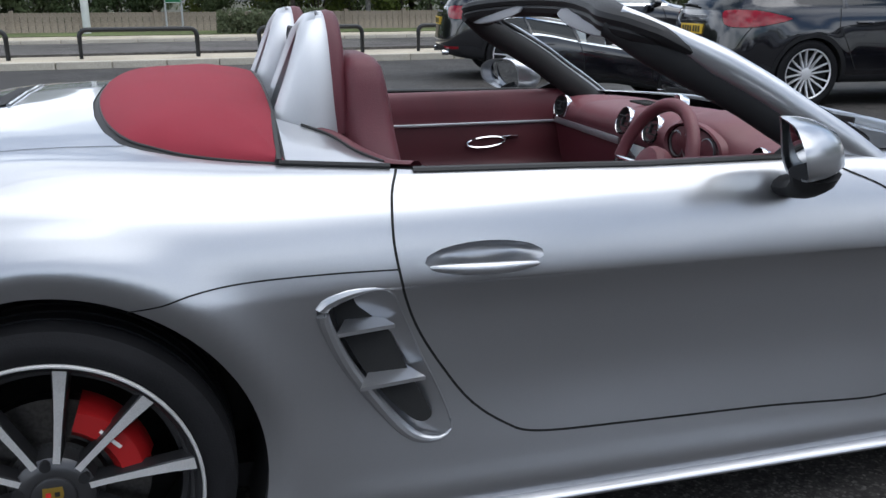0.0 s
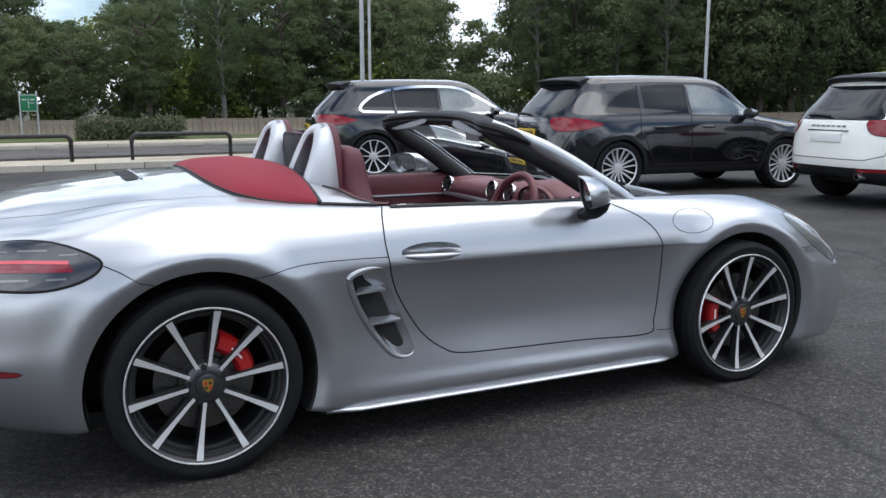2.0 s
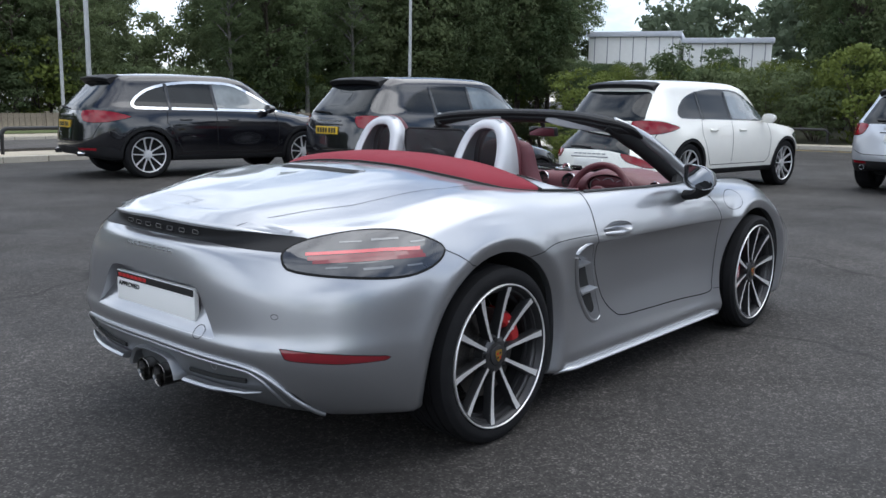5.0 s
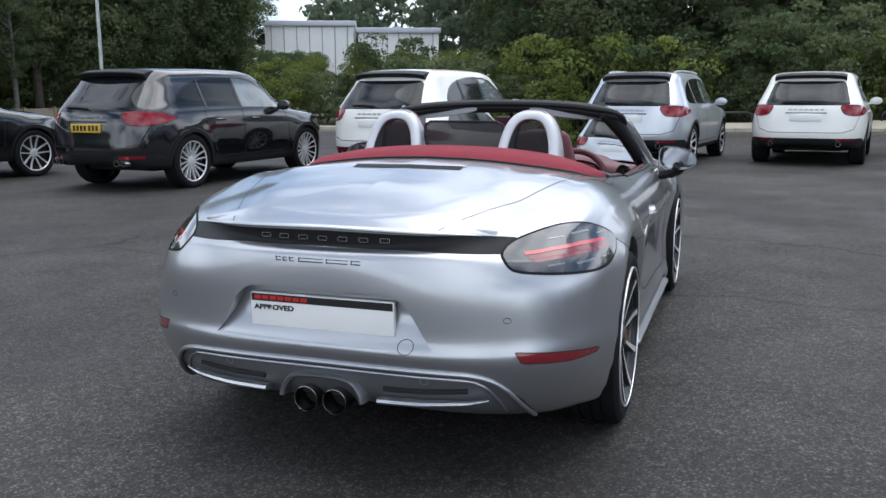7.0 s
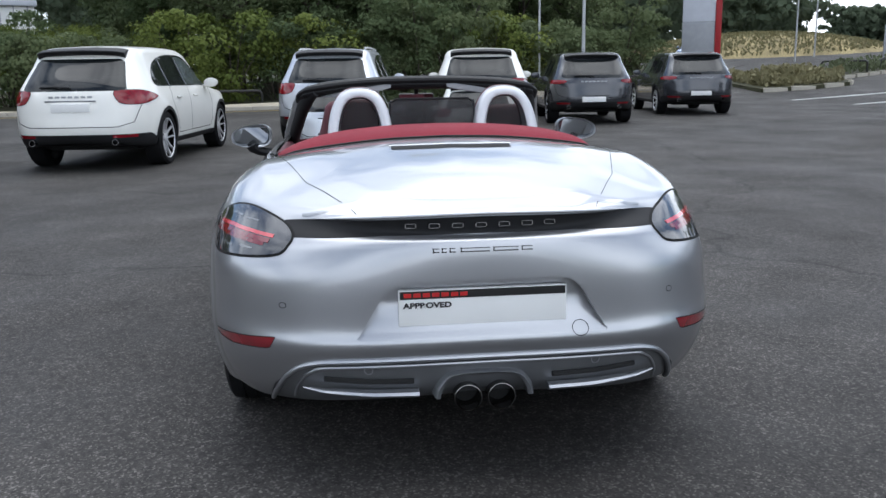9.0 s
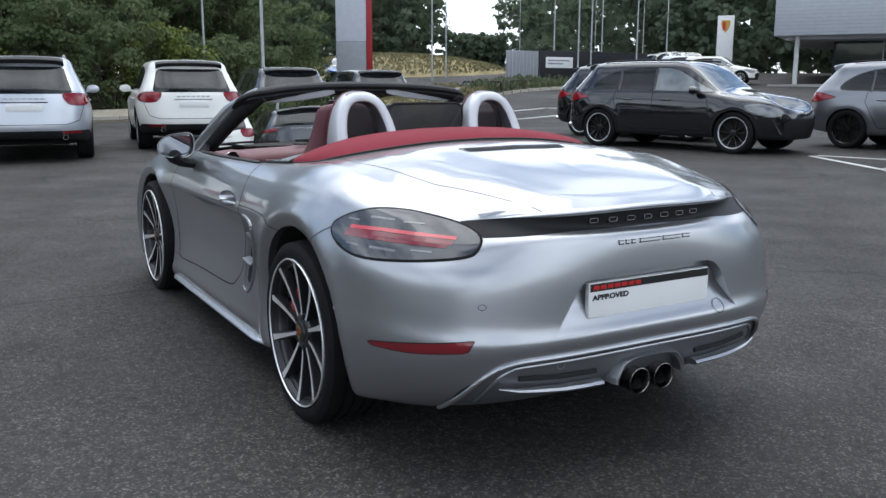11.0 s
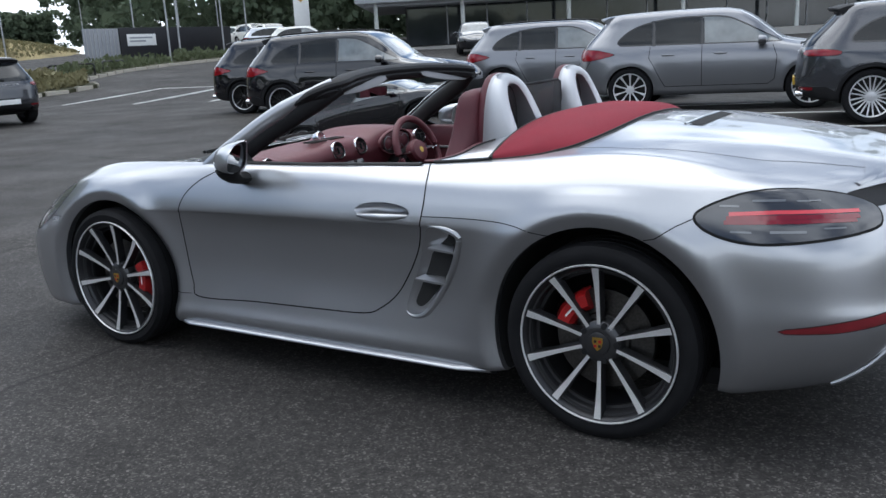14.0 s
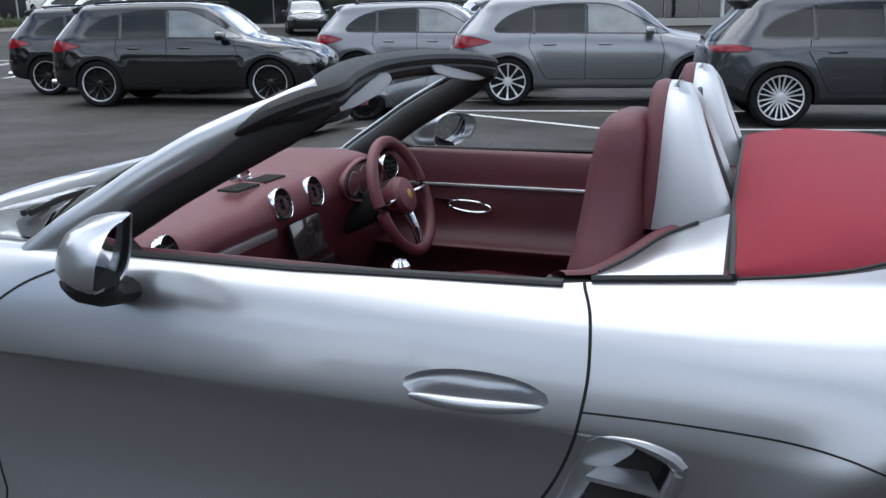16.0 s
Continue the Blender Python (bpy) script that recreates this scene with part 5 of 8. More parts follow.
for sgn in (1, -1):
    pil = flow([(.64, .752, .862), (.55, .737, .924), (.45, .714, .986), (.35, .688, 1.050), (.20, .652, 1.132), (.10, .615, 1.186), (.035, .575, 1.216)], 40)
    bm = bmesh.new()
    add_tube(bm, [(x + .006, sgn * (y + .006), z + .006) for x, y, z in pil], [.033 if k < 24 else .033 - .017 * min(1, (k - 24) / 8) for k in range(40)], 12, flat=(.78, 1.08))
    pillar = part("windscreen_pillar", bm, SILVER, roadster, "silver windscreen pillar with black inner trim")
    bm = bmesh.new()
    add_tube(bm, [(x - .020, sgn * (y - .020), z - .022) for x, y, z in pil], [.045 - .02 * max(0, (k - 30) / 9) for k in range(40)], 16, flat=(.74, 1.0))
    part("pillar_trim", bm, BLACK_PLASTIC, pillar)
    bm = bmesh.new()
    add_tube(bm, [(x + .028, sgn * (y - .006), z + .012) for x, y, z in pil[:36]], .010, 6)
    part("pillar_seal", bm, SEAL, pillar)
    bm = bmesh.new()
    q = [(.36, .775, .900), (.58, .755, .895), (.47, .728, .955)]
    va = [bm.verts.new((x, sgn * y, z)) for x, y, z in q]
    vb = [bm.verts.new((x, sgn * (y - .025), z)) for x, y, z in q]
    bm.faces.new(va); bm.faces.new(vb)
    for k in range(3):
        bm.faces.new((va[k], va[(k + 1) % 3], vb[(k + 1) % 3], vb[k]))
    part("mirror_triangle", bm, BLACK_PLASTIC, pillar)
bm = bmesh.new()
Hc = [(.215, .655, 1.128), (.15, .635, 1.166), (.085, .603, 1.200), (.045, .545, 1.222), (.07, .43, 1.238), (.108, .22, 1.250), (.118, 0, 1.253)]
Hc = flow(Hc + [(x, -y, z) for x, y, z in Hc[-2::-1]], 80)
add_tube(bm, [(x, y, z - .008) for x, y, z in Hc], [.040 * min(1, .35 + .65 * min(k, 79 - k) / 9) for k in range(80)], 12, flat=(1.15, .60))
header = part("windscreen_header", bm, BLACK_PLASTIC, roadster, "black windscreen header rail")
bm = bmesh.new()
add_tube(bm, [(x + .012, y, z - .030) for x, y, z in Hc[7:-7]], [.034 * min(1, .3 + .7 * min(k, 65 - k) / 8) for k in range(66)], 12, flat=(1.5, .8))
part("header_lining", bm, BLACK_PLASTIC, header)
for sgn in (1, -1):
    bm = bmesh.new()
    rows = []
    for k in range(25):
        u = k / 24
        e = max(.05, math.sin(math.pi * u)) ** .35
        x, y, z = .046 + .024 * u, .552 - .40 * u, 1.176 + .040 * u
        rows.append([bm.verts.new((x + .010 * math.cos(q) * e + .016 * math.sin(q) * e, sgn * y, z + .024 * math.sin(q) * e)) for q in np.linspace(0, 2 * math.pi, 12, endpoint=False)])
    for r0, r1 in zip(rows, rows[1:]):
        for j in range(12):
            bm.faces.new((r0[j], r0[(j + 1) % 12], r1[(j + 1) % 12], r1[j]))
    bm.faces.new(rows[0])
    bm.faces.new(rows[-1])
    part("sun_visor", bm, VISOR, header, "grey vinyl sun visor folded against the header")
    bm = bmesh.new()
    add_box(bm, (.068, min(sgn * .535, sgn * .565), 1.172), (.098, max(sgn * .535, sgn * .565), 1.205), .008)
    part("visor_hook", bm, BLACK_PLASTIC, header)
bm = bmesh.new()
add_box(bm, (-.015, -.10, -.026), (.015, .10, .026), .012, Matrix.Translation((.27, 0, 1.145)) @ pose(0, 0, 0, 0, -10, -8))
rear_mirror = part("interior_mirror", bm, BLACK_PLASTIC, header)
bm = bmesh.new()
add_cyl(bm, (.275, 0, 1.16), (.235, 0, 1.215), .010, .016)
part("mirror_stem", bm, BLACK_PLASTIC, rear_mirror)
bm = bmesh.new()
add_box(bm, (-.0175, -.094, -.022), (-.0155, .094, .022), 0, Matrix.Translation((.27, 0, 1.145)) @ pose(0, 0, 0, 0, -10, -8))
part("mirror_face", bm, MIRROR, rear_mirror, smooth=False)
# scuttle and wipers
rows = []
for k, dz in ((0.0, .006), (.25, .0), (.5, -.012), (.75, .0), (1.0, .004)):
    r = []
    for y in np.linspace(-.70, .70, 41):
        xf = np.interp(abs(y), (0, .35, .56, .68, .74), (.955, .905, .81, .71, .66))
        xo = xf + .115 * (1 - (abs(y) / .77) ** 4)
        x = xf - .02 + (xo - xf + .02) * k
        h = probe.top(x, y)
        r.append((x, y, max(.868 + dz - .02 * (abs(y) / .7) ** 3, h[0][2] + .004 if h else 0)))
    rows.append(r)
patch("scuttle_panel", rows, BLACK_PLASTIC, roadster, "black scuttle panel below the windscreen", count=(8, 60))
for y0 in (.38, -.12):
    bm = bmesh.new()
    add_tube(bm, [(.965, y0, .886), (.91, y0 + .10, .905), (.845, y0 + .20, .915)], .008, 6)
    arm = part("wiper_arm", bm, BLACK_PLASTIC, roadster)
    bm = bmesh.new()
    add_tube(bm, [(.935, y0 - .22, .908), (.90, y0 + .02, .912), (.835, y0 + .19, .914)], .007, 6, flat=(.6, 1.3))
    part("wiper_blade", bm, SEAL, arm)

# ---------------------------------------------------------------- ground
def asphalt_material(name, tone, light):
    m = bpy.data.materials.new(name)
    m.use_nodes = True
    t = m.node_tree
    b = t.nodes["Principled BSDF"]
    b.inputs["Specular IOR Level"].default_value = 0.25
    tc = t.nodes.new("ShaderNodeTexCoord")

    def noise_node(scale, detail, rough=0.6):
        n = t.nodes.new("ShaderNodeTexNoise")
        n.inputs["Scale"].default_value, n.inputs["Detail"].default_value, n.inputs["Roughness"].default_value = scale, detail, rough
        t.links.new(tc.outputs["Object"], n.inputs["Vector"])
        return n.outputs["Fac"]

    def ramp(src, stops):
        r = t.nodes.new("ShaderNodeValToRGB")
        e = r.color_ramp.elements
        e[0].position, e[0].color = stops[0][0], (*[stops[0][1]] * 3, 1)
        e[1].position, e[1].color = stops[-1][0], (*[stops[-1][1]] * 3, 1)
        for p, v in stops[1:-1]:
            k = e.new(p)
            k.color = (v, v, v, 1)
        t.links.new(src, r.inputs["Fac"])
        return r.outputs["Color"]

    def mult(a, c):
        x = t.nodes.new("ShaderNodeMixRGB")
        x.blend_type, x.inputs["Fac"].default_value = "MULTIPLY", 1
        t.links.new(a, x.inputs["Color1"])
        t.links.new(c, x.inputs["Color2"])
        return x.outputs["Color"]

    vor = t.nodes.new("ShaderNodeTexVoronoi")
    vor.inputs["Scale"].default_value = 130
    t.links.new(tc.outputs["Object"], vor.inputs["Vector"])
    sep = t.nodes.new("ShaderNodeSeparateColor")
    t.links.new(vor.outputs["Color"], sep.inputs["Color"])
    stones = ramp(sep.outputs["Red"], ((0.0, 0.55), (0.55, 0.85), (0.82, 1.25), (1.0, light)))
    base = t.nodes.new("ShaderNodeRGB")
    base.outputs[0].default_value = (tone * 1.08, tone, tone * 0.93, 1)
    col = mult(base.outputs[0], stones)
    col = mult(col, ramp(noise_node(0.35, 6), ((0.3, 0.62), (0.5, 1.0), (0.7, 1.38))))
    col = mult(col, ramp(noise_node(2.2, 4), ((0.3, 0.80), (0.7, 1.16))))
    col = mult(col, ramp(noise_node(24, 4), ((0.3, 0.55), (0.7, 1.42))))
    crack = t.nodes.new("ShaderNodeTexVoronoi")
    crack.feature = "DISTANCE_TO_EDGE"
    crack.inputs["Scale"].default_value = 0.15
    warp = t.nodes.new("ShaderNodeVectorMath")
    warp.operation = "ADD"
    wn = t.nodes.new("ShaderNodeTexNoise")
    wn.inputs["Scale"].default_value = 1.3
    t.links.new(tc.outputs["Object"], wn.inputs["Vector"])
    ws = t.nodes.new("ShaderNodeVectorMath")
    ws.operation = "SCALE"
    ws.inputs["Scale"].default_value = 0.7
    t.links.new(wn.outputs["Color"], ws.inputs[0])
    t.links.new(tc.outputs["Object"], warp.inputs[0])
    t.links.new(ws.outputs["Vector"], warp.inputs[1])
    t.links.new(warp.outputs["Vector"], crack.inputs["Vector"])
    col = mult(col, ramp(crack.outputs["Distance"], ((0.0, 0.38), (0.0045, 1.0), (1.0, 1.0))))
    t.links.new(col, b.inputs["Base Color"])
    t.links.new(ramp(noise_node(0.8, 4), ((0.3, 0.62), (0.7, 0.85))), b.inputs["Roughness"])
    bp = t.nodes.new("ShaderNodeBump")
    bp.inputs["Strength"].default_value, bp.inputs["Distance"].default_value = 0.55, 0.006
    t.links.new(sep.outputs["Green"], bp.inputs["Height"])
    t.links.new(bp.outputs["Normal"], b.inputs["Normal"])
    return m


ASPHALT = asphalt_material("car_park_asphalt", 0.0345, 2.9)
ROAD = asphalt_material("road_asphalt", 0.085, 1.5)
KERB = mat("concrete_kerb", (0.40, 0.37, 0.31), rough=0.9, vary=0.15, vary_scale=1.5, grain=0.15, grain_scale=60, bump=0.2, bump_scale=80)
PAVE = mat("pale_verge_paving", (0.36, 0.32, 0.25), rough=0.95, vary=0.2, vary_scale=0.8, grain=0.2, grain_scale=30, bump=0.3, bump_scale=40)
PAINT = mat("white_road_paint", (0.55, 0.55, 0.53), rough=0.7, vary=0.25, vary_scale=1.2, grain=0.3, grain_scale=40)
PAINT_YELLOW = mat("yellow_road_paint", (0.45, 0.33, 0.10), rough=0.7, vary=0.25, vary_scale=1.2, grain=0.2, grain_scale=40)
GRASS_DRY = mat("dry_grass", (0.24, 0.195, 0.095), rough=0.95, vary=0.35, vary_scale=0.5, grain=0.35, grain_scale=9, bump=0.6, bump_scale=12)
GRASS = mat("rough_grass", (0.075, 0.095, 0.030), rough=0.95, vary=0.4, vary_scale=0.4, grain=0.35, grain_scale=8, bump=0.6, bump_scale=10)
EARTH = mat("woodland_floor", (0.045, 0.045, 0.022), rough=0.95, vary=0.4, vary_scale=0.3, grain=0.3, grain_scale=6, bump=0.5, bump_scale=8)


def lie(x, y):
    """Height of the ground: level round the cars, rising gently towards the showroom."""
    d = 0.75 * x - 0.66 * y - 24
    return 0.0 if d < 0 else min(2.0, 0.045 * d * min(1, d / 8))


xs = sorted(set(list(np.linspace(-400, -60, 12)) + list(np.linspace(-60, 110, 86)) + list(np.linspace(110, 500, 12))))
ys = sorted(set(list(np.linspace(-500, -120, 12)) + list(np.linspace(-120, 60, 91)) + list(np.linspace(60, 400, 12))))
vs = [(x, y, lie(x, y)) for x in xs for y in ys]
n = len(ys)
fs = [(i * n + j, (i + 1) * n + j, (i + 1) * n + j + 1, i * n + j + 1) for i in range(len(xs) - 1) for j in range(n - 1)]
tagged(mesh_object("ground", vs, fs, ASPHALT), "dark worn asphalt of the car park", "ground", kind="structure")


def sheet(name, pts, z, material, label, category, step=2.0, thick=0.0):
    """A flat area with an upright edge, laid on the ground."""
    bm = bmesh.new()
    top = [bm.verts.new((x, y, lie(x, y) + z)) for x, y in pts]
    bm.faces.new(top)
    low = [bm.verts.new((x, y, lie(x, y) - 0.05)) for x, y in pts]
    for k in range(len(pts)):
        j = (k + 1) % len(pts)
        bm.faces.new((top[k], top[j], low[j], low[k]))
    return tagged(part(name, bm, material, None, smooth=False), label, category, kind="structure")


def band(a, b, width, side=0.0):
    a, b = Vector(a), Vector(b)
    d = (b - a).normalized()
    nrm = Vector((-d.y, d.x))
    return [tuple(a + nrm * (side - width / 2)), tuple(b + nrm * (side - width / 2)), tuple(b + nrm * (side + width / 2)), tuple(a + nrm * (side + width / 2))]


edge_y = lambda x, o: o + 0.09 * x
X0, X1 = -70, 24
sheet("verge_strip", [(X0, edge_y(X0, 14.40)), (X1, edge_y(X1, 14.40)), (X1, edge_y(X1, 16.1)), (X0, edge_y(X0, 16.1))], 0.10, PAVE, "pale worn paved strip beside the car park", "pavement")
sheet("road", [(X0, edge_y(X0, 16.1)), (60, edge_y(60, 16.1)), (60, edge_y(60, 22.3)), (X0, edge_y(X0, 22.3))], 0.012, ROAD, "grey asphalt service road", "road")
sheet("far_pavement", [(X0, edge_y(X0, 22.3)), (60, edge_y(60, 22.3)), (60, edge_y(60, 24.2)), (X0, edge_y(X0, 24.2))], 0.11, PAVE, "pale pavement along the far side of the road", "pavement")
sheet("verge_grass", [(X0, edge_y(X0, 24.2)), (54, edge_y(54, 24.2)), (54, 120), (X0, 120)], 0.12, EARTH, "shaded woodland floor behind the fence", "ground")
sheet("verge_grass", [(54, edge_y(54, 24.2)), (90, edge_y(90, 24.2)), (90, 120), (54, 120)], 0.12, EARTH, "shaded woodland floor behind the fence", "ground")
sheet("verge_grass", [(X0, edge_y(X0, 24.25)), (60, edge_y(60, 24.25)), (60, edge_y(60, 27.4)), (X0, edge_y(X0, 27.4))], 0.128, GRASS, "strip of rough grass before the fence", "ground")
# kerb stones along the strip
kerb_mesh = None
for row, o in (("near", 14.32), ("far", 22.22)):
    kerb = thing("kerb", "row of pale concrete kerb stones", "kerb", kind="structure")
    for k in range(46):
        x = -22 + k * 0.915
        if kerb_mesh is None:
            bm = bmesh.new()
            add_box(bm, (-.452, -.075, -.06), (.452, .075, .125), .018)
            stone = part("kerb_stone", bm, KERB, kerb, smooth=False)
            kerb_mesh = stone.data
        else:
            stone = new("kerb_stone", kerb_mesh)
            stone.parent = kerb
        stone.matrix_basis = pose(x, edge_y(x, o), 0, 0, 0, math.degrees(math.atan(0.09)))
# road marking on the service road
for a, b in ((1.5, 6.5), (-12, -7), (10, 15), (-26, -21)):
    p = band((a, edge_y(a, 19.2)), (b, edge_y(b, 19.2)), 0.12)
    sheet("road_marking", p, 0.018, PAINT, "worn white dash on the road", "road marking")
# the car park's front edge
front = [(24, edge_y(24, 14.40)), (24.6, 9), (26, 1), (27.5, -5.5), (29.5, -11), (31, -15)]
kerb = thing("kerb", "pale concrete kerb along the front of the car park", "kerb", kind="structure")
for (ax, ay), (bx, by) in zip(front, front[1:]):
    d = math.hypot(bx - ax, by - ay)
    for k in range(int(d / 0.92)):
        t = (k + .5) * 0.92 / d
        stone = new("kerb_stone", kerb_mesh)
        stone.parent = kerb
        x, y = ax + (bx - ax) * t, ay + (by - ay) * t
        stone.matrix_basis = pose(x, y, lie(x, y), 0, 0, math.degrees(math.atan2(by - ay, bx - ax)))
inner = [(x + 1.6, y - 0.2) for x, y in front]
sheet("front_verge", front + inner[::-1], 0.11, PAVE, "pale paved strip along the front kerb", "pavement")
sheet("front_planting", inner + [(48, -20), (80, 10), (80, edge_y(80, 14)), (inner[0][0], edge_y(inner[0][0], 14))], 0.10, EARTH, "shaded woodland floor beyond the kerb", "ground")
yl = [(x - 1.0, y) for x, y in front]
for (ax, ay), (bx, by) in zip(yl, yl[1:]):
    sheet("yellow_line", band((ax, ay), (bx, by), 0.09), 0.006, PAINT_YELLOW, "worn yellow line by the kerb", "road marking")
# planted bed and kerb by the exit
BEDS = ([(26.7, -15.0), (26.6, -17.15), (27.05, -18.7), (27.9, -19.3), (30.0, -19.5), (31.6, -18.4), (30.9, -15.2)],
        [(30.5, -20.4), (33.37, -25.0), (34.33, -28.7), (34.6, -33.4), (34.0, -38.5), (36.8, -38.5), (37.4, -33), (36.9, -28), (35.7, -24.2), (32.4, -19.9)])
for bed, front_count in zip(BEDS, (5, 5)):
    sheet("planted_bed", bed, 0.14, EARTH, "dry planted bed with a pale kerb", "ground")
    kerb = thing("kerb", "pale concrete kerb round a planted bed", "kerb", kind="structure")
    for (ax, ay), (bx, by) in zip(bed[:front_count], bed[1:front_count]):
        d = math.hypot(bx - ax, by - ay)
        for k in range(max(1, int(d / 0.92))):
            t = (k + .5) / max(1, int(d / 0.92))
            stone = new("kerb_stone", kerb_mesh)
            stone.parent = kerb
            x, y = ax + (bx - ax) * t, ay + (by - ay) * t
            stone.matrix_basis = pose(x, y, lie(x, y) + .02, 0, 0, math.degrees(math.atan2(by - ay, bx - ax)))
# exit road and the grass mound
sheet("exit_road", [(36, -16.5), (44, -22), (66, -39), (120, -70), (120, -58), (70, -30), (50, -17), (40, -12)], 0.03, ROAD, "grey exit road", "road")
# bay lines
for a, b in (((-3.2, -6.4), (5.75, -11.3)), ((3.75, -10.35), (-1.3, -11.3)), ((1.0, -8.72), (-5.0, -9.85)), ((5.75, -11.5), (0.9, -12.9)), ((23.24, -14.4), (24.09, -19.26)), ((20.46, -14.93), (21.91, -20.6)), ((17.87, -15.68), (19.6, -21.6)), ((24.05, -19.3), (21.95, -20.6))):
    sheet("bay_line", band(a, b, 0.10), 0.006, PAINT, "worn white parking bay line", "road marking")

# ---------------------------------------------------------------- parked cars
CAR_GLASS = mat("tinted_car_glass", (0.010, 0.012, 0.013), rough=0.04, spec=0.42, vary=0.3, vary_scale=2.0)
CAR_GLASS_LIGHT = mat("front_car_glass", (0.085, 0.10, 0.105), rough=0.04, spec=0.9, coat=1.0, vary=0.5, vary_scale=3.0)
BLACK_PAINT = mat("black_car_paint", (0.006, 0.006, 0.008), rough=0.12, coat=1.0, spec=0.5)
WHITE_PAINT = mat("white_car_paint", (0.78, 0.77, 0.72), rough=0.3, coat=0.7, vary=0.02)
SILVER_CAR = mat("pale_silver_car_paint", (0.52, 0.54, 0.58), rough=0.32, metal=0.6, coat=0.8)
GREY_PAINT = mat("grey_car_paint", (0.20, 0.205, 0.22), rough=0.3, metal=0.75, coat=0.8)
DARK_GREY_PAINT = mat("dark_grey_car_paint", (0.055, 0.058, 0.066), rough=0.25, metal=0.6, coat=0.9)
BLUE_PAINT = mat("blue_car_paint", (0.02, 0.08, 0.22), rough=0.2, metal=0.4, coat=0.8)
RED_PAINT = mat("red_car_paint", (0.30, 0.01, 0.015), rough=0.2, coat=0.8)
YELLOW_PLATE = mat("yellow_number_plate", (0.62, 0.40, 0.03), rough=0.4)
ALLOY = mat("bright_alloy", (0.62, 0.62, 0.63), rough=0.3, metal=0.35, vary=0.04)
LAMP_RED = mat("red_tail_lamp", (0.20, 0.006, 0.012), rough=0.08, coat=0.3, vary=0.2, vary_scale=9)


class Shape:
    """Numbers of one kind of parked car; x ahead from the middle between the axles."""

    def __init__(self, axle, tail, nose, width, height, radius):
        self.a, self.tail, self.nose, self.w, self.h, self.r = axle, tail, nose, width / 2, height, radius


def suv_grid(c):
    a, w, h = c.a, c.w, c.h
    ks = (-a - 1, -a - .7, -a - .4, -a, -.75, 0.0, .30, .55, .80, 1.05, a, a + .4, a + .7, a + 1)
    g = h / 1.70
    bonnet = (1.135 * g, 1.13 * g, 1.06 * g, .98 * g, .86 * g, .78 * g)
    lines = (
        ((.36, .34, .31, .29, .27, .27, .27, .27, .27, .27, .28, .26, .25, .26), .78 * w / .97, c.tail + .20, c.nose - .16),
        ((.39, .37, .34, .31, .29, .29, .29, .29, .29, .29, .30, .29, .28, .28), .905 * w / .97, c.tail + .07, c.nose - .06),
        ((.53, .52, .51, .50, .47, .46, .46, .46, .46, .46, .47, .46, .45, .45), .950 * w / .97, c.tail + .00, c.nose - .01),
        ((.74, .735, .73, .72, .70, .69, .69, .69, .69, .69, .69, .66, .62, .60), .968 * w / .97, c.tail + .015, c.nose),
        ((.93, .93, .93, .92, .90, .885, .88, .88, .88, .875, .86, .80, .73, .69), .958 * w / .97, c.tail + .04, c.nose - .02),
        ((1.07 * g, 1.07 * g, 1.08 * g, 1.08 * g, 1.075 * g, 1.065 * g, 1.06 * g, 1.05 * g, 1.04 * g, 1.02 * g, .97 * g, .90 * g, .80 * g, .74 * g), .915 * w / .97, c.tail + .08, c.nose - .06),
        ((1.20 * g, 1.20 * g, 1.215 * g, 1.23 * g, 1.23 * g, 1.23 * g, 1.22 * g, 1.20 * g, 1.14 * g, 1.07 * g, 1.01 * g, .935 * g, .83 * g, .76 * g), .845 * w / .97, c.tail + .17, c.nose - .12),
        ((1.40 * g, 1.41 * g, 1.42 * g, 1.44 * g, 1.45 * g, 1.45 * g, 1.43 * g, 1.37 * g, 1.23 * g, 1.10 * g, 1.03 * g, .955 * g, .845 * g, .77 * g), .755 * w / .97, c.tail + .38, c.nose - .18),
        ((1.58 * g, 1.585 * g, 1.59 * g, 1.60 * g, 1.615 * g, 1.61 * g, 1.575 * g, 1.46 * g, 1.28 * g, 1.12 * g, 1.045 * g, .965 * g, .855 * g, .78 * g), .690 * w / .97, c.tail + .54, c.nose - .24),
        ((1.630 * g, 1.638 * g, 1.646 * g, 1.658 * g, 1.672 * g, 1.664 * g, 1.62 * g, 1.50 * g, 1.31 * g, 1.135 * g, 1.055 * g, .975 * g, .865 * g, .79 * g), .56 * w / .97, c.tail + .62, c.nose - .30),
    )
    m = np.linspace(-a, a, 90)
    e = np.sin(np.linspace(0, 1, 34) * math.pi / 2) ** 1.1
    s = np.concatenate([-(a + e[1:])[::-1], m, a + e[1:]])
    rows = []
    for zs, b, t, nz in lines:
        z = spline(ks, zs)(s)
        half = np.full_like(s, b)
        th = np.radians(np.clip(np.abs(s) - a, 0, 1) * 90)
        n = np.where(s < 0, 3.3, 2.7)
        sn, cs = np.sin(th) ** (2 / n), np.clip(np.cos(th), 0, 1) ** (2 / n)
        out = np.abs(s) > a
        x = np.where(out, np.sign(s) * a + np.where(s < 0, t + a, nz - a) * sn, s)
        # bonnet widens over the wings
        y = np.where(out, half * cs, half)
        rows.append(np.stack([x, y, z], -1))
    top = rows[-1]
    crown = spline(ks, [v + .028 for v in lines[-1][0]])(s)
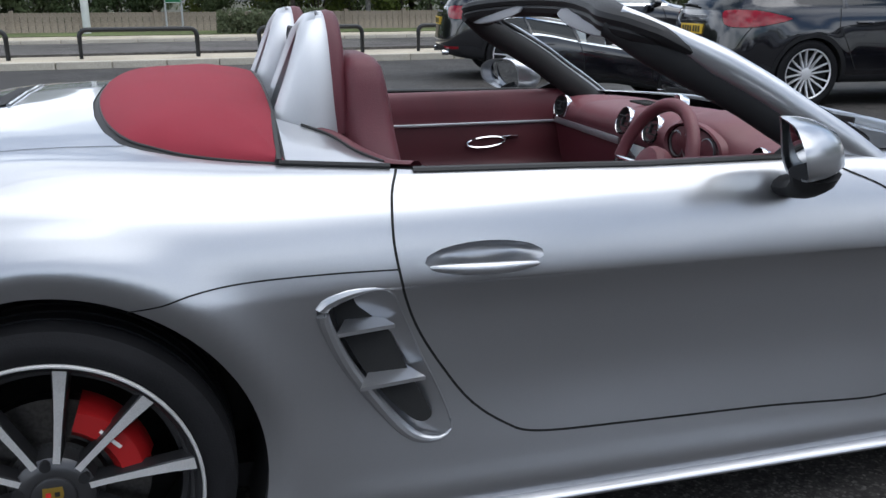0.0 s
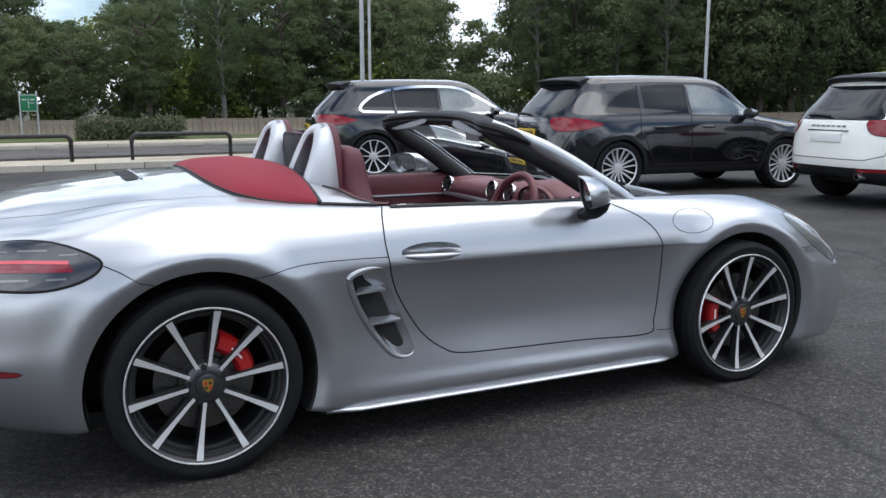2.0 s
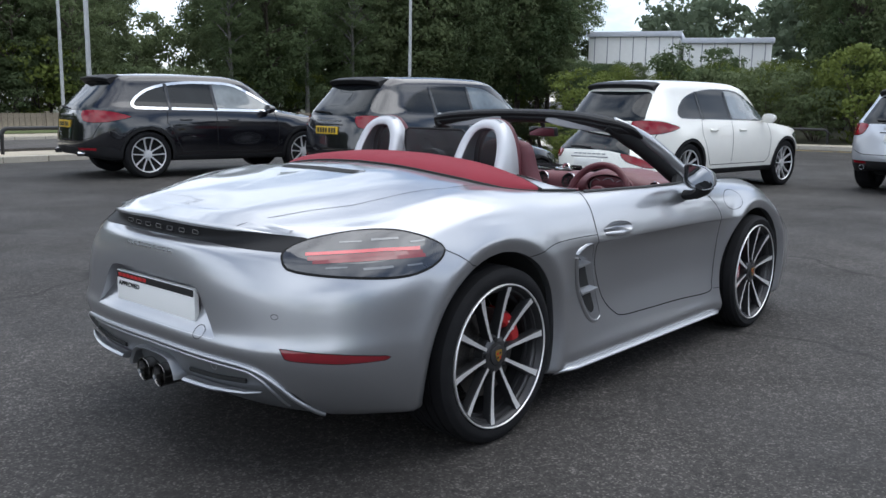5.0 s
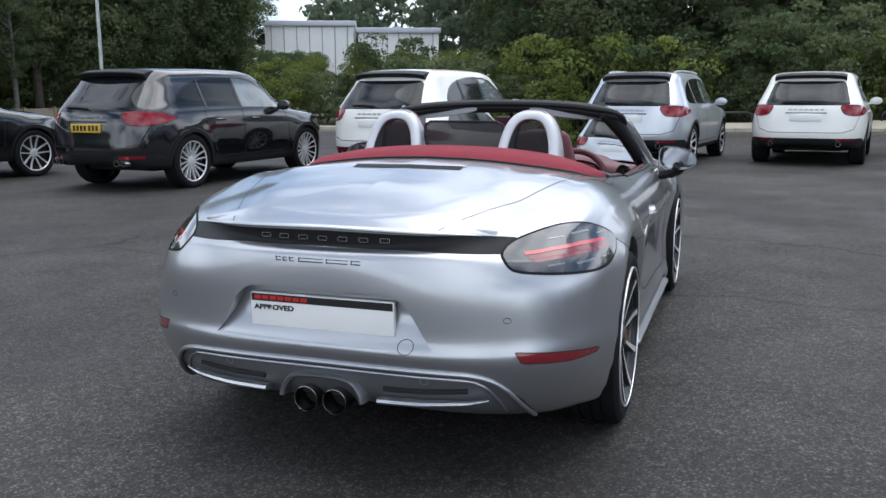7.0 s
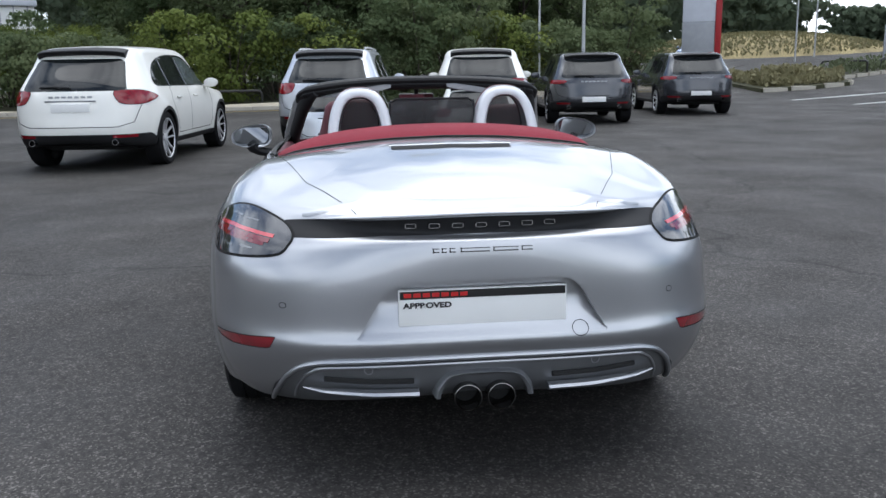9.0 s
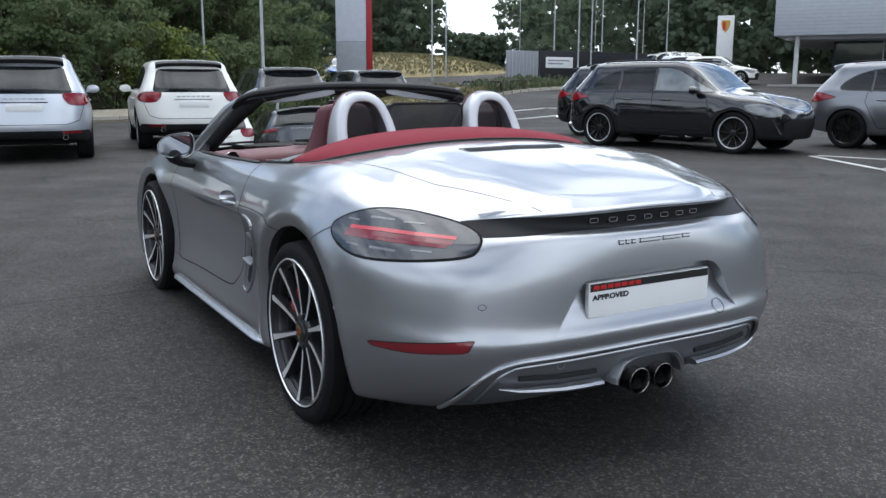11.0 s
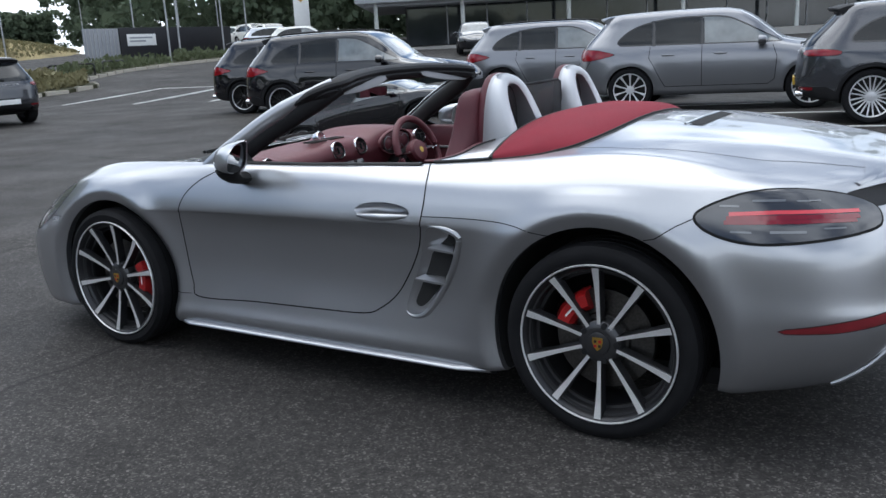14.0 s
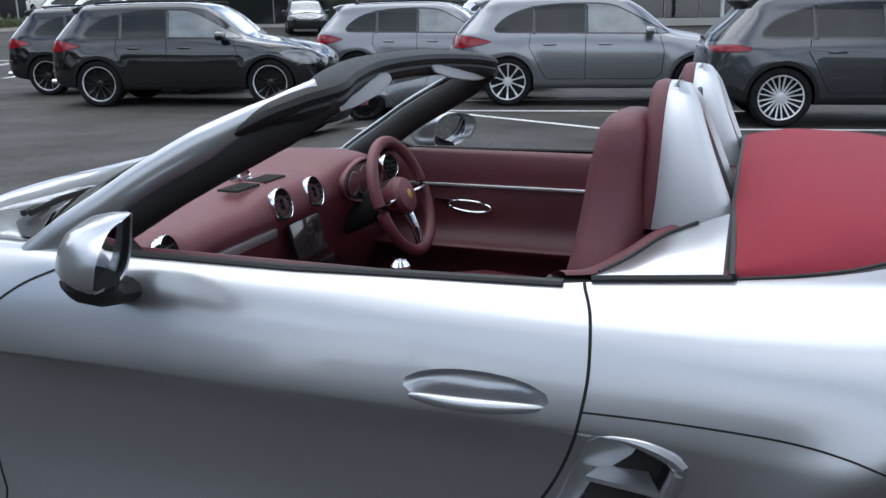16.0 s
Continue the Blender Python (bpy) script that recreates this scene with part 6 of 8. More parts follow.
    mid = np.where(np.abs(s) > a, np.sign(s) * (a + np.clip(np.abs(s) - a, 0, 1) * np.where(s < 0, abs(c.tail + .68) - a, c.nose - .36 - a)), s)
    rows.append(np.stack([top[:, 0] * .4 + mid * .6, top[:, 1] * .4, top[:, 2] + (crown - top[:, 2]) * .8], -1))
    rows.append(np.stack([mid, 0 * s, crown], -1))
    g2 = flow(np.array(rows), 11 * 5 + 1).transpose(1, 0, 2)
    for ax in (-a, a):
        r = np.hypot(g2[..., 0] - ax, g2[..., 2] - c.r)
        side = (g2[..., 1] > .6) & (g2[..., 2] < 1.0)
        g2[..., 1] += np.where(side, .018 * np.exp(-((r - c.r - .07) / .10) ** 2), 0)
    return g2


def simple_wheel(c, sgn, radius, rim_r, spokes, parent, face, twin=True, ring=None):
    bm = bmesh.new()
    w = .135
    add_lathe(bm, [(-w, rim_r), (-w, radius - .05), (-w * .8, radius), (w * .8, radius), (w, radius - .03), (w * 1.02, rim_r + .03), (w * .9, rim_r), (w * .8, rim_r - .01)], c, "y", 40, sgn)
    tyre = part("wheel", bm, RUBBER, parent, "alloy wheel with black tyre")
    bm = bmesh.new()
    add_lathe(bm, [(w * .84, rim_r - .014), (w * .92, rim_r - .004), (w * .92, rim_r + .004), (w * .80, rim_r + .006)], c, "y", 40, sgn)
    part("rim_edge", bm, ring or face, tyre)
    bm = bmesh.new()
    rings = add_lathe(bm, [(w * .3, rim_r), (w * .1, rim_r * .9), (w * .1, .02)], c, "y", 24, sgn)
    part("wheel_inside", bm, DARK, tyre)
    for k in range(spokes):
        for off in ((-.42 / spokes, .42 / spokes) if twin else (0,)):
            a = 2 * math.pi * k / spokes + .3
            bm = bmesh.new()
            rows = []
            for r, u, hw, d in ((.04, off * .25, .012, w * .62), (rim_r * .55, off * .55, .009, w * .66), (rim_r - .005, off * .9, (.012 if spokes < 8 else .008) if twin else .020, w * .86)):
                rows.append([bm.verts.new((c[0] + r * math.cos(a) - (u + q) * math.sin(a), c[1] + sgn * dd, c[2] + r * math.sin(a) + (u + q) * math.cos(a))) for q, dd in ((-hw, d - .03), (-hw, d), (hw, d), (hw, d - .03))])
            for p, q in zip(rows, rows[1:]):
                for j in range(3):
                    bm.faces.new((p[j], p[j + 1], q[j + 1], q[j]))
            part("spoke", bm, face, tyre, smooth=False)
    bm = bmesh.new()
    add_lathe(bm, [(w * .5, .075), (w * .66, .06), (w * .70, .03), (w * .70, .001)], c, "y", 16, sgn)
    part("hub", bm, face, tyre)
    return tyre


def suv(c, name, label, low_black=True, plate=WHITE, lamps="wide", chrome=False, spokes=10, twin=False, face=None, paint=None, rails=False, quad=False, plate_low=False, ring=None):
    face, paint = face or ALLOY, paint or BLACK_PAINT
    car = thing(name, label, "car")
    g = suv_grid(c)
    sk = Skin([g, g[::-1] * np.array([1, -1, 1])])
    a, gz = c.a, c.h / 1.70
    lip = []
    for ax in (-a, a):
        lip += sk.cut(lambda x, y, z, ax=ax: np.hypot(x - ax, z - c.r) - (c.r + .055), "hole", where=lambda x, y, z: (np.abs(y) > .5) & (z < 1.0))
    dlo = smooth_poly([(-1.67, 1.16 * gz), (-1.61, 1.26 * gz), (-1.47, 1.37 * gz), (-1.22, 1.47 * gz), (-.85, 1.535 * gz), (-.4, 1.555 * gz), (.10, 1.53 * gz), (.42, 1.40 * gz), (.72, 1.24 * gz), (.95, 1.125 * gz), (.90, 1.095 * gz), (0, 1.105 * gz), (-1.0, 1.12 * gz), (-1.58, 1.13 * gz)], 70)
    dlo_f = poly_sdf(dlo)
    side = lambda x, y, z: np.abs(y) > .48
    dlo_edge = sk.cut(lambda x, y, z: dlo_f(x, z), "glass_side", where=side)
    sk.cut(lambda x, y, z: -(x + .26), "glass_front", among=("glass_side",), where=side)
    rear_f = poly_sdf([(-.70, 1.10 * gz), (-.60, 1.46 * gz), (-.54, 1.50 * gz), (.54, 1.50 * gz), (.60, 1.46 * gz), (.70, 1.10 * gz), (.62, 1.075 * gz), (-.62, 1.075 * gz)])
    sk.cut(lambda x, y, z: rear_f(y, z), "glass_rear", where=lambda x, y, z: (x < -a - .1) & (z > 1.0 * gz))
    ws = poly_sdf([(.33, -.58), (.33, .58), (.60, .66), (.98, .72), (1.06, .5), (1.10, 0), (1.06, -.5), (.98, -.72), (.60, -.66)])
    sk.cut(lambda x, y, z: ws(x, y), "windscreen", where=lambda x, y, z: (z > 1.02 * gz) & (np.abs(y) < .80))
    ang2 = lambda x, y: np.degrees(np.arctan2(-(x + a), np.abs(y)))
    if lamps == "wide":
        lp = [(15.5, .99), (24, 1.022), (34, 1.052), (45, 1.062), (54, 1.06), (58, 1.045), (57.5, .99), (54.5, .935), (47, .917), (36, .925), (25, .955)]
    else:
        lp = [(22, 1.0), (27, 1.025), (36, 1.04), (52, 1.03), (54, .985), (46, .955), (34, .955), (24, .965)]
    lf = poly_sdf(smooth_poly([(p / 60, (.995 + (q - .995) * (1.3 if lamps == 'wide' else 1.0)) * gz) for p, q in lp], 40))
    lamp_edges = sk.cut(lambda x, y, z: lf(ang2(x, y) / 60, z), "lamp", where=lambda x, y, z: x < -a - .02)
    low_f = poly_sdf([(-9, -1), (9, -1), (9, .35), (a + .1, .36), (-a - .3, .36), (-a - .55, .50), (-9, .52)])
    sk.cut(lambda x, y, z: low_f(x, z), "low")
    hf = poly_sdf(smooth_poly([(c.nose - .75, .86 * gz), (c.nose - .45, .90 * gz), (c.nose - .20, .80 * gz), (c.nose - .16, .70 * gz), (c.nose - .35, .67 * gz), (c.nose - .60, .76 * gz)], 30))
    sk.cut(lambda x, y, z: hf(x, z), "head", where=lambda x, y, z: (x > a - .2) & (np.abs(y) > .45))
    gf = poly_sdf([(-.62, .36), (-.66, .56), (-.50, .64), (.50, .64), (.66, .56), (.62, .36)])
    sk.cut(lambda x, y, z: gf(y, z), "grille", where=lambda x, y, z: x > c.nose - .6)
    body = sk.panel("body_shell", "body", paint, car)
    sk.panel("lower_cladding", "low", BLACK_PLASTIC if low_black else paint, car)
    for tg, nm in (("glass_side", "rear_side_glass"), ("glass_front", "front_side_glass")):
        for keep in ((lambda q: q[1] > 0), (lambda q: q[1] < 0)):
            sk.panel(nm, tg, CAR_GLASS if tg == "glass_side" else CAR_GLASS_LIGHT, car, where=keep)
    sk.panel("rear_window", "glass_rear", CAR_GLASS, car)
    sk.panel("windscreen", "windscreen", CAR_GLASS_LIGHT, car)
    sk.panel("grille", "grille", BLACK_PLASTIC, car)
    for keep in ((lambda q: q[1] > 0), (lambda q: q[1] < 0)):
        sk.panel("tail_lamp", "lamp", LAMP_RED, car, where=keep, lift=.006)
        sk.panel("headlamp", "head", LENS_GREY, car, where=keep)
    for ch in lamp_edges:
        ribbon("lamp_rim", ch, .014, GAP, car, lift=.004)
    for ch in dlo_edge:
        ribbon("window_trim", ch, .045 if chrome else .022, CHROME if chrome else BLACK_GLOSS, car, lift=.003)
    for ch in lip:
        skirt("arch_lip", ch, lambda p, q: np.array([p[0], p[1] * .82, p[2] + .01]), DARK, car)
        ribbon("arch_trim", ch, .05, BLACK_PLASTIC if low_black else paint, car, lift=.004)
    pr = Probe(sk, ("body", "glass_side", "glass_front", "glass_rear", "low", "lamp", "head", "grille", "windscreen"))
    for sgn in (1, -1):
        for xa, xb in ((-.26, -.26), (-1.06, -1.06)):
            bm = bmesh.new()
            pts = [pr.side(xa + .05 * (1.5 - z), z, sgn) for z in np.linspace(1.10 * gz, 1.52 * gz, 12)]
            add_tube(bm, [h[0] for h in pts if h], .030, 6, flat=(1.2, .3))
            part("door_pillar", bm, BLACK_GLOSS, car)
        for poly in ([(.86, 1.05 * gz), (.93, .85), (.90, .50), (.80, .42)], [(-.25, 1.09 * gz), (-.25, .70), (-.25, .42)], [(-1.10, 1.10 * gz), (-1.12, .90), (-1.03, .75), (-.93, .55), (-.85, .42)], [(.80, .42), (-.85, .42)]):
            ch = chain_of([pr.side(x, z, sgn) for x, z in dense(poly, .05)])
            if len(ch[0]) > 2:
                ribbon("shut_line", ch, .010, GAP, car, lift=.002)
        for x in (.05, -.80):
            h = pr.side(x, .945 * gz, sgn)
            bm = bmesh.new()
            add_tube(bm, [h[0] + np.array([d, sgn * (.004 + .018 * (1 - (d / .1) ** 2)), .0]) for d in np.linspace(-.1, .1, 9)], .015, 8)
            part("door_handle", bm, paint, car)
        h = pr.side(.70, 1.08 * gz, sgn)
        bm = bmesh.new()
        rows = []
        for dx, k in ((-.06, .9), (-.055, 1.0), (.0, 1.0), (.06, .75), (.085, .2)):
            rows.append([bm.verts.new((.70 + dx, sgn * (abs(h[0][1]) + .145 + .115 * k * math.cos(t)), 1.13 * gz + .075 * k * math.sin(t))) for t in np.linspace(0, 2 * math.pi, 16, endpoint=False)])
        for p, q in zip(rows, rows[1:]):
            for j in range(16):
                bm.faces.new((p[j], p[(j + 1) % 16], q[(j + 1) % 16], q[j]))
        bm.faces.new(rows[0]); bm.faces.new(rows[-1])
        add_box(bm, (.68, min(sgn * (abs(h[0][1]) - .03), sgn * (abs(h[0][1]) + .08)), 1.06 * gz), (.74, max(sgn * (abs(h[0][1]) - .03), sgn * (abs(h[0][1]) + .08)), 1.10 * gz), .01)
        part("door_mirror", bm, paint, car)
        bm = bmesh.new()
        add_box(bm, (-.7, sgn * .84 - .05, .30), (.85, sgn * .84 + .05, .38), .02)
        part("side_sill", bm, BLACK_PLASTIC if low_black else paint, car)
        for ax in (-a, a):
            simple_wheel((ax, sgn * (c.w - .135), c.r), sgn, c.r, c.r * .745, spokes, car, face, twin, ring)
        if rails:
            bm = bmesh.new()
            add_tube(bm, [(x, sgn * .60, 1.66 * gz + .035 * math.sin(math.pi * (x + 1.55) / 1.9) ** .4 + (.0)) for x in np.linspace(-1.54, .34, 20)], .018, 8)
            part("roof_rail", bm, BLACK_PLASTIC if rails == "dark" else ALLOY, car)
        ys = ((.50, .62) if quad else (.56,))
        for yy in ys:
            bm = bmesh.new()
            add_lathe(bm, [(0, .042), (.10, .042), (.10, .036), (.02, .034)], (c.tail + .12, sgn * yy, .40), "x", 16, -1)
            part("exhaust_tip", bm, CHROME, car)
        h = pr.cast((-9, sgn * .70, .60), (1, 0, 0))
        hits = [pr.cast((-9, sgn * y, .475), (1, 0, 0)) for y in np.linspace(.52, .80, 12)]
        ch = chain_of(hits)
        if len(ch[0]) > 2:
            ribbon("rear_reflector", ch, .04, LAMP_RED, car, lift=.003)
    for ax in (-a, a):
        bm = bmesh.new()
        add_box(bm, (ax - .42, -.62, .25), (ax + .42, .62, .80), .05)
        part("wheel_house", bm, DARK, car)
    bm = bmesh.new()
    add_box(bm, (c.tail + .70, -.70, .26), (c.nose - .35, .70, .34), .02)
    part("underbody", bm, DARK, car)
    # roof spoiler
    bm = bmesh.new()
    rows = []
    for y in np.linspace(-.60, .60, 25):
        h = pr.top(c.tail + .74, y)
        z, x = h[0][2], c.tail + .74
        k = 1 - .35 * abs(y / .6) ** 4
        rows.append([bm.verts.new(p) for p in ((x + .08, y, z + .004), (x - .16 * k, y, z - .012), (x - .33 * k, y, z - .048), (x - .335 * k, y, z - .062), (x - .31 * k, y, z - .090), (x - .16, y, z - .13))])
    for p, q in zip(rows, rows[1:]):
        for j in range(5):
            bm.faces.new((p[j], p[j + 1], q[j + 1], q[j]))
    bm.faces.new(rows[0])
    bm.faces.new(rows[-1])
    part("roof_spoiler", bm, BLACK_PLASTIC if low_black else paint, car)
    # number plate with its writing as plain bars, wiper, badge bars
    zp = .56 if plate_low else .86 * gz
    h = pr.back(0, zp)
    px = h[0][0] - .012
    bm = bmesh.new()
    add_box(bm, (px - .006, -.26, zp - .056), (px + .05, .26, zp + .056), .003)
    pl = part("number_plate", bm, plate, car, "number plate with plain bars")
    if plate is YELLOW_PLATE:
        for k in range(7):
            bm = bmesh.new()
            y0 = .22 - k * .064 - (.02 if k > 3 else 0)
            add_box(bm, (px - .0075, y0 - .045, zp - .036), (px - .005, y0, zp + .036))
            part("plate_bar", bm, BLACK_PRINT, pl, smooth=False)
    hb = pr.back(0, zp + .115)
    bm = bmesh.new()
    add_box(bm, (hb[0][0] - .010, -.34, zp + .075), (hb[0][0] + .02, .34, zp + .095), .004)
    part("tailgate_strip", bm, BLACK_GLOSS if paint is not WHITE_PAINT else DARK_SILVER, car)
    for k in range(7):
        hb = pr.back(.26 - k * .087, 1.00 * gz)
        bm = bmesh.new()
        add_box(bm, (hb[0][0] - .006, .26 - k * .087 - .03, 1.00 * gz - .013), (hb[0][0] + .01, .26 - k * .087 + .03, 1.00 * gz + .013))
        part("badge_bar", bm, SILVER_TRIM, car, smooth=False)
    bm = bmesh.new()
    w0, w1 = pr.back(0, 1.12 * gz), pr.back(.42, 1.13 * gz)
    add_tube(bm, [w0[0] + np.array([-.03, 0, 0]), (w0[0] + w1[0]) / 2 + np.array([-.035, 0, .01]), w1[0] + np.array([-.02, 0, 0])], .013, 6)
    part("rear_wiper", bm, BLACK_PLASTIC, car)
    hits = [pr.back(y, z) for y, z in dense([(-.86, .90), (-.78, .66), (-.60, .60), (.60, .60), (.78, .66), (.86, .90)], .06)]
    ch = chain_of(hits)
    if len(ch[0]) > 2:
        ribbon("shut_line", ch, .010, GAP, car, lift=.002)
    return car


BIG = Shape(1.4475, -2.47, 2.38, 1.94, 1.70, .378)
SMALL = Shape(1.4035, -2.36, 2.32, 1.92, 1.62, .362)


def park(car, rear_axle, heading, c, paint=None, label="", face=None):
    """Sets a car by the middle of its rear axle and its heading; paint and wheels may differ from the model."""
    h = radians(heading)
    m = pose(rear_axle[0] + c.a * math.cos(h), rear_axle[1] + c.a * math.sin(h), 0, 0, 0, heading)
    car.matrix_basis = m
    return car


def repaint(car, paint, face=None, label=""):
    for o in car.children_recursive:
        kind = o.name.split(".")[0]
        if kind in ("body_shell", "door_handle", "door_mirror"):
            o.material_slots[0].link = "OBJECT"
            o.material_slots[0].material = paint
        if face and kind in ("spoke", "hub", "rim_edge"):
            o.material_slots[0].link = "OBJECT"
            o.material_slots[0].material = face
    if label:
        car["label"] = label
    return car


GROUP = "cars parked in the bays"
row_a = suv(BIG, "parked_suv", "black parked SUV with yellow number plate and silver alloys", plate=YELLOW_PLATE, quad=True, spokes=8, twin=True)
park(row_a, (5.873, 7.04), -5, BIG)
b1 = suv(BIG, "parked_suv", "black parked SUV with chrome window surround", plate=YELLOW_PLATE, chrome=True, spokes=5, twin=True)
park(b1, (3.8, 11.0), -9, BIG)
w1 = suv(BIG, "parked_suv", "white parked SUV with black lower bumper and five-spoke wheels", spokes=5, twin=True, paint=WHITE_PAINT)
park(w1, (8.42, 3.92), -7, BIG)
w3 = repaint(copy_thing(w1, pose(0, 0, 0)), WHITE_PAINT, None, "white parked SUV with tinted rear window")
park(w3, (13.1, -2.35), -8, BIG)
s1 = suv(BIG, "parked_suv", "pale silver parked SUV with roof rails", paint=SILVER_CAR, rails="light", plate=WHITE)
park(s1, (11.8, .6), -8, BIG)
BLACK_RIM = mat("black_alloy", (0.012, 0.012, 0.013), rough=0.25, metal=0.3, coat=0.5)
b0 = suv(BIG, "parked_suv", "black parked SUV with black wheels and roof rails", rails="dark", face=BLACK_RIM, spokes=5, twin=True, paint=BLACK_PAINT, ring=ALLOY)
park(b0, (9.8, -10.6), 195, BIG)
g1 = suv(BIG, "parked_suv", "grey parked SUV with black wheels", low_black=False, rails="dark", face=BLACK_RIM, spokes=5, twin=True, paint=GREY_PAINT)
park(g1, (6.8, -14.4), 190, BIG)
g2 = suv(BIG, "parked_suv", "grey parked SUV with ten-spoke silver wheels", low_black=False, paint=GREY_PAINT)
park(g2, (3.15, -12.2), 190, BIG)
m1 = suv(SMALL, "parked_crossover", "dark grey parked crossover with white plate", paint=DARK_GREY_PAINT, lamps="slim", plate_low=True)
park(m1, (15.3, -5.2), -7, SMALL)
m2 = repaint(copy_thing(m1, pose(0, 0, 0)), DARK_GREY_PAINT, None, "dark grey parked crossover at the end of the row")
park(m2, (17.9, -8.75), -7, SMALL)
mr = suv(SMALL, "parked_crossover", "dark grey parked crossover with many-spoked silver wheels and yellow plate", paint=DARK_GREY_PAINT, lamps="slim", plate_low=True, plate=YELLOW_PLATE, spokes=10, twin=True)
park(mr, (-.85, -10.25), 190, SMALL)
b0b = repaint(copy_thing(b0, pose(0, 0, 0)), BLACK_PAINT, None, "black parked SUV behind another")
park(b0b, (12.6, -12.4), 195, BIG)
for car in (row_a, b1, w1, w3, s1, b0, g1, g2, m1, m2, mr, b0b):
    car["group"] = GROUP

# ---------------------------------------------------------------- trees and shrubs
def leaf_material(name, dark, light, trans=0.25):
    m = bpy.data.materials.new(name)
    m.use_nodes = True
    t = m.node_tree
    b = t.nodes["Principled BSDF"]
    info, geo = t.nodes.new("ShaderNodeObjectInfo"), t.nodes.new("ShaderNodeNewGeometry")
    add = t.nodes.new("ShaderNodeMath")
    add.operation = "MULTIPLY_ADD"
    add.inputs[1].default_value = 0.65
    t.links.new(info.outputs["Random"], add.inputs[0])
    sc = t.nodes.new("ShaderNodeMath")
    sc.operation = "MULTIPLY"
    sc.inputs[1].default_value = 0.35
    t.links.new(geo.outputs["Random Per Island"], sc.inputs[0])
    t.links.new(sc.outputs[0], add.inputs[2])
    r = t.nodes.new("ShaderNodeValToRGB")
    r.color_ramp.elements[0].color, r.color_ramp.elements[1].color = (*dark, 1), (*light, 1)
    t.links.new(add.outputs[0], r.inputs["Fac"])
    t.links.new(r.outputs["Color"], b.inputs["Base Color"])
    b.inputs["Roughness"].default_value = 0.65
    b.inputs["Specular IOR Level"].default_value = 0.12
    tr = t.nodes.new("ShaderNodeBsdfTranslucent")
    t.links.new(r.outputs["Color"], tr.inputs["Color"])
    mix = t.nodes.new("ShaderNodeMixShader")
    mix.inputs["Fac"].default_value = trans
    out = t.nodes["Material Output"]
    t.links.new(b.outputs[0], mix.inputs[1])
    t.links.new(tr.outputs[0], mix.inputs[2])
    t.links.new(mix.outputs[0], out.inputs["Surface"])
    return m


LEAF = leaf_material("tree_leaves", (0.062, 0.094, 0.042), (0.145, 0.175, 0.085), 0.42)
LEAF_FRESH = leaf_material("fresh_leaves", (0.075, 0.105, 0.022), (0.17, 0.20, 0.05))
# leaves of the distant woods: distance haze put into the paler, greyer colour
LEAF_HAZY = leaf_material("hazy_far_leaves", (0.105, 0.14, 0.09), (0.16, 0.19, 0.125), 0.5)
LEAF_HEDGE = leaf_material("hedge_leaves", (0.06, 0.075, 0.04), (0.13, 0.15, 0.085))
LEAF_DRY = leaf_material("dry_plants", (0.11, 0.11, 0.055), (0.24, 0.215, 0.12), 0.1)
BARK = mat("bark", (0.055, 0.045, 0.035), rough=0.9, vary=0.35, vary_scale=3, bump=0.6, bump_scale=25)
BIRCH = mat("birch_bark", (0.10, 0.097, 0.088), rough=0.8, vary=0.4, vary_scale=5, bump=0.3, bump_scale=25)
rng = np.random.default_rng(7)


def leaf_cards(centres, sizes, drop=0.0, dirs=None):
    """Pointed leaf sprays (one folded quad each) at the centres, turned roughly outwards from their clump."""
    n = len(centres)
    nrm = rng.normal(size=(n, 3)) * (1.0 if dirs is None else .42)
    if dirs is not None:
        nrm += dirs
    nrm /= np.linalg.norm(nrm, axis=1, keepdims=True) + 1e-9
    d = np.cross(nrm, rng.normal(size=(n, 3)))
    d[:, 2] -= drop
    d /= np.linalg.norm(d, axis=1, keepdims=True) + 1e-9
    e = np.cross(nrm, d)
    s = sizes[:, None]
    p0, p1 = centres - d * s * .5, centres + e * s * .32 + nrm * s * .08
    p2, p3 = centres + d * s * .5, centres - e * s * .32 + nrm * s * .08
    v = np.stack([p0, p1, p2, p3], 1).reshape(-1, 3)
    f = np.arange(n * 4).reshape(-1, 4)
    return v, f


def fast_mesh(name, v, f, material):
    me = bpy.data.meshes.new(name)
    me.vertices.add(len(v))
    me.vertices.foreach_set("co", np.ascontiguousarray(v, np.float32).ravel())
    me.loops.add(f.size)
    me.loops.foreach_set("vertex_index", np.ascontiguousarray(f, np.int32).ravel())
    me.polygons.add(len(f))
    me.polygons.foreach_set("loop_start", np.arange(0, f.size, f.shape[1], dtype=np.int32))
    me.materials.append(material)
    me.update(calc_edges=True)
    return me


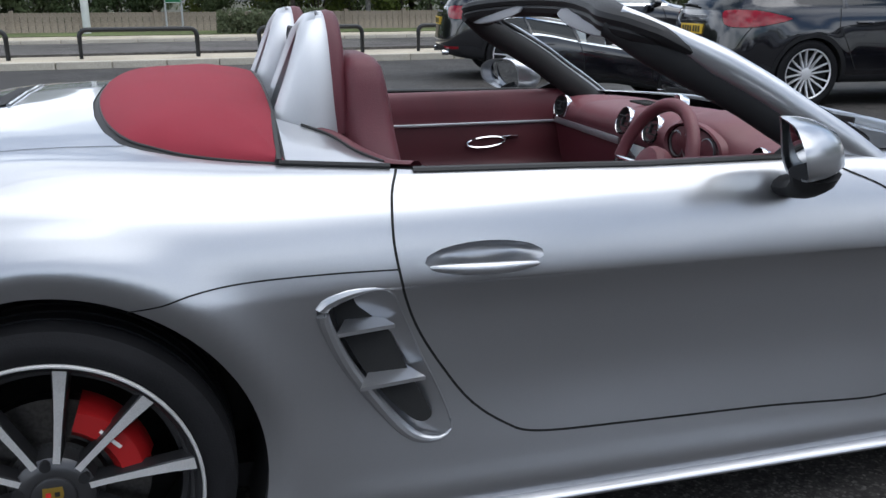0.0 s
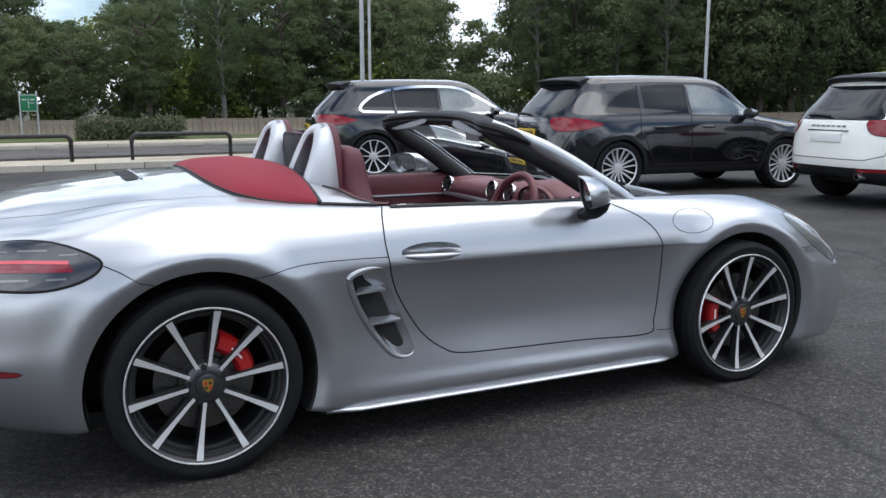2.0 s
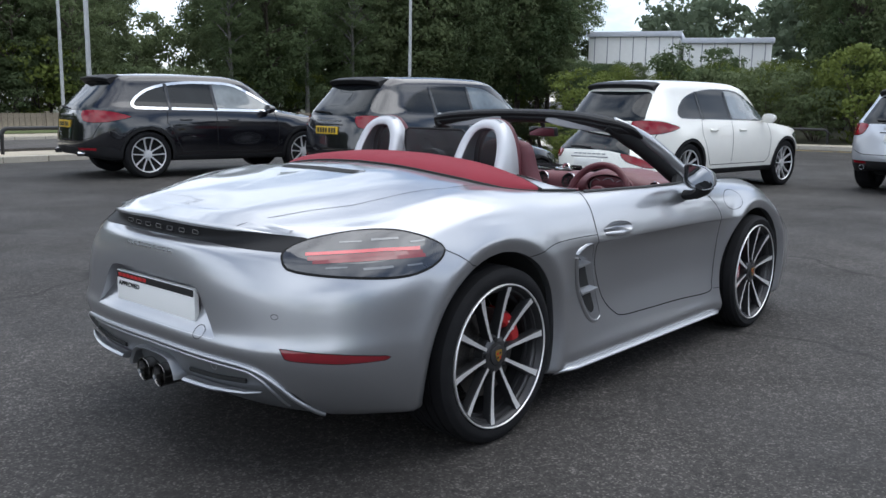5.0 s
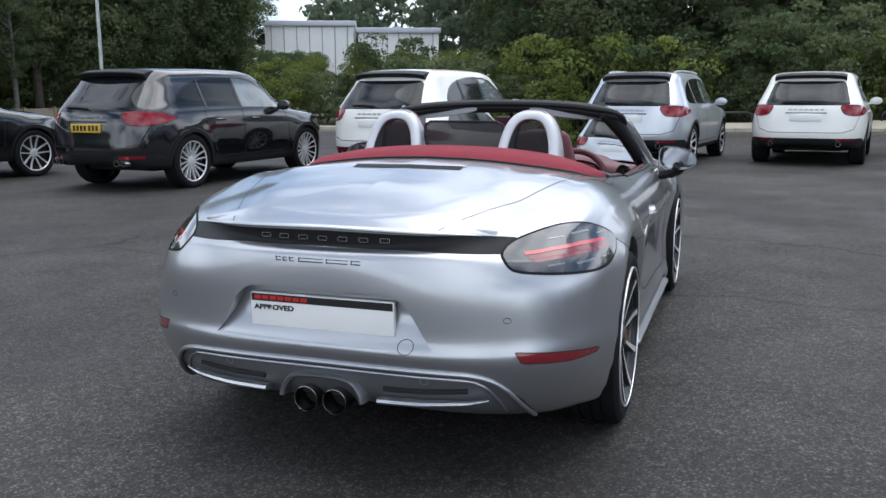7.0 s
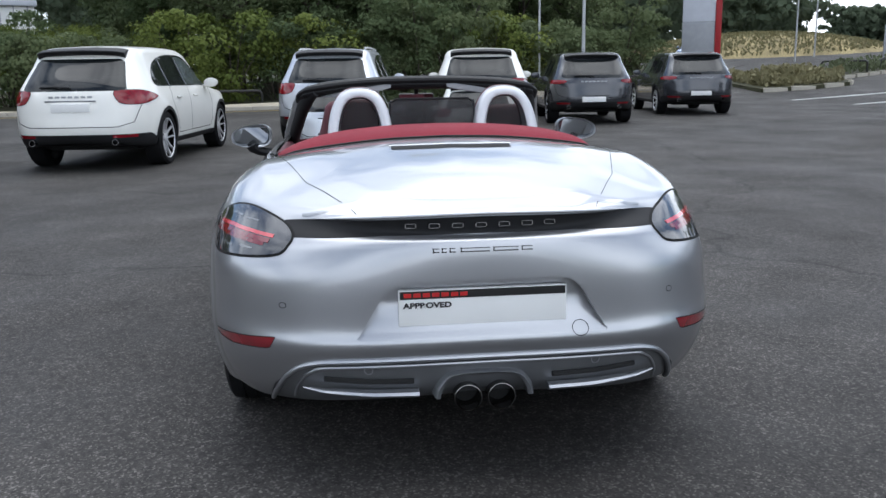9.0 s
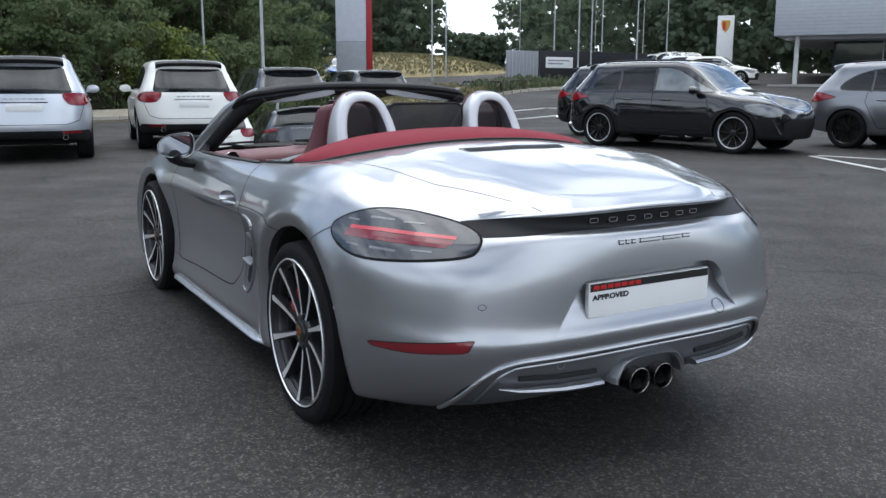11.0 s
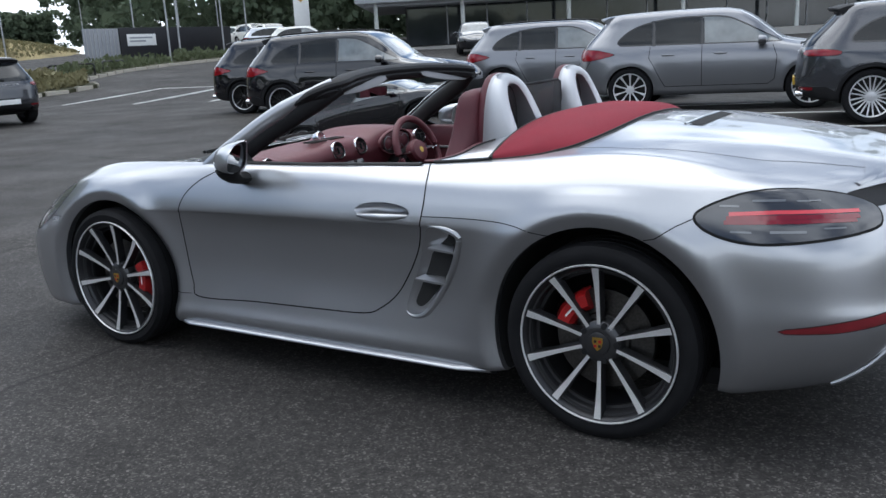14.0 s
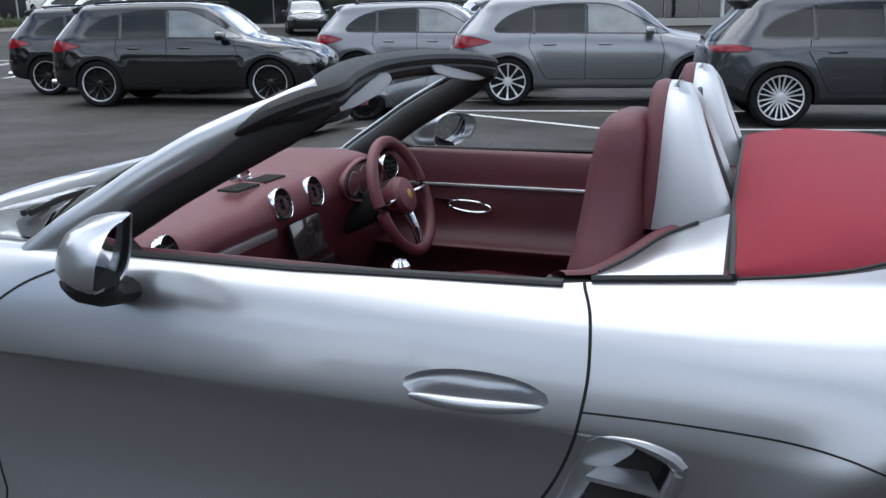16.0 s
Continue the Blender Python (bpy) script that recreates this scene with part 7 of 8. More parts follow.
def crown_points(height, radius, base, tips, per, spread):
    """Leaf places in uneven clumps round branch tips inside an egg-shaped, gappy crown."""
    out, turn, ends = [], [], []
    for _ in range(tips):
        u = rng.uniform(0, 1)
        z = base + (height - base) * (u ** .85)
        k = math.sin(math.pi * min(1, .16 + .84 * (1 - (z - base) / (height - base)) ** .8)) ** .6
        a, q = rng.uniform(0, 2 * math.pi), rng.uniform(.35, 1.0) ** .5
        c = np.array([radius * k * q * math.cos(a), radius * k * q * math.sin(a), z])
        ends.append(c)
        m = int(per * rng.uniform(.5, 1.5))
        o = rng.normal(size=(m, 3))
        o /= np.linalg.norm(o, axis=1, keepdims=True)
        o[:, 2] = np.where(o[:, 2] < -.45, -o[:, 2], o[:, 2])
        lean_out = np.array([c[0], c[1], 0]) / (radius + 1e-6)
        out.append(c + o * rng.uniform(.35, 1.15, (m, 1)) ** .6 * np.array([spread, spread, spread * .7]) * rng.uniform(.7, 1.6))
        turn.append(o + .35 * lean_out)
    return np.concatenate(out), np.concatenate(turn), ends


def make_tree(name, height, radius, base, tips, per, leaf, label, bark, mat_leaf, drop=0.0, spread=.55, lean=0.0):
    tree = thing(name, label, "tree")
    bm = bmesh.new()
    bend_pts = [(lean * (t ** 2) + rng.normal() * .05 * t, rng.normal() * .06 * t, height * .92 * t - .15) for t in np.linspace(0, 1, 7)]
    r0 = .018 * height + .03
    add_tube(bm, bend_pts, [r0 * (1.25 if k == 0 else 1 - .13 * k) for k in range(7)], 8)
    pts, dirs, ends = crown_points(height, radius, base, tips, per, spread)
    for e in ends[:: max(1, len(ends) // 16)]:
        z0 = max(base * .7, e[2] - rng.uniform(.6, 1.6))
        s = np.array([lean * (z0 / height) ** 2, 0, z0])
        mid = (s + e) / 2 + np.array([0, 0, .15])
        add_tube(bm, [s, mid, e], [r0 * .42, r0 * .26, r0 * .08], 5)
    part("trunk", bm, bark, tree)
    v, f = leaf_cards(pts, rng.uniform(.6, 1.4, len(pts)) * leaf, drop, dirs)
    crown = new("crown", fast_mesh("crown", v, f, mat_leaf))
    crown.parent = tree
    return tree


TREES = [
    make_tree("tree", 8.6, 2.5, 1.6, 190, 120, .145, "dense dark green broadleaf tree", BARK, LEAF),
    make_tree("tree", 9.4, 2.2, 2.4, 140, 120, .14, "tall dark green tree with a gappy crown", BARK, LEAF, spread=.45),
    make_tree("tree", 8.0, 2.9, 1.2, 200, 115, .15, "broad bushy dark green tree", BARK, LEAF, spread=.6),
    make_tree("birch_tree", 10.5, 1.9, 3.2, 130, 120, .12, "slender birch with pale trunk and hanging leaves", BIRCH, LEAF, drop=.8, spread=.45, lean=.5),
    make_tree("tree", 6.0, 1.8, .8, 120, 120, .12, "young fresh green tree", BARK, LEAF_FRESH, spread=.45),
]
SHRUBS = []
for k in range(3):
    sh = thing("shrub", "dense green shrub at the woodland edge", "shrub")
    pts, dirs, ends = crown_points(2.2 + .5 * k, 1.5, .2, 46, 100, .38)
    v, f = leaf_cards(pts, rng.uniform(.6, 1.4, len(pts)) * .12, 0.0, dirs)
    bm = bmesh.new()
    for e in ends[::6]:
        add_tube(bm, [(0, 0, -.1), (e[0] * .5, e[1] * .5, e[2] * .6), tuple(e)], [.03, .02, .008], 5)
    part("stem", bm, BARK, sh)
    c = new("foliage", fast_mesh("foliage", v, f, LEAF_FRESH if k == 1 else LEAF))
    c.parent = sh
    SHRUBS.append(sh)
used = set()


def plant(protos, k, x, y, scale, turn):
    p = protos[k]
    m = Matrix.Translation((x, y, lie(x, y))) @ Matrix.Rotation(turn, 4, "Z")
    if (id(protos), k) not in used:
        used.add((id(protos), k))
        p.matrix_basis = m
        p.scale = (scale,) * 3
        ob = p
    else:
        ob = copy_thing(p, m)
        ob.scale = (scale,) * 3
    ob["group"] = "trees of the woodland belt" if protos is TREES else "shrubs of the woodland edge"
    return ob


# belt along the service road: low towards the west, tall beyond the lamp posts
PROTO_H = (8.6, 9.4, 8.0, 10.5, 6.0)


def belt_height(x, y):
    a = math.degrees(math.atan2(y + 3.85, x + 2.8))
    if 83.5 < a < 90:
        return 4.0
    if a > 76:
        return 5.2
    if a > 63.0:
        return 6.3
    if a > 57.0:
        return 0
    if a > 48:
        return 7.5
    return 11.0


for row, (off, s0, step) in enumerate(((28.6, .90, 2.2), (32.0, 1.0, 2.5), (36.5, 1.12, 3.2))):
    x = -34.0 + row * 1.3
    while x < 52:
        yy = edge_y(min(x, 44), off) + rng.uniform(-1.0, 1.0)
        a = math.degrees(math.atan2(yy + 3.85, x + 2.8))
        h = belt_height(x, yy) * s0 * rng.uniform(.88, 1.1)
        k = int(rng.integers(0, 3)) if rng.uniform() < .84 else 3
        if h > 0 and a > 34.5:
            plant(TREES, k, x, yy, h / PROTO_H[k], rng.uniform(0, 6.28))
        x += step * rng.uniform(.8, 1.25)
x = -30.0
while x < 50:
    if not -2.6 < x < .8:
        plant(SHRUBS, int(rng.integers(0, 3)), x, edge_y(min(x, 44), 29.3) + rng.uniform(-.3, .9), rng.uniform(.75, 1.2), rng.uniform(0, 6.28))
    x += 1.5 * rng.uniform(.8, 1.3)


x = -36.0
while x < 50:
    plant(SHRUBS, int(rng.integers(0, 3)), x, edge_y(min(x, 44), 40.5) + rng.uniform(-.5, .5), rng.uniform(1.5, 1.9), rng.uniform(0, 6.28))
    x += 3.0 * rng.uniform(.85, 1.15)


# belt beyond the front kerb
def along(t):
    g = t * (len(front) - 1)
    i = min(int(g), len(front) - 2)
    u = g - i
    return front[i][0] + (front[i + 1][0] - front[i][0]) * u, front[i][1] + (front[i + 1][1] - front[i][1]) * u


for row, (off, h0) in enumerate(((6.0, 7.2), (10.0, 9.5), (15.5, 12.0))):
    t = 0.0
    while t < 1.0:
        x, y = along(t)
        x, y = x + off + rng.uniform(-.8, .8), y + rng.uniform(-.8, .8)
        a_gap = math.degrees(math.atan2(y + 1.3, x + 4.66))
        a_totem = math.degrees(math.atan2(y - 2.69, x + 3.74))
        k = int(rng.integers(0, 3)) if rng.uniform() < .72 else 3
        h = h0 * rng.uniform(.88, 1.12)
        if 15 < a_gap < 31:
            k, h = 4, 2.9 + .3 * row
        if a_totem < -14:
            k, h = 1, min(h, 6.5)
        if a_totem > -19.5:
            plant(TREES, k, x, y, h / PROTO_H[k], rng.uniform(0, 6.28))
        t += .060 * rng.uniform(.8, 1.25) * (1 + .12 * row)
for t in np.linspace(0.0, .80, 15):
    x, y = along(t)
    low = .55 if 15 < math.degrees(math.atan2(y + 1.3, x + 23.66)) < 31 else 1
    plant(SHRUBS, int(rng.integers(0, 3)), x + 19.0 + rng.uniform(-.6, .6), y, low * rng.uniform(1.6, 2.0), rng.uniform(0, 6.28))
for t in np.linspace(0.0, .86, 23):
    x, y = along(t)
    plant(SHRUBS, int(rng.integers(0, 3)), x + 2.6 + rng.uniform(-.3, .8), y, rng.uniform(.8, 1.3), rng.uniform(0, 6.28))
for x, y, h in ((36.5, 21.5, 3.3), (40, 25.5, 3.8), (43.5, 26.5, 3.7), (47, 26, 3.9), (38.5, 23.5, 3.4), (45, 29, 4.0)):
    k = int(rng.integers(0, 3))
    plant(TREES, k, x, y, h / PROTO_H[k], rng.uniform(0, 6.28))
# distant woods behind the exit road and the showroom
far, far_dirs = [], []
for k in range(210):
    a = radians(rng.uniform(-88, -14)) if k < 175 else radians(rng.uniform(6, 26))
    d = rng.uniform(80, 125)
    if -36 < math.degrees(a) < -29 and d < 135:
        d = 150
    h = rng.uniform(9, 15) * (.55 if -35 < math.degrees(a) < -29 else 1)
    p, q, _ = crown_points(h, h * .33, .5, 32, 32, h * .08)
    far_dirs.append(q)
    x, y = -3 + d * math.cos(a), 2 + d * math.sin(a)
    far.append(p + np.array([x, y, lie(x, y)]))
far = np.concatenate(far)
v, f = leaf_cards(far, rng.uniform(.7, 1.5, len(far)) * .62, 0.0, np.concatenate(far_dirs))
core = []
for k in range(2600):
    a, d, h = radians(rng.uniform(-88, -37)), rng.uniform(94, 122), rng.uniform(0, 11)
    x, y = -3 + d * math.cos(a), 2 + d * math.sin(a)
    core.append((x, y, lie(x, y) + h))
for k in range(1300):
    a, d, h = radians(rng.uniform(-28.5, -13)), rng.uniform(94, 122), rng.uniform(0, 10)
    x, y = -3 + d * math.cos(a), 2 + d * math.sin(a)
    core.append((x, y, lie(x, y) + h))
core = np.array(core)
v2, f2 = leaf_cards(core, rng.uniform(1.0, 1.9, len(core)), 0.0, np.tile((-.6, .75, .2), (len(core), 1)))
v, f = np.concatenate([v, v2]), np.concatenate([f, f2 + len(v)])
woods = new("distant_woods", fast_mesh("distant_woods", v, f, LEAF_HAZY))
tagged(woods, "distant green woodland behind the showroom, haze put into its leaf colour", "trees", kind="stuff")
# clipped hedge
hx = rng.uniform(-.2, 3.0, 5200)
hp = np.stack([hx, rng.normal(0, .32, 5200), np.abs(rng.normal(.34, .18, 5200))], 1)
hp[:, 2] = .12 + np.clip(hp[:, 2], -.02, .66 + .05 * np.sin(hp[:, 0] * 3))
hp[:, 1] = np.clip(hp[:, 1], -.55, .55) + 24.85 + 0.09 * hp[:, 0]
v, f = leaf_cards(hp, rng.uniform(.6, 1.4, len(hp)) * .10)
hedge = thing("hedge", "low clipped grey-green hedge before the fence", "hedge")
c = new("foliage", fast_mesh("foliage", v, f, LEAF_HEDGE))
c.parent = hedge
for x in np.linspace(0, 2.8, 9):
    bm = bmesh.new()
    add_tube(bm, [(x, 24.85 + 0.09 * x, 0), (x + .1, 24.85 + 0.09 * x, .5)], [.03, .01], 5)
    part("stem", bm, BARK, hedge)

# ---------------------------------------------------------------- street furniture
BLACK_STEEL = mat("black_painted_steel", (0.012, 0.012, 0.012), rough=0.4, vary=0.1)
GALV = mat("galvanised_steel", (0.42, 0.43, 0.44), rough=0.45, metal=0.5, vary=0.12, vary_scale=3)
WHITE_POST = mat("pale_lamp_post", (0.50, 0.52, 0.50), rough=0.5, vary=0.1)
OLD_WOOD = mat("weathered_fence_wood", (0.27, 0.225, 0.175), rough=0.9, vary=0.3, vary_scale=2, grain=0.2, grain_scale=40, bump=0.3, bump_scale=60)
GREEN_SIGN = mat("green_sign_face", (0.01, 0.13, 0.055), rough=0.4)


def hoop_barrier(x, y, length, turn, z=0.1):
    ob = thing("hoop_barrier", "black tubular steel hoop barrier on the verge", "barrier", (x, y, z), turn, "hoop barriers")
    bm = bmesh.new()
    h, r = .52, .13
    pts = [(0, 0, -.1), (0, 0, h - r)] + [(r - r * math.cos(a), 0, h - r + r * math.sin(a)) for a in np.linspace(.3, 1.57, 5)] + [(length - r + r * math.sin(a), 0, h - r + r * math.cos(a)) for a in np.linspace(0, 1.27, 5)] + [(length, 0, h - r), (length, 0, -.1)]
    add_tube(bm, pts, .045, 10)
    part("rail", bm, BLACK_STEEL, ob)
    return ob


for x, y, l in ((-12.6, 14.35, 2.08), (-9.4, 14.65, 2.08), (-6.2, 14.95, 2.08), (-2.92, 15.25, 2.08), (.32, 15.55, 2.08), (3.6, 15.85, 2.08), (6.9, 16.15, 2.08), (10.2, 16.45, 2.08)):
    hoop_barrier(x, y - .25, l, 5.1)
for (ax, ay), (bx, by) in zip(front[1:], front[2:]):
    a = math.degrees(math.atan2(by - ay, bx - ax))
    d = math.hypot(bx - ax, by - ay)
    for k in range(max(1, int(d / 3.4))):
        t = k * 3.4 / d
        x, y = ax + (bx - ax) * t + .9, ay + (by - ay) * t
        hoop_barrier(x, y, 2.4, a, lie(x, y) + .1)
for x, y, a, l in ((33.6, -21.2, -141, 2.0), (33.2, -23.8, -61, 2.5)):
    hoop_barrier(x, y, l, a, lie(x, y) + .1)


def lamp_post(x, y, h, r=.06, head=True, z=None, base=False):
    ob = thing("lamp_post", "tall slender grey lamp post", "lamp post", (x, y, lie(x, y) if z is None else z), 0, "lamp posts")
    bm = bmesh.new()
    add_cyl(bm, (0, 0, -.1), (0, 0, h), r, r * .65, 12)
    part("pole", bm, GALV, ob)
    if base:
        bm = bmesh.new()
        add_cyl(bm, (0, 0, -.1), (0, 0, 1.3), r * 1.5, r * 1.45, 12)
        part("base_section", bm, GALV, ob)
    if head:
        bm = bmesh.new()
        add_tube(bm, [(0, 0, h - .05), (.25, 0, h + .06), (.6, 0, h + .08)], .035, 8)
        part("arm", bm, GALV, ob)
        bm = bmesh.new()
        add_box(bm, (.55, -.12, h + .03), (1.1, .12, h + .13), .03)
        part("lantern", bm, GALV, ob)
    return ob


lamp_post(5.65, 15.88, 8.5, .058)
lamp_post(9.41, 25.14, 9.5, .06, head=False)
lamp_post(18.17, 18.08, 9.0, .062)
lamp_post(29.84, -7.27, 8.5, .05)
lamp_post(21.89, -6.88, 7.5, .06)
for x, y, h in ((47, -27, 8), (52, -31, 8), (43, -34, 7), (50, -44, 8), (54, -52, 9), (58, -50, 8), (46, -47, 9), (40, -38.5, 8.5), (64, -46, 8), (35.5, -30, 6.5), (38, -33, 7)):
    lamp_post(x, y, h, .055, head=(int(x) % 2 == 0))
# pale post with a green safety sign
gp = thing("sign_post", "pale lamp post carrying a square green safety sign", "lamp post", (-3.9, 25.6, .1))
bm = bmesh.new()
add_cyl(bm, (0, 0, -.1), (0, 0, 8), .075, .055, 12)
part("pole", bm, WHITE_POST, gp)
bm = bmesh.new()
add_cyl(bm, (0, 0, -.1), (0, 0, 1.1), .11, .11, 12)
part("base_section", bm, WHITE_POST, gp)
bm = bmesh.new()
add_box(bm, (-.21, -.10, 2.28), (.21, -.08, 2.72), .01)
sg = part("sign_panel", bm, GREEN_SIGN, gp, "square green sign with white marks")
for lo, hi in (((-.13, 2.56), (-.03, 2.66)), ((.03, 2.56), (.13, 2.66)), ((-.13, 2.34), (-.03, 2.44)), ((.03, 2.34), (.13, 2.44)), ((-.04, 2.46), (.04, 2.54))):
    bm = bmesh.new()
    add_box(bm, (lo[0], -.106, lo[1]), (hi[0], -.099, hi[1]))
    part("sign_mark", bm, WHITE, sg, smooth=False)
# direction sign on two posts
ds = thing("direction_sign", "dark green direction sign on two grey posts", "sign", (-1.42, 26.6, -.45))
for x in (-.26, .22):
    bm = bmesh.new()
    add_cyl(bm, (x, 0, -.1), (x, 0, 2.05), .03, .03, 8)
    part("post", bm, GALV, ds)
bm = bmesh.new()
add_box(bm, (-.275, -.06, 1.42), (.235, -.038, 1.95), .008)
pn = part("sign_panel", bm, GREEN_SIGN, ds, "dark green sign panel with pale lines")
for lo, hi in (((-.268, 1.926), (.228, 1.943)), ((-.268, 1.427), (.228, 1.444)), ((-.268, 1.444), (-.251, 1.926)), ((.211, 1.444), (.228, 1.926)), ((-.03, 1.53), (-.01, 1.84)), ((-.03, 1.68), (.15, 1.70)), ((-.20, 1.77), (-.07, 1.805)), ((.04, 1.77), (.16, 1.805))):
    bm = bmesh.new()
    add_box(bm, (lo[0], -.067, lo[1]), (hi[0], -.061, hi[1]))
    part("sign_line", bm, WHITE_POST, pn, smooth=False)
# wooden post-and-rail fence before the trees
fence = thing("fence", "weathered wooden fence with posts and rails", "fence", kind="structure")
post_me = rail_me = board_me = None
for k in range(34):
    x = -24 + k * 2.0
    y = edge_y(x, 26.9)
    if post_me is None:
        bm = bmesh.new()
        add_box(bm, (-.06, -.20, -.1), (.06, -.06, .66), .01)
        o = part("fence_post", bm, OLD_WOOD, fence, smooth=False)
        post_me = o.data
        bm = bmesh.new()
        add_box(bm, (0, -.10, -.045), (2.0, -.065, .045), .006)
        o2 = part("fence_rail", bm, OLD_WOOD, fence, smooth=False)
        rail_me = o2.data
    else:
        o, o2 = new("fence_post", post_me), new("fence_rail", rail_me)
        o.parent = o2.parent = fence
    o3 = new("fence_rail", rail_me)
    o3.parent = fence
    ang = math.degrees(math.atan(0.09))
    o.matrix_basis = pose(x, y, .1, 0, 0, ang)
    o2.matrix_basis = pose(x, y, .62, 0, 0, ang)
    o3.matrix_basis = pose(x, y, .36, 0, 0, ang)
    if -10 < x < 44:
        for j in range(10):
            if board_me is None:
                bm = bmesh.new()
                add_box(bm, (-.094, -.215, .02), (.094, -.190, .60), .004)
                b = part("fence_board", bm, OLD_WOOD, fence, smooth=False)
                board_me = b.data
            else:
                b = new("fence_board", board_me)
                b.parent = fence
            b.matrix_basis = pose(x + .1 + j * .2, edge_y(x + .1 + j * .2, 26.98), .1, 0, 0, ang)

# ---------------------------------------------------------------- signs, mound and showroom
GREY_PANEL = mat("grey_sign_panel", (0.30, 0.31, 0.33), rough=0.5, vary=0.06)
PALE_PANEL = mat("pale_sign_panel", (0.56, 0.58, 0.64), rough=0.45, vary=0.04)
RED_EDGE = mat("red_sign_edge", (0.33, 0.015, 0.02), rough=0.4)
FASCIA = mat("ribbed_metal_fascia", (0.46, 0.48, 0.52), rough=0.45, metal=0.4, vary=0.05)
HOARD = mat("dark_hoarding", (0.015, 0.015, 0.018), rough=0.5, vary=0.1)
SHOW_GLASS = mat("showroom_glass", (0.03, 0.035, 0.04), rough=0.06, coat=0.6, vary=0.5, vary_scale=.35)
CONCRETE = mat("pale_concrete", (0.32, 0.31, 0.29), rough=0.9, vary=0.12, vary_scale=.5)
z0 = lie(38.2, -17.2)
totem = thing("totem_sign", "tall pale and grey sign pylon with a red edge", "sign", (38.2, -17.2, z0), -24)
bm = bmesh.new()
add_box(bm, (-.25, -.78, 0), (.25, .78, 2.6), .02)
part("lower_panel", bm, GREY_PANEL, totem)
bm = bmesh.new()
add_box(bm, (-.25, -.78, 2.6), (.25, .78, 9.0), .02)
part("upper_panel", bm, PALE_PANEL, totem)
bm = bmesh.new()
add_box(bm, (-.30, -1.08, 0), (.30, -.79, 9.1), .02)
part("red_edge", bm, RED_EDGE, totem)
z0 = lie(42.4, -33.5)
board = thing("hoarding", "long black hoarding with a small white notice", "hoarding", (42.38, -32.33, z0), -83.5)
bm = bmesh.new()
add_box(bm, (0, -.05, .05), (10.5, .05, 1.95), .01)
part("panel", bm, HOARD, board)
bm = bmesh.new()
add_box(bm, (-2.75, .0, .0), (-.05, .08, 1.90), .01)
end = part("grey_end_panel", bm, GREY_PANEL, board)
for k in range(9):
    bm = bmesh.new()
    add_box(bm, (-2.6 + k * .3, -.02, .05), (-2.54 + k * .3, -.004, 1.86))
    part("panel_rib", bm, GALV, end, smooth=False)
bm = bmesh.new()
add_box(bm, (.55, -.075, .85), (3.0, -.052, 1.55), .005)
nt = part("white_notice", bm, WHITE, board)
for k in range(2):
    bm = bmesh.new()
    add_box(bm, (.75, -.082, 1.28 - k * .2), (2.7 - k * .6, -.076, 1.38 - k * .2))
    part("text_bar", bm, GREY_PANEL, nt, smooth=False)
for x in (.3, 3.5, 7, 10.2):
    bm = bmesh.new()
    add_cyl(bm, (x, .12, -.2), (x, .12, 1.7), .05, .05, 8)
    part("post", bm, BLACK_STEEL, board)
zc = lie(45.6, -52.9)
crest = thing("crest_pylon", "white pylon sign with a small coloured crest", "sign", (42.3, -49.2, zc), 220)
bm = bmesh.new()
add_box(bm, (-.58, -.2, -.3), (.58, .2, 4.1), .03)
part("panel", bm, WHITE, crest)
bm = bmesh.new()
pts = [(-.30, 3.75), (.30, 3.75), (.32, 3.45), (.2, 3.1), (0, 2.9), (-.2, 3.1), (-.32, 3.45)]
va = [bm.verts.new((x, -.215, z)) for x, z in pts]
bm.faces.new(va)
part("crest_shield", bm, GOLD, crest, smooth=False)
bm = bmesh.new()
add_box(bm, (-.2, -.225, 3.05), (.0, -.218, 3.65))
part("crest_field", bm, RED_PRINT, crest, smooth=False)
# dry grass mound between the roads
ms, mv, mf = 36, [], []
for i in range(ms + 1):
    for j in range(ms + 1):
        u, w = i / ms * 2 - 1, j / ms * 2 - 1
        r2 = u * u + w * w
        x, y = 66 + 15 * u * .8 + 9 * w * .3, -34 - 11 * u * .5 + 11 * w
        z = lie(x, y) - .12 + 1.7 * max(0, 1 - r2) ** .8 + .15 * noise.noise(Vector((x * .3, y * .3, 0)))
        mv.append((x, y, z))
for i in range(ms):
    for j in range(ms):
        mf.append((i * (ms + 1) + j, i * (ms + 1) + j + 1, (i + 1) * (ms + 1) + j + 1, (i + 1) * (ms + 1) + j))
tagged(mesh_object("grass_mound", mv, mf, GRASS_DRY), "low mound of dry yellow grass", "ground", kind="structure")
hp = rng.uniform(-1, 1, (11000, 2))
hp = hp[(hp ** 2).sum(1) < .92]
px, py = 66 + 12 * hp[:, 0] + 2.7 * hp[:, 1], -34 - 5.5 * hp[:, 0] + 11 * hp[:, 1]
pz = np.array([lie(a, b) for a, b in zip(px, py)]) - .12 + 1.7 * np.clip(1 - (hp ** 2).sum(1), 0, 1) ** .8
v, f = leaf_cards(np.stack([px, py, pz + .12], 1), rng.uniform(.15, .38, len(px)), drop=-1.6)
tagged(new("mound_grass", fast_mesh("mound_grass", v, f, LEAF_DRY)), "dry yellow grass tufts on the mound", "grass", kind="stuff")
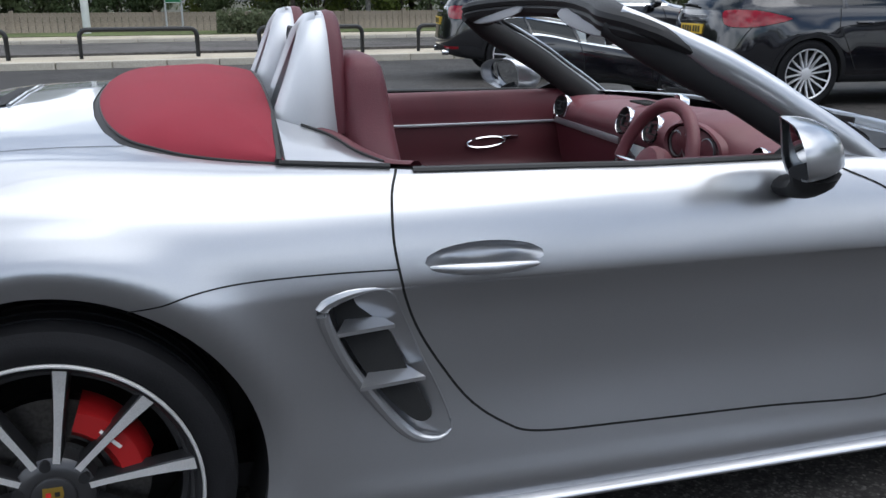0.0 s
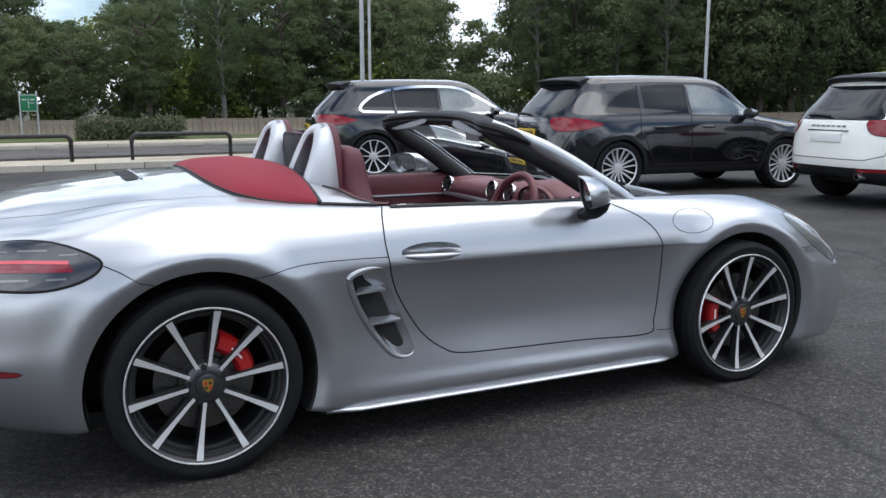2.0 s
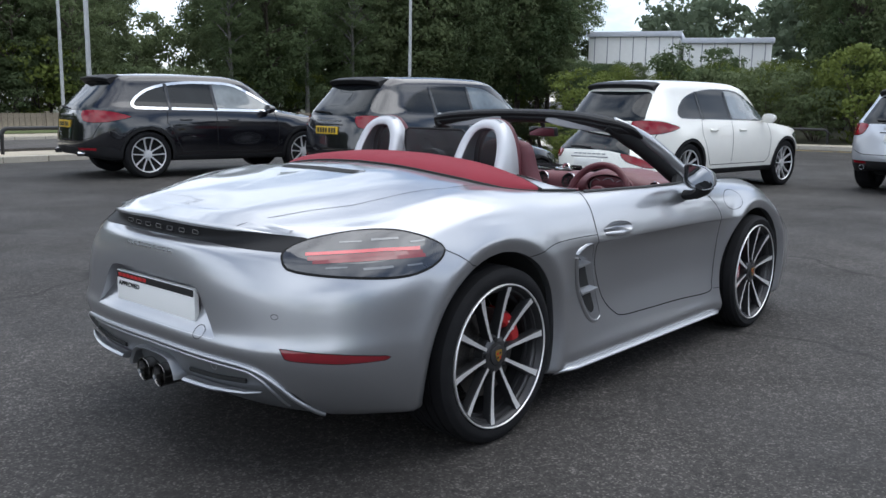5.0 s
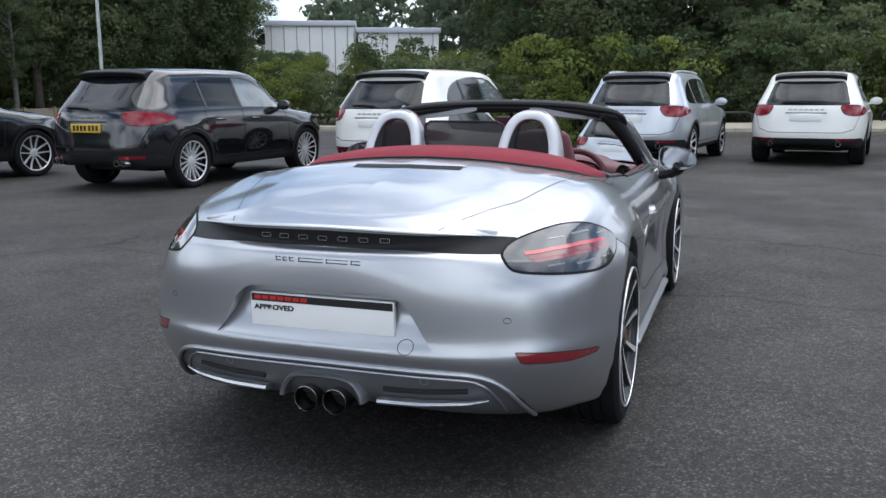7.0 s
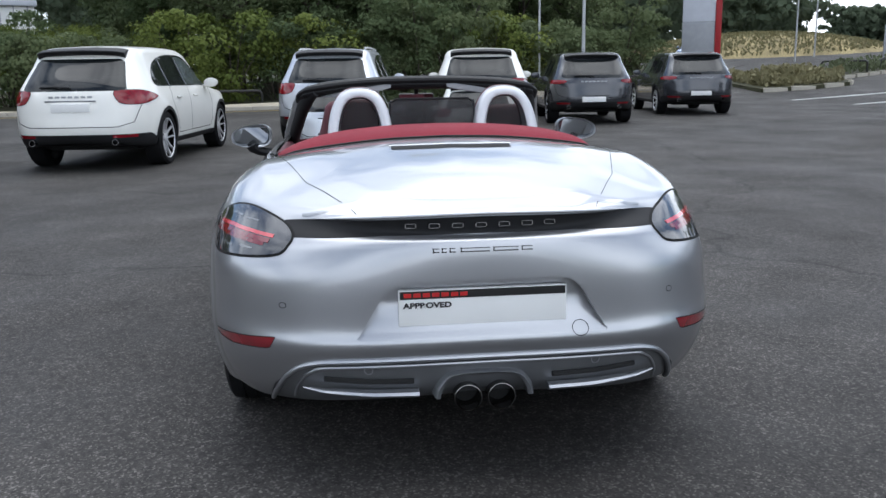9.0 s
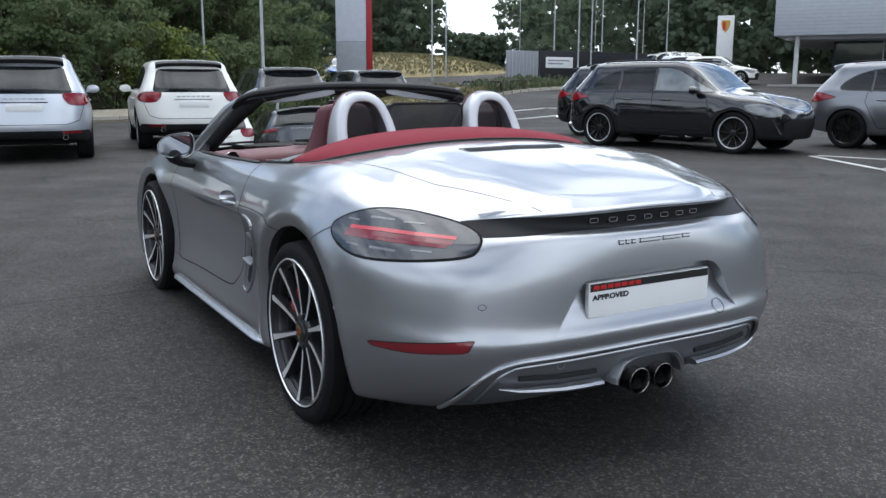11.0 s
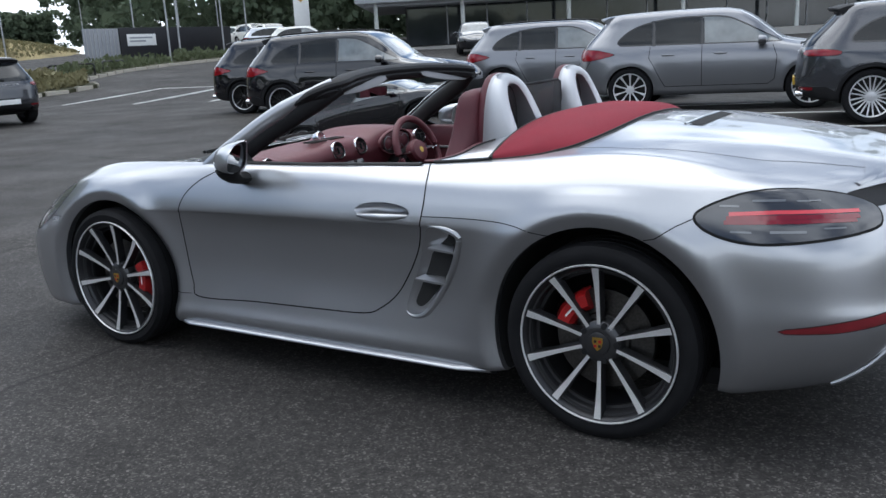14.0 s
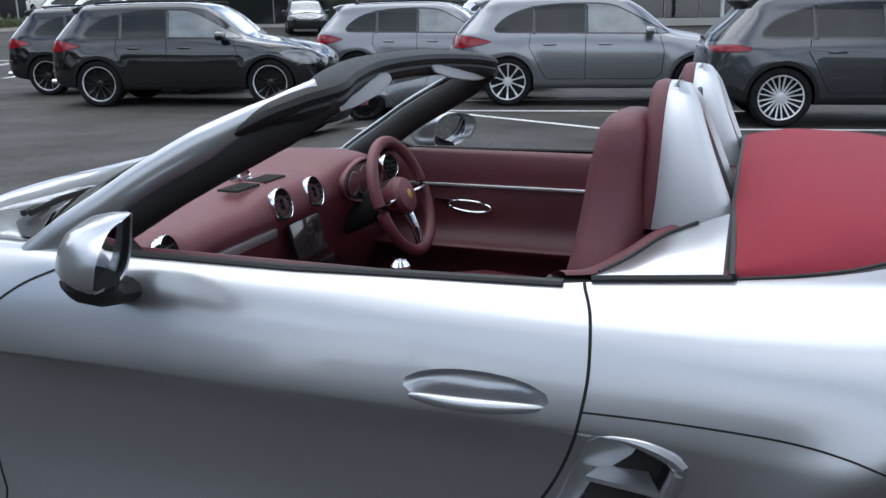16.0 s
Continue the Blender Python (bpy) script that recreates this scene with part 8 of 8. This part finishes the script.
# plants of the beds by the exit: pale dry tufts and low green cover
for bed, leaf, label, count in zip(BEDS, (LEAF_DRY, LEAF_HEDGE), ("pale dry tufted plants in the kerbed bed", "low green plants along the kerb"), (5200, 9000)):
    bp = poly_sdf(bed)
    bx, by = [q[0] for q in bed], [q[1] for q in bed]
    q = np.stack([rng.uniform(min(bx), max(bx), count), rng.uniform(min(by), max(by), count)], 1)
    q = q[bp(q[:, 0], q[:, 1]) < -.3]
    tall = .25 + .35 * np.clip(np.sin(q[:, 0] * 1.9) * np.cos(q[:, 1] * 1.3) + .4, 0, 1)
    q = np.stack([q[:, 0], q[:, 1], np.array([lie(a, b) for a, b in q]) + .16 + rng.uniform(0, 1, len(q)) * tall], 1)
    v, f = leaf_cards(q, rng.uniform(.12, .34, len(q)), drop=-1.2)
    tagged(new("bed_plants", fast_mesh("bed_plants", v, f, leaf)), label, "plants", kind="stuff")

# showroom
A, Bc = Vector((30.5, -40.2)), Vector((8.2, -54.2))
d = (Bc - A).normalized()
zb = lie(A.x, A.y)
show = thing("showroom", "glass-fronted car showroom under a pale metal fascia", "building", (A.x, A.y, zb), math.degrees(math.atan2(-d.y, -d.x)))
LEN = 62
bm = bmesh.new()
rows = []
for y, z in ((-.2, 2.78), (-.2, 6.4), (14, 6.4), (14, 2.78)):
    rows.append((y, z))
add_box(bm, (-LEN, -16, 2.75), (0, .2, 6.6), .03)
part("fascia", bm, FASCIA, show, "pale horizontally ribbed metal fascia")
for k in range(18):
    bm = bmesh.new()
    add_box(bm, (-LEN, .2, 2.9 + k * .2), (0, .212, 2.915 + k * .2))
    part("fascia_rib", bm, GREY_PANEL, show, smooth=False)
bm = bmesh.new()
add_box(bm, (-LEN, -16, 2.55), (-.5, -.5, 2.75))
part("soffit", bm, GREY_PANEL, show, smooth=False)
for k in range(22):
    x0 = -5.6 - k * 2.6
    bm = bmesh.new()
    add_box(bm, (x0 + .04, -4.06, .05), (x0 + 2.56, -4.0, 2.55))
    pane = part("window", bm, SHOW_GLASS, show, smooth=False)
    bm = bmesh.new()
    add_box(bm, (x0 - .04, -4.1, 0), (x0 + .04, -3.95, 2.56))
    part("window_frame", bm, GREY_PANEL, pane, smooth=False)
for x in (1.2, 6.5, 13, 20, 27, 34, 41, 48):
    bm = bmesh.new()
    add_cyl(bm, (-x, -.6, -.3), (-x, -.6, 2.75), .13, .13, 12)
    part("column", bm, WHITE_POST, show)
bm = bmesh.new()
add_box(bm, (-LEN, -16, -.3), (-2.9, -4.1, 2.56))
part("wall", bm, HOARD, show, smooth=False)
bm = bmesh.new()
add_box(bm, (-LEN, -4, -.4), (0, 1.6, .04))
part("forecourt_step", bm, CONCRETE, show, smooth=False)
# white building seen through the trees
wb = thing("far_building", "distant white industrial buildings behind the trees", "building", (55.4, 26.7, 1.0), 114)
for x0, x1, top in ((-5.9, -.4, 4.75), (-.1, 5.9, 5.2)):
    bm = bmesh.new()
    add_box(bm, (x0, -5, -1), (x1, 5, top - .35), .1)
    wall = part("wall", bm, WHITE, wb)
    bm = bmesh.new()
    add_box(bm, (x0 - .15, -5.2, top - .35), (x1 + .15, 5.2, top), .05)
    part("roof", bm, PALE_PANEL, wb)
    for k in range(7):
        bm = bmesh.new()
        xs = x0 + (k + .5) * (x1 - x0) / 7
        add_box(bm, (xs - .03, -5.03, -1), (xs + .03, 5.03, top - .36))
        part("cladding_joint", bm, GREY_PANEL, wall, smooth=False)
# cars beyond, before the showroom
def set_far(src, x, y, heading, paint, label):
    c = copy_thing(src, pose(x, y, lie(x, y), 0, 0, heading))
    repaint(c, paint, None, label)
    c["group"] = "cars outside the showroom"
    return c


set_far(m1, 20.6, -37.2, 122, BLACK_PAINT, "black car outside the showroom")
set_far(w1, 42.6, -46.0, 150, WHITE_PAINT, "white car outside the showroom")
set_far(w1, 46.5, -48.5, 160, WHITE_PAINT, "white car by the hoarding")
set_far(m1, 50.5, -51.0, 165, WHITE_PAINT, "white crossover by the hoarding")
set_far(m1, 33.0, -38.5, 215, WHITE_PAINT, "white crossover beside the showroom corner")
set_far(m1, 36.5, -40.0, 215, SILVER_CAR, "silver crossover beside the showroom")
set_far(w1, 12.0, -42.0, 205, SILVER_CAR, "pale car on the forecourt")
set_far(m1, 49.0, -21.5, 150, BLUE_PAINT, "blue car on the exit road")
set_far(m1, 70.0, -52.0, 140, RED_PAINT, "red car on the far road")
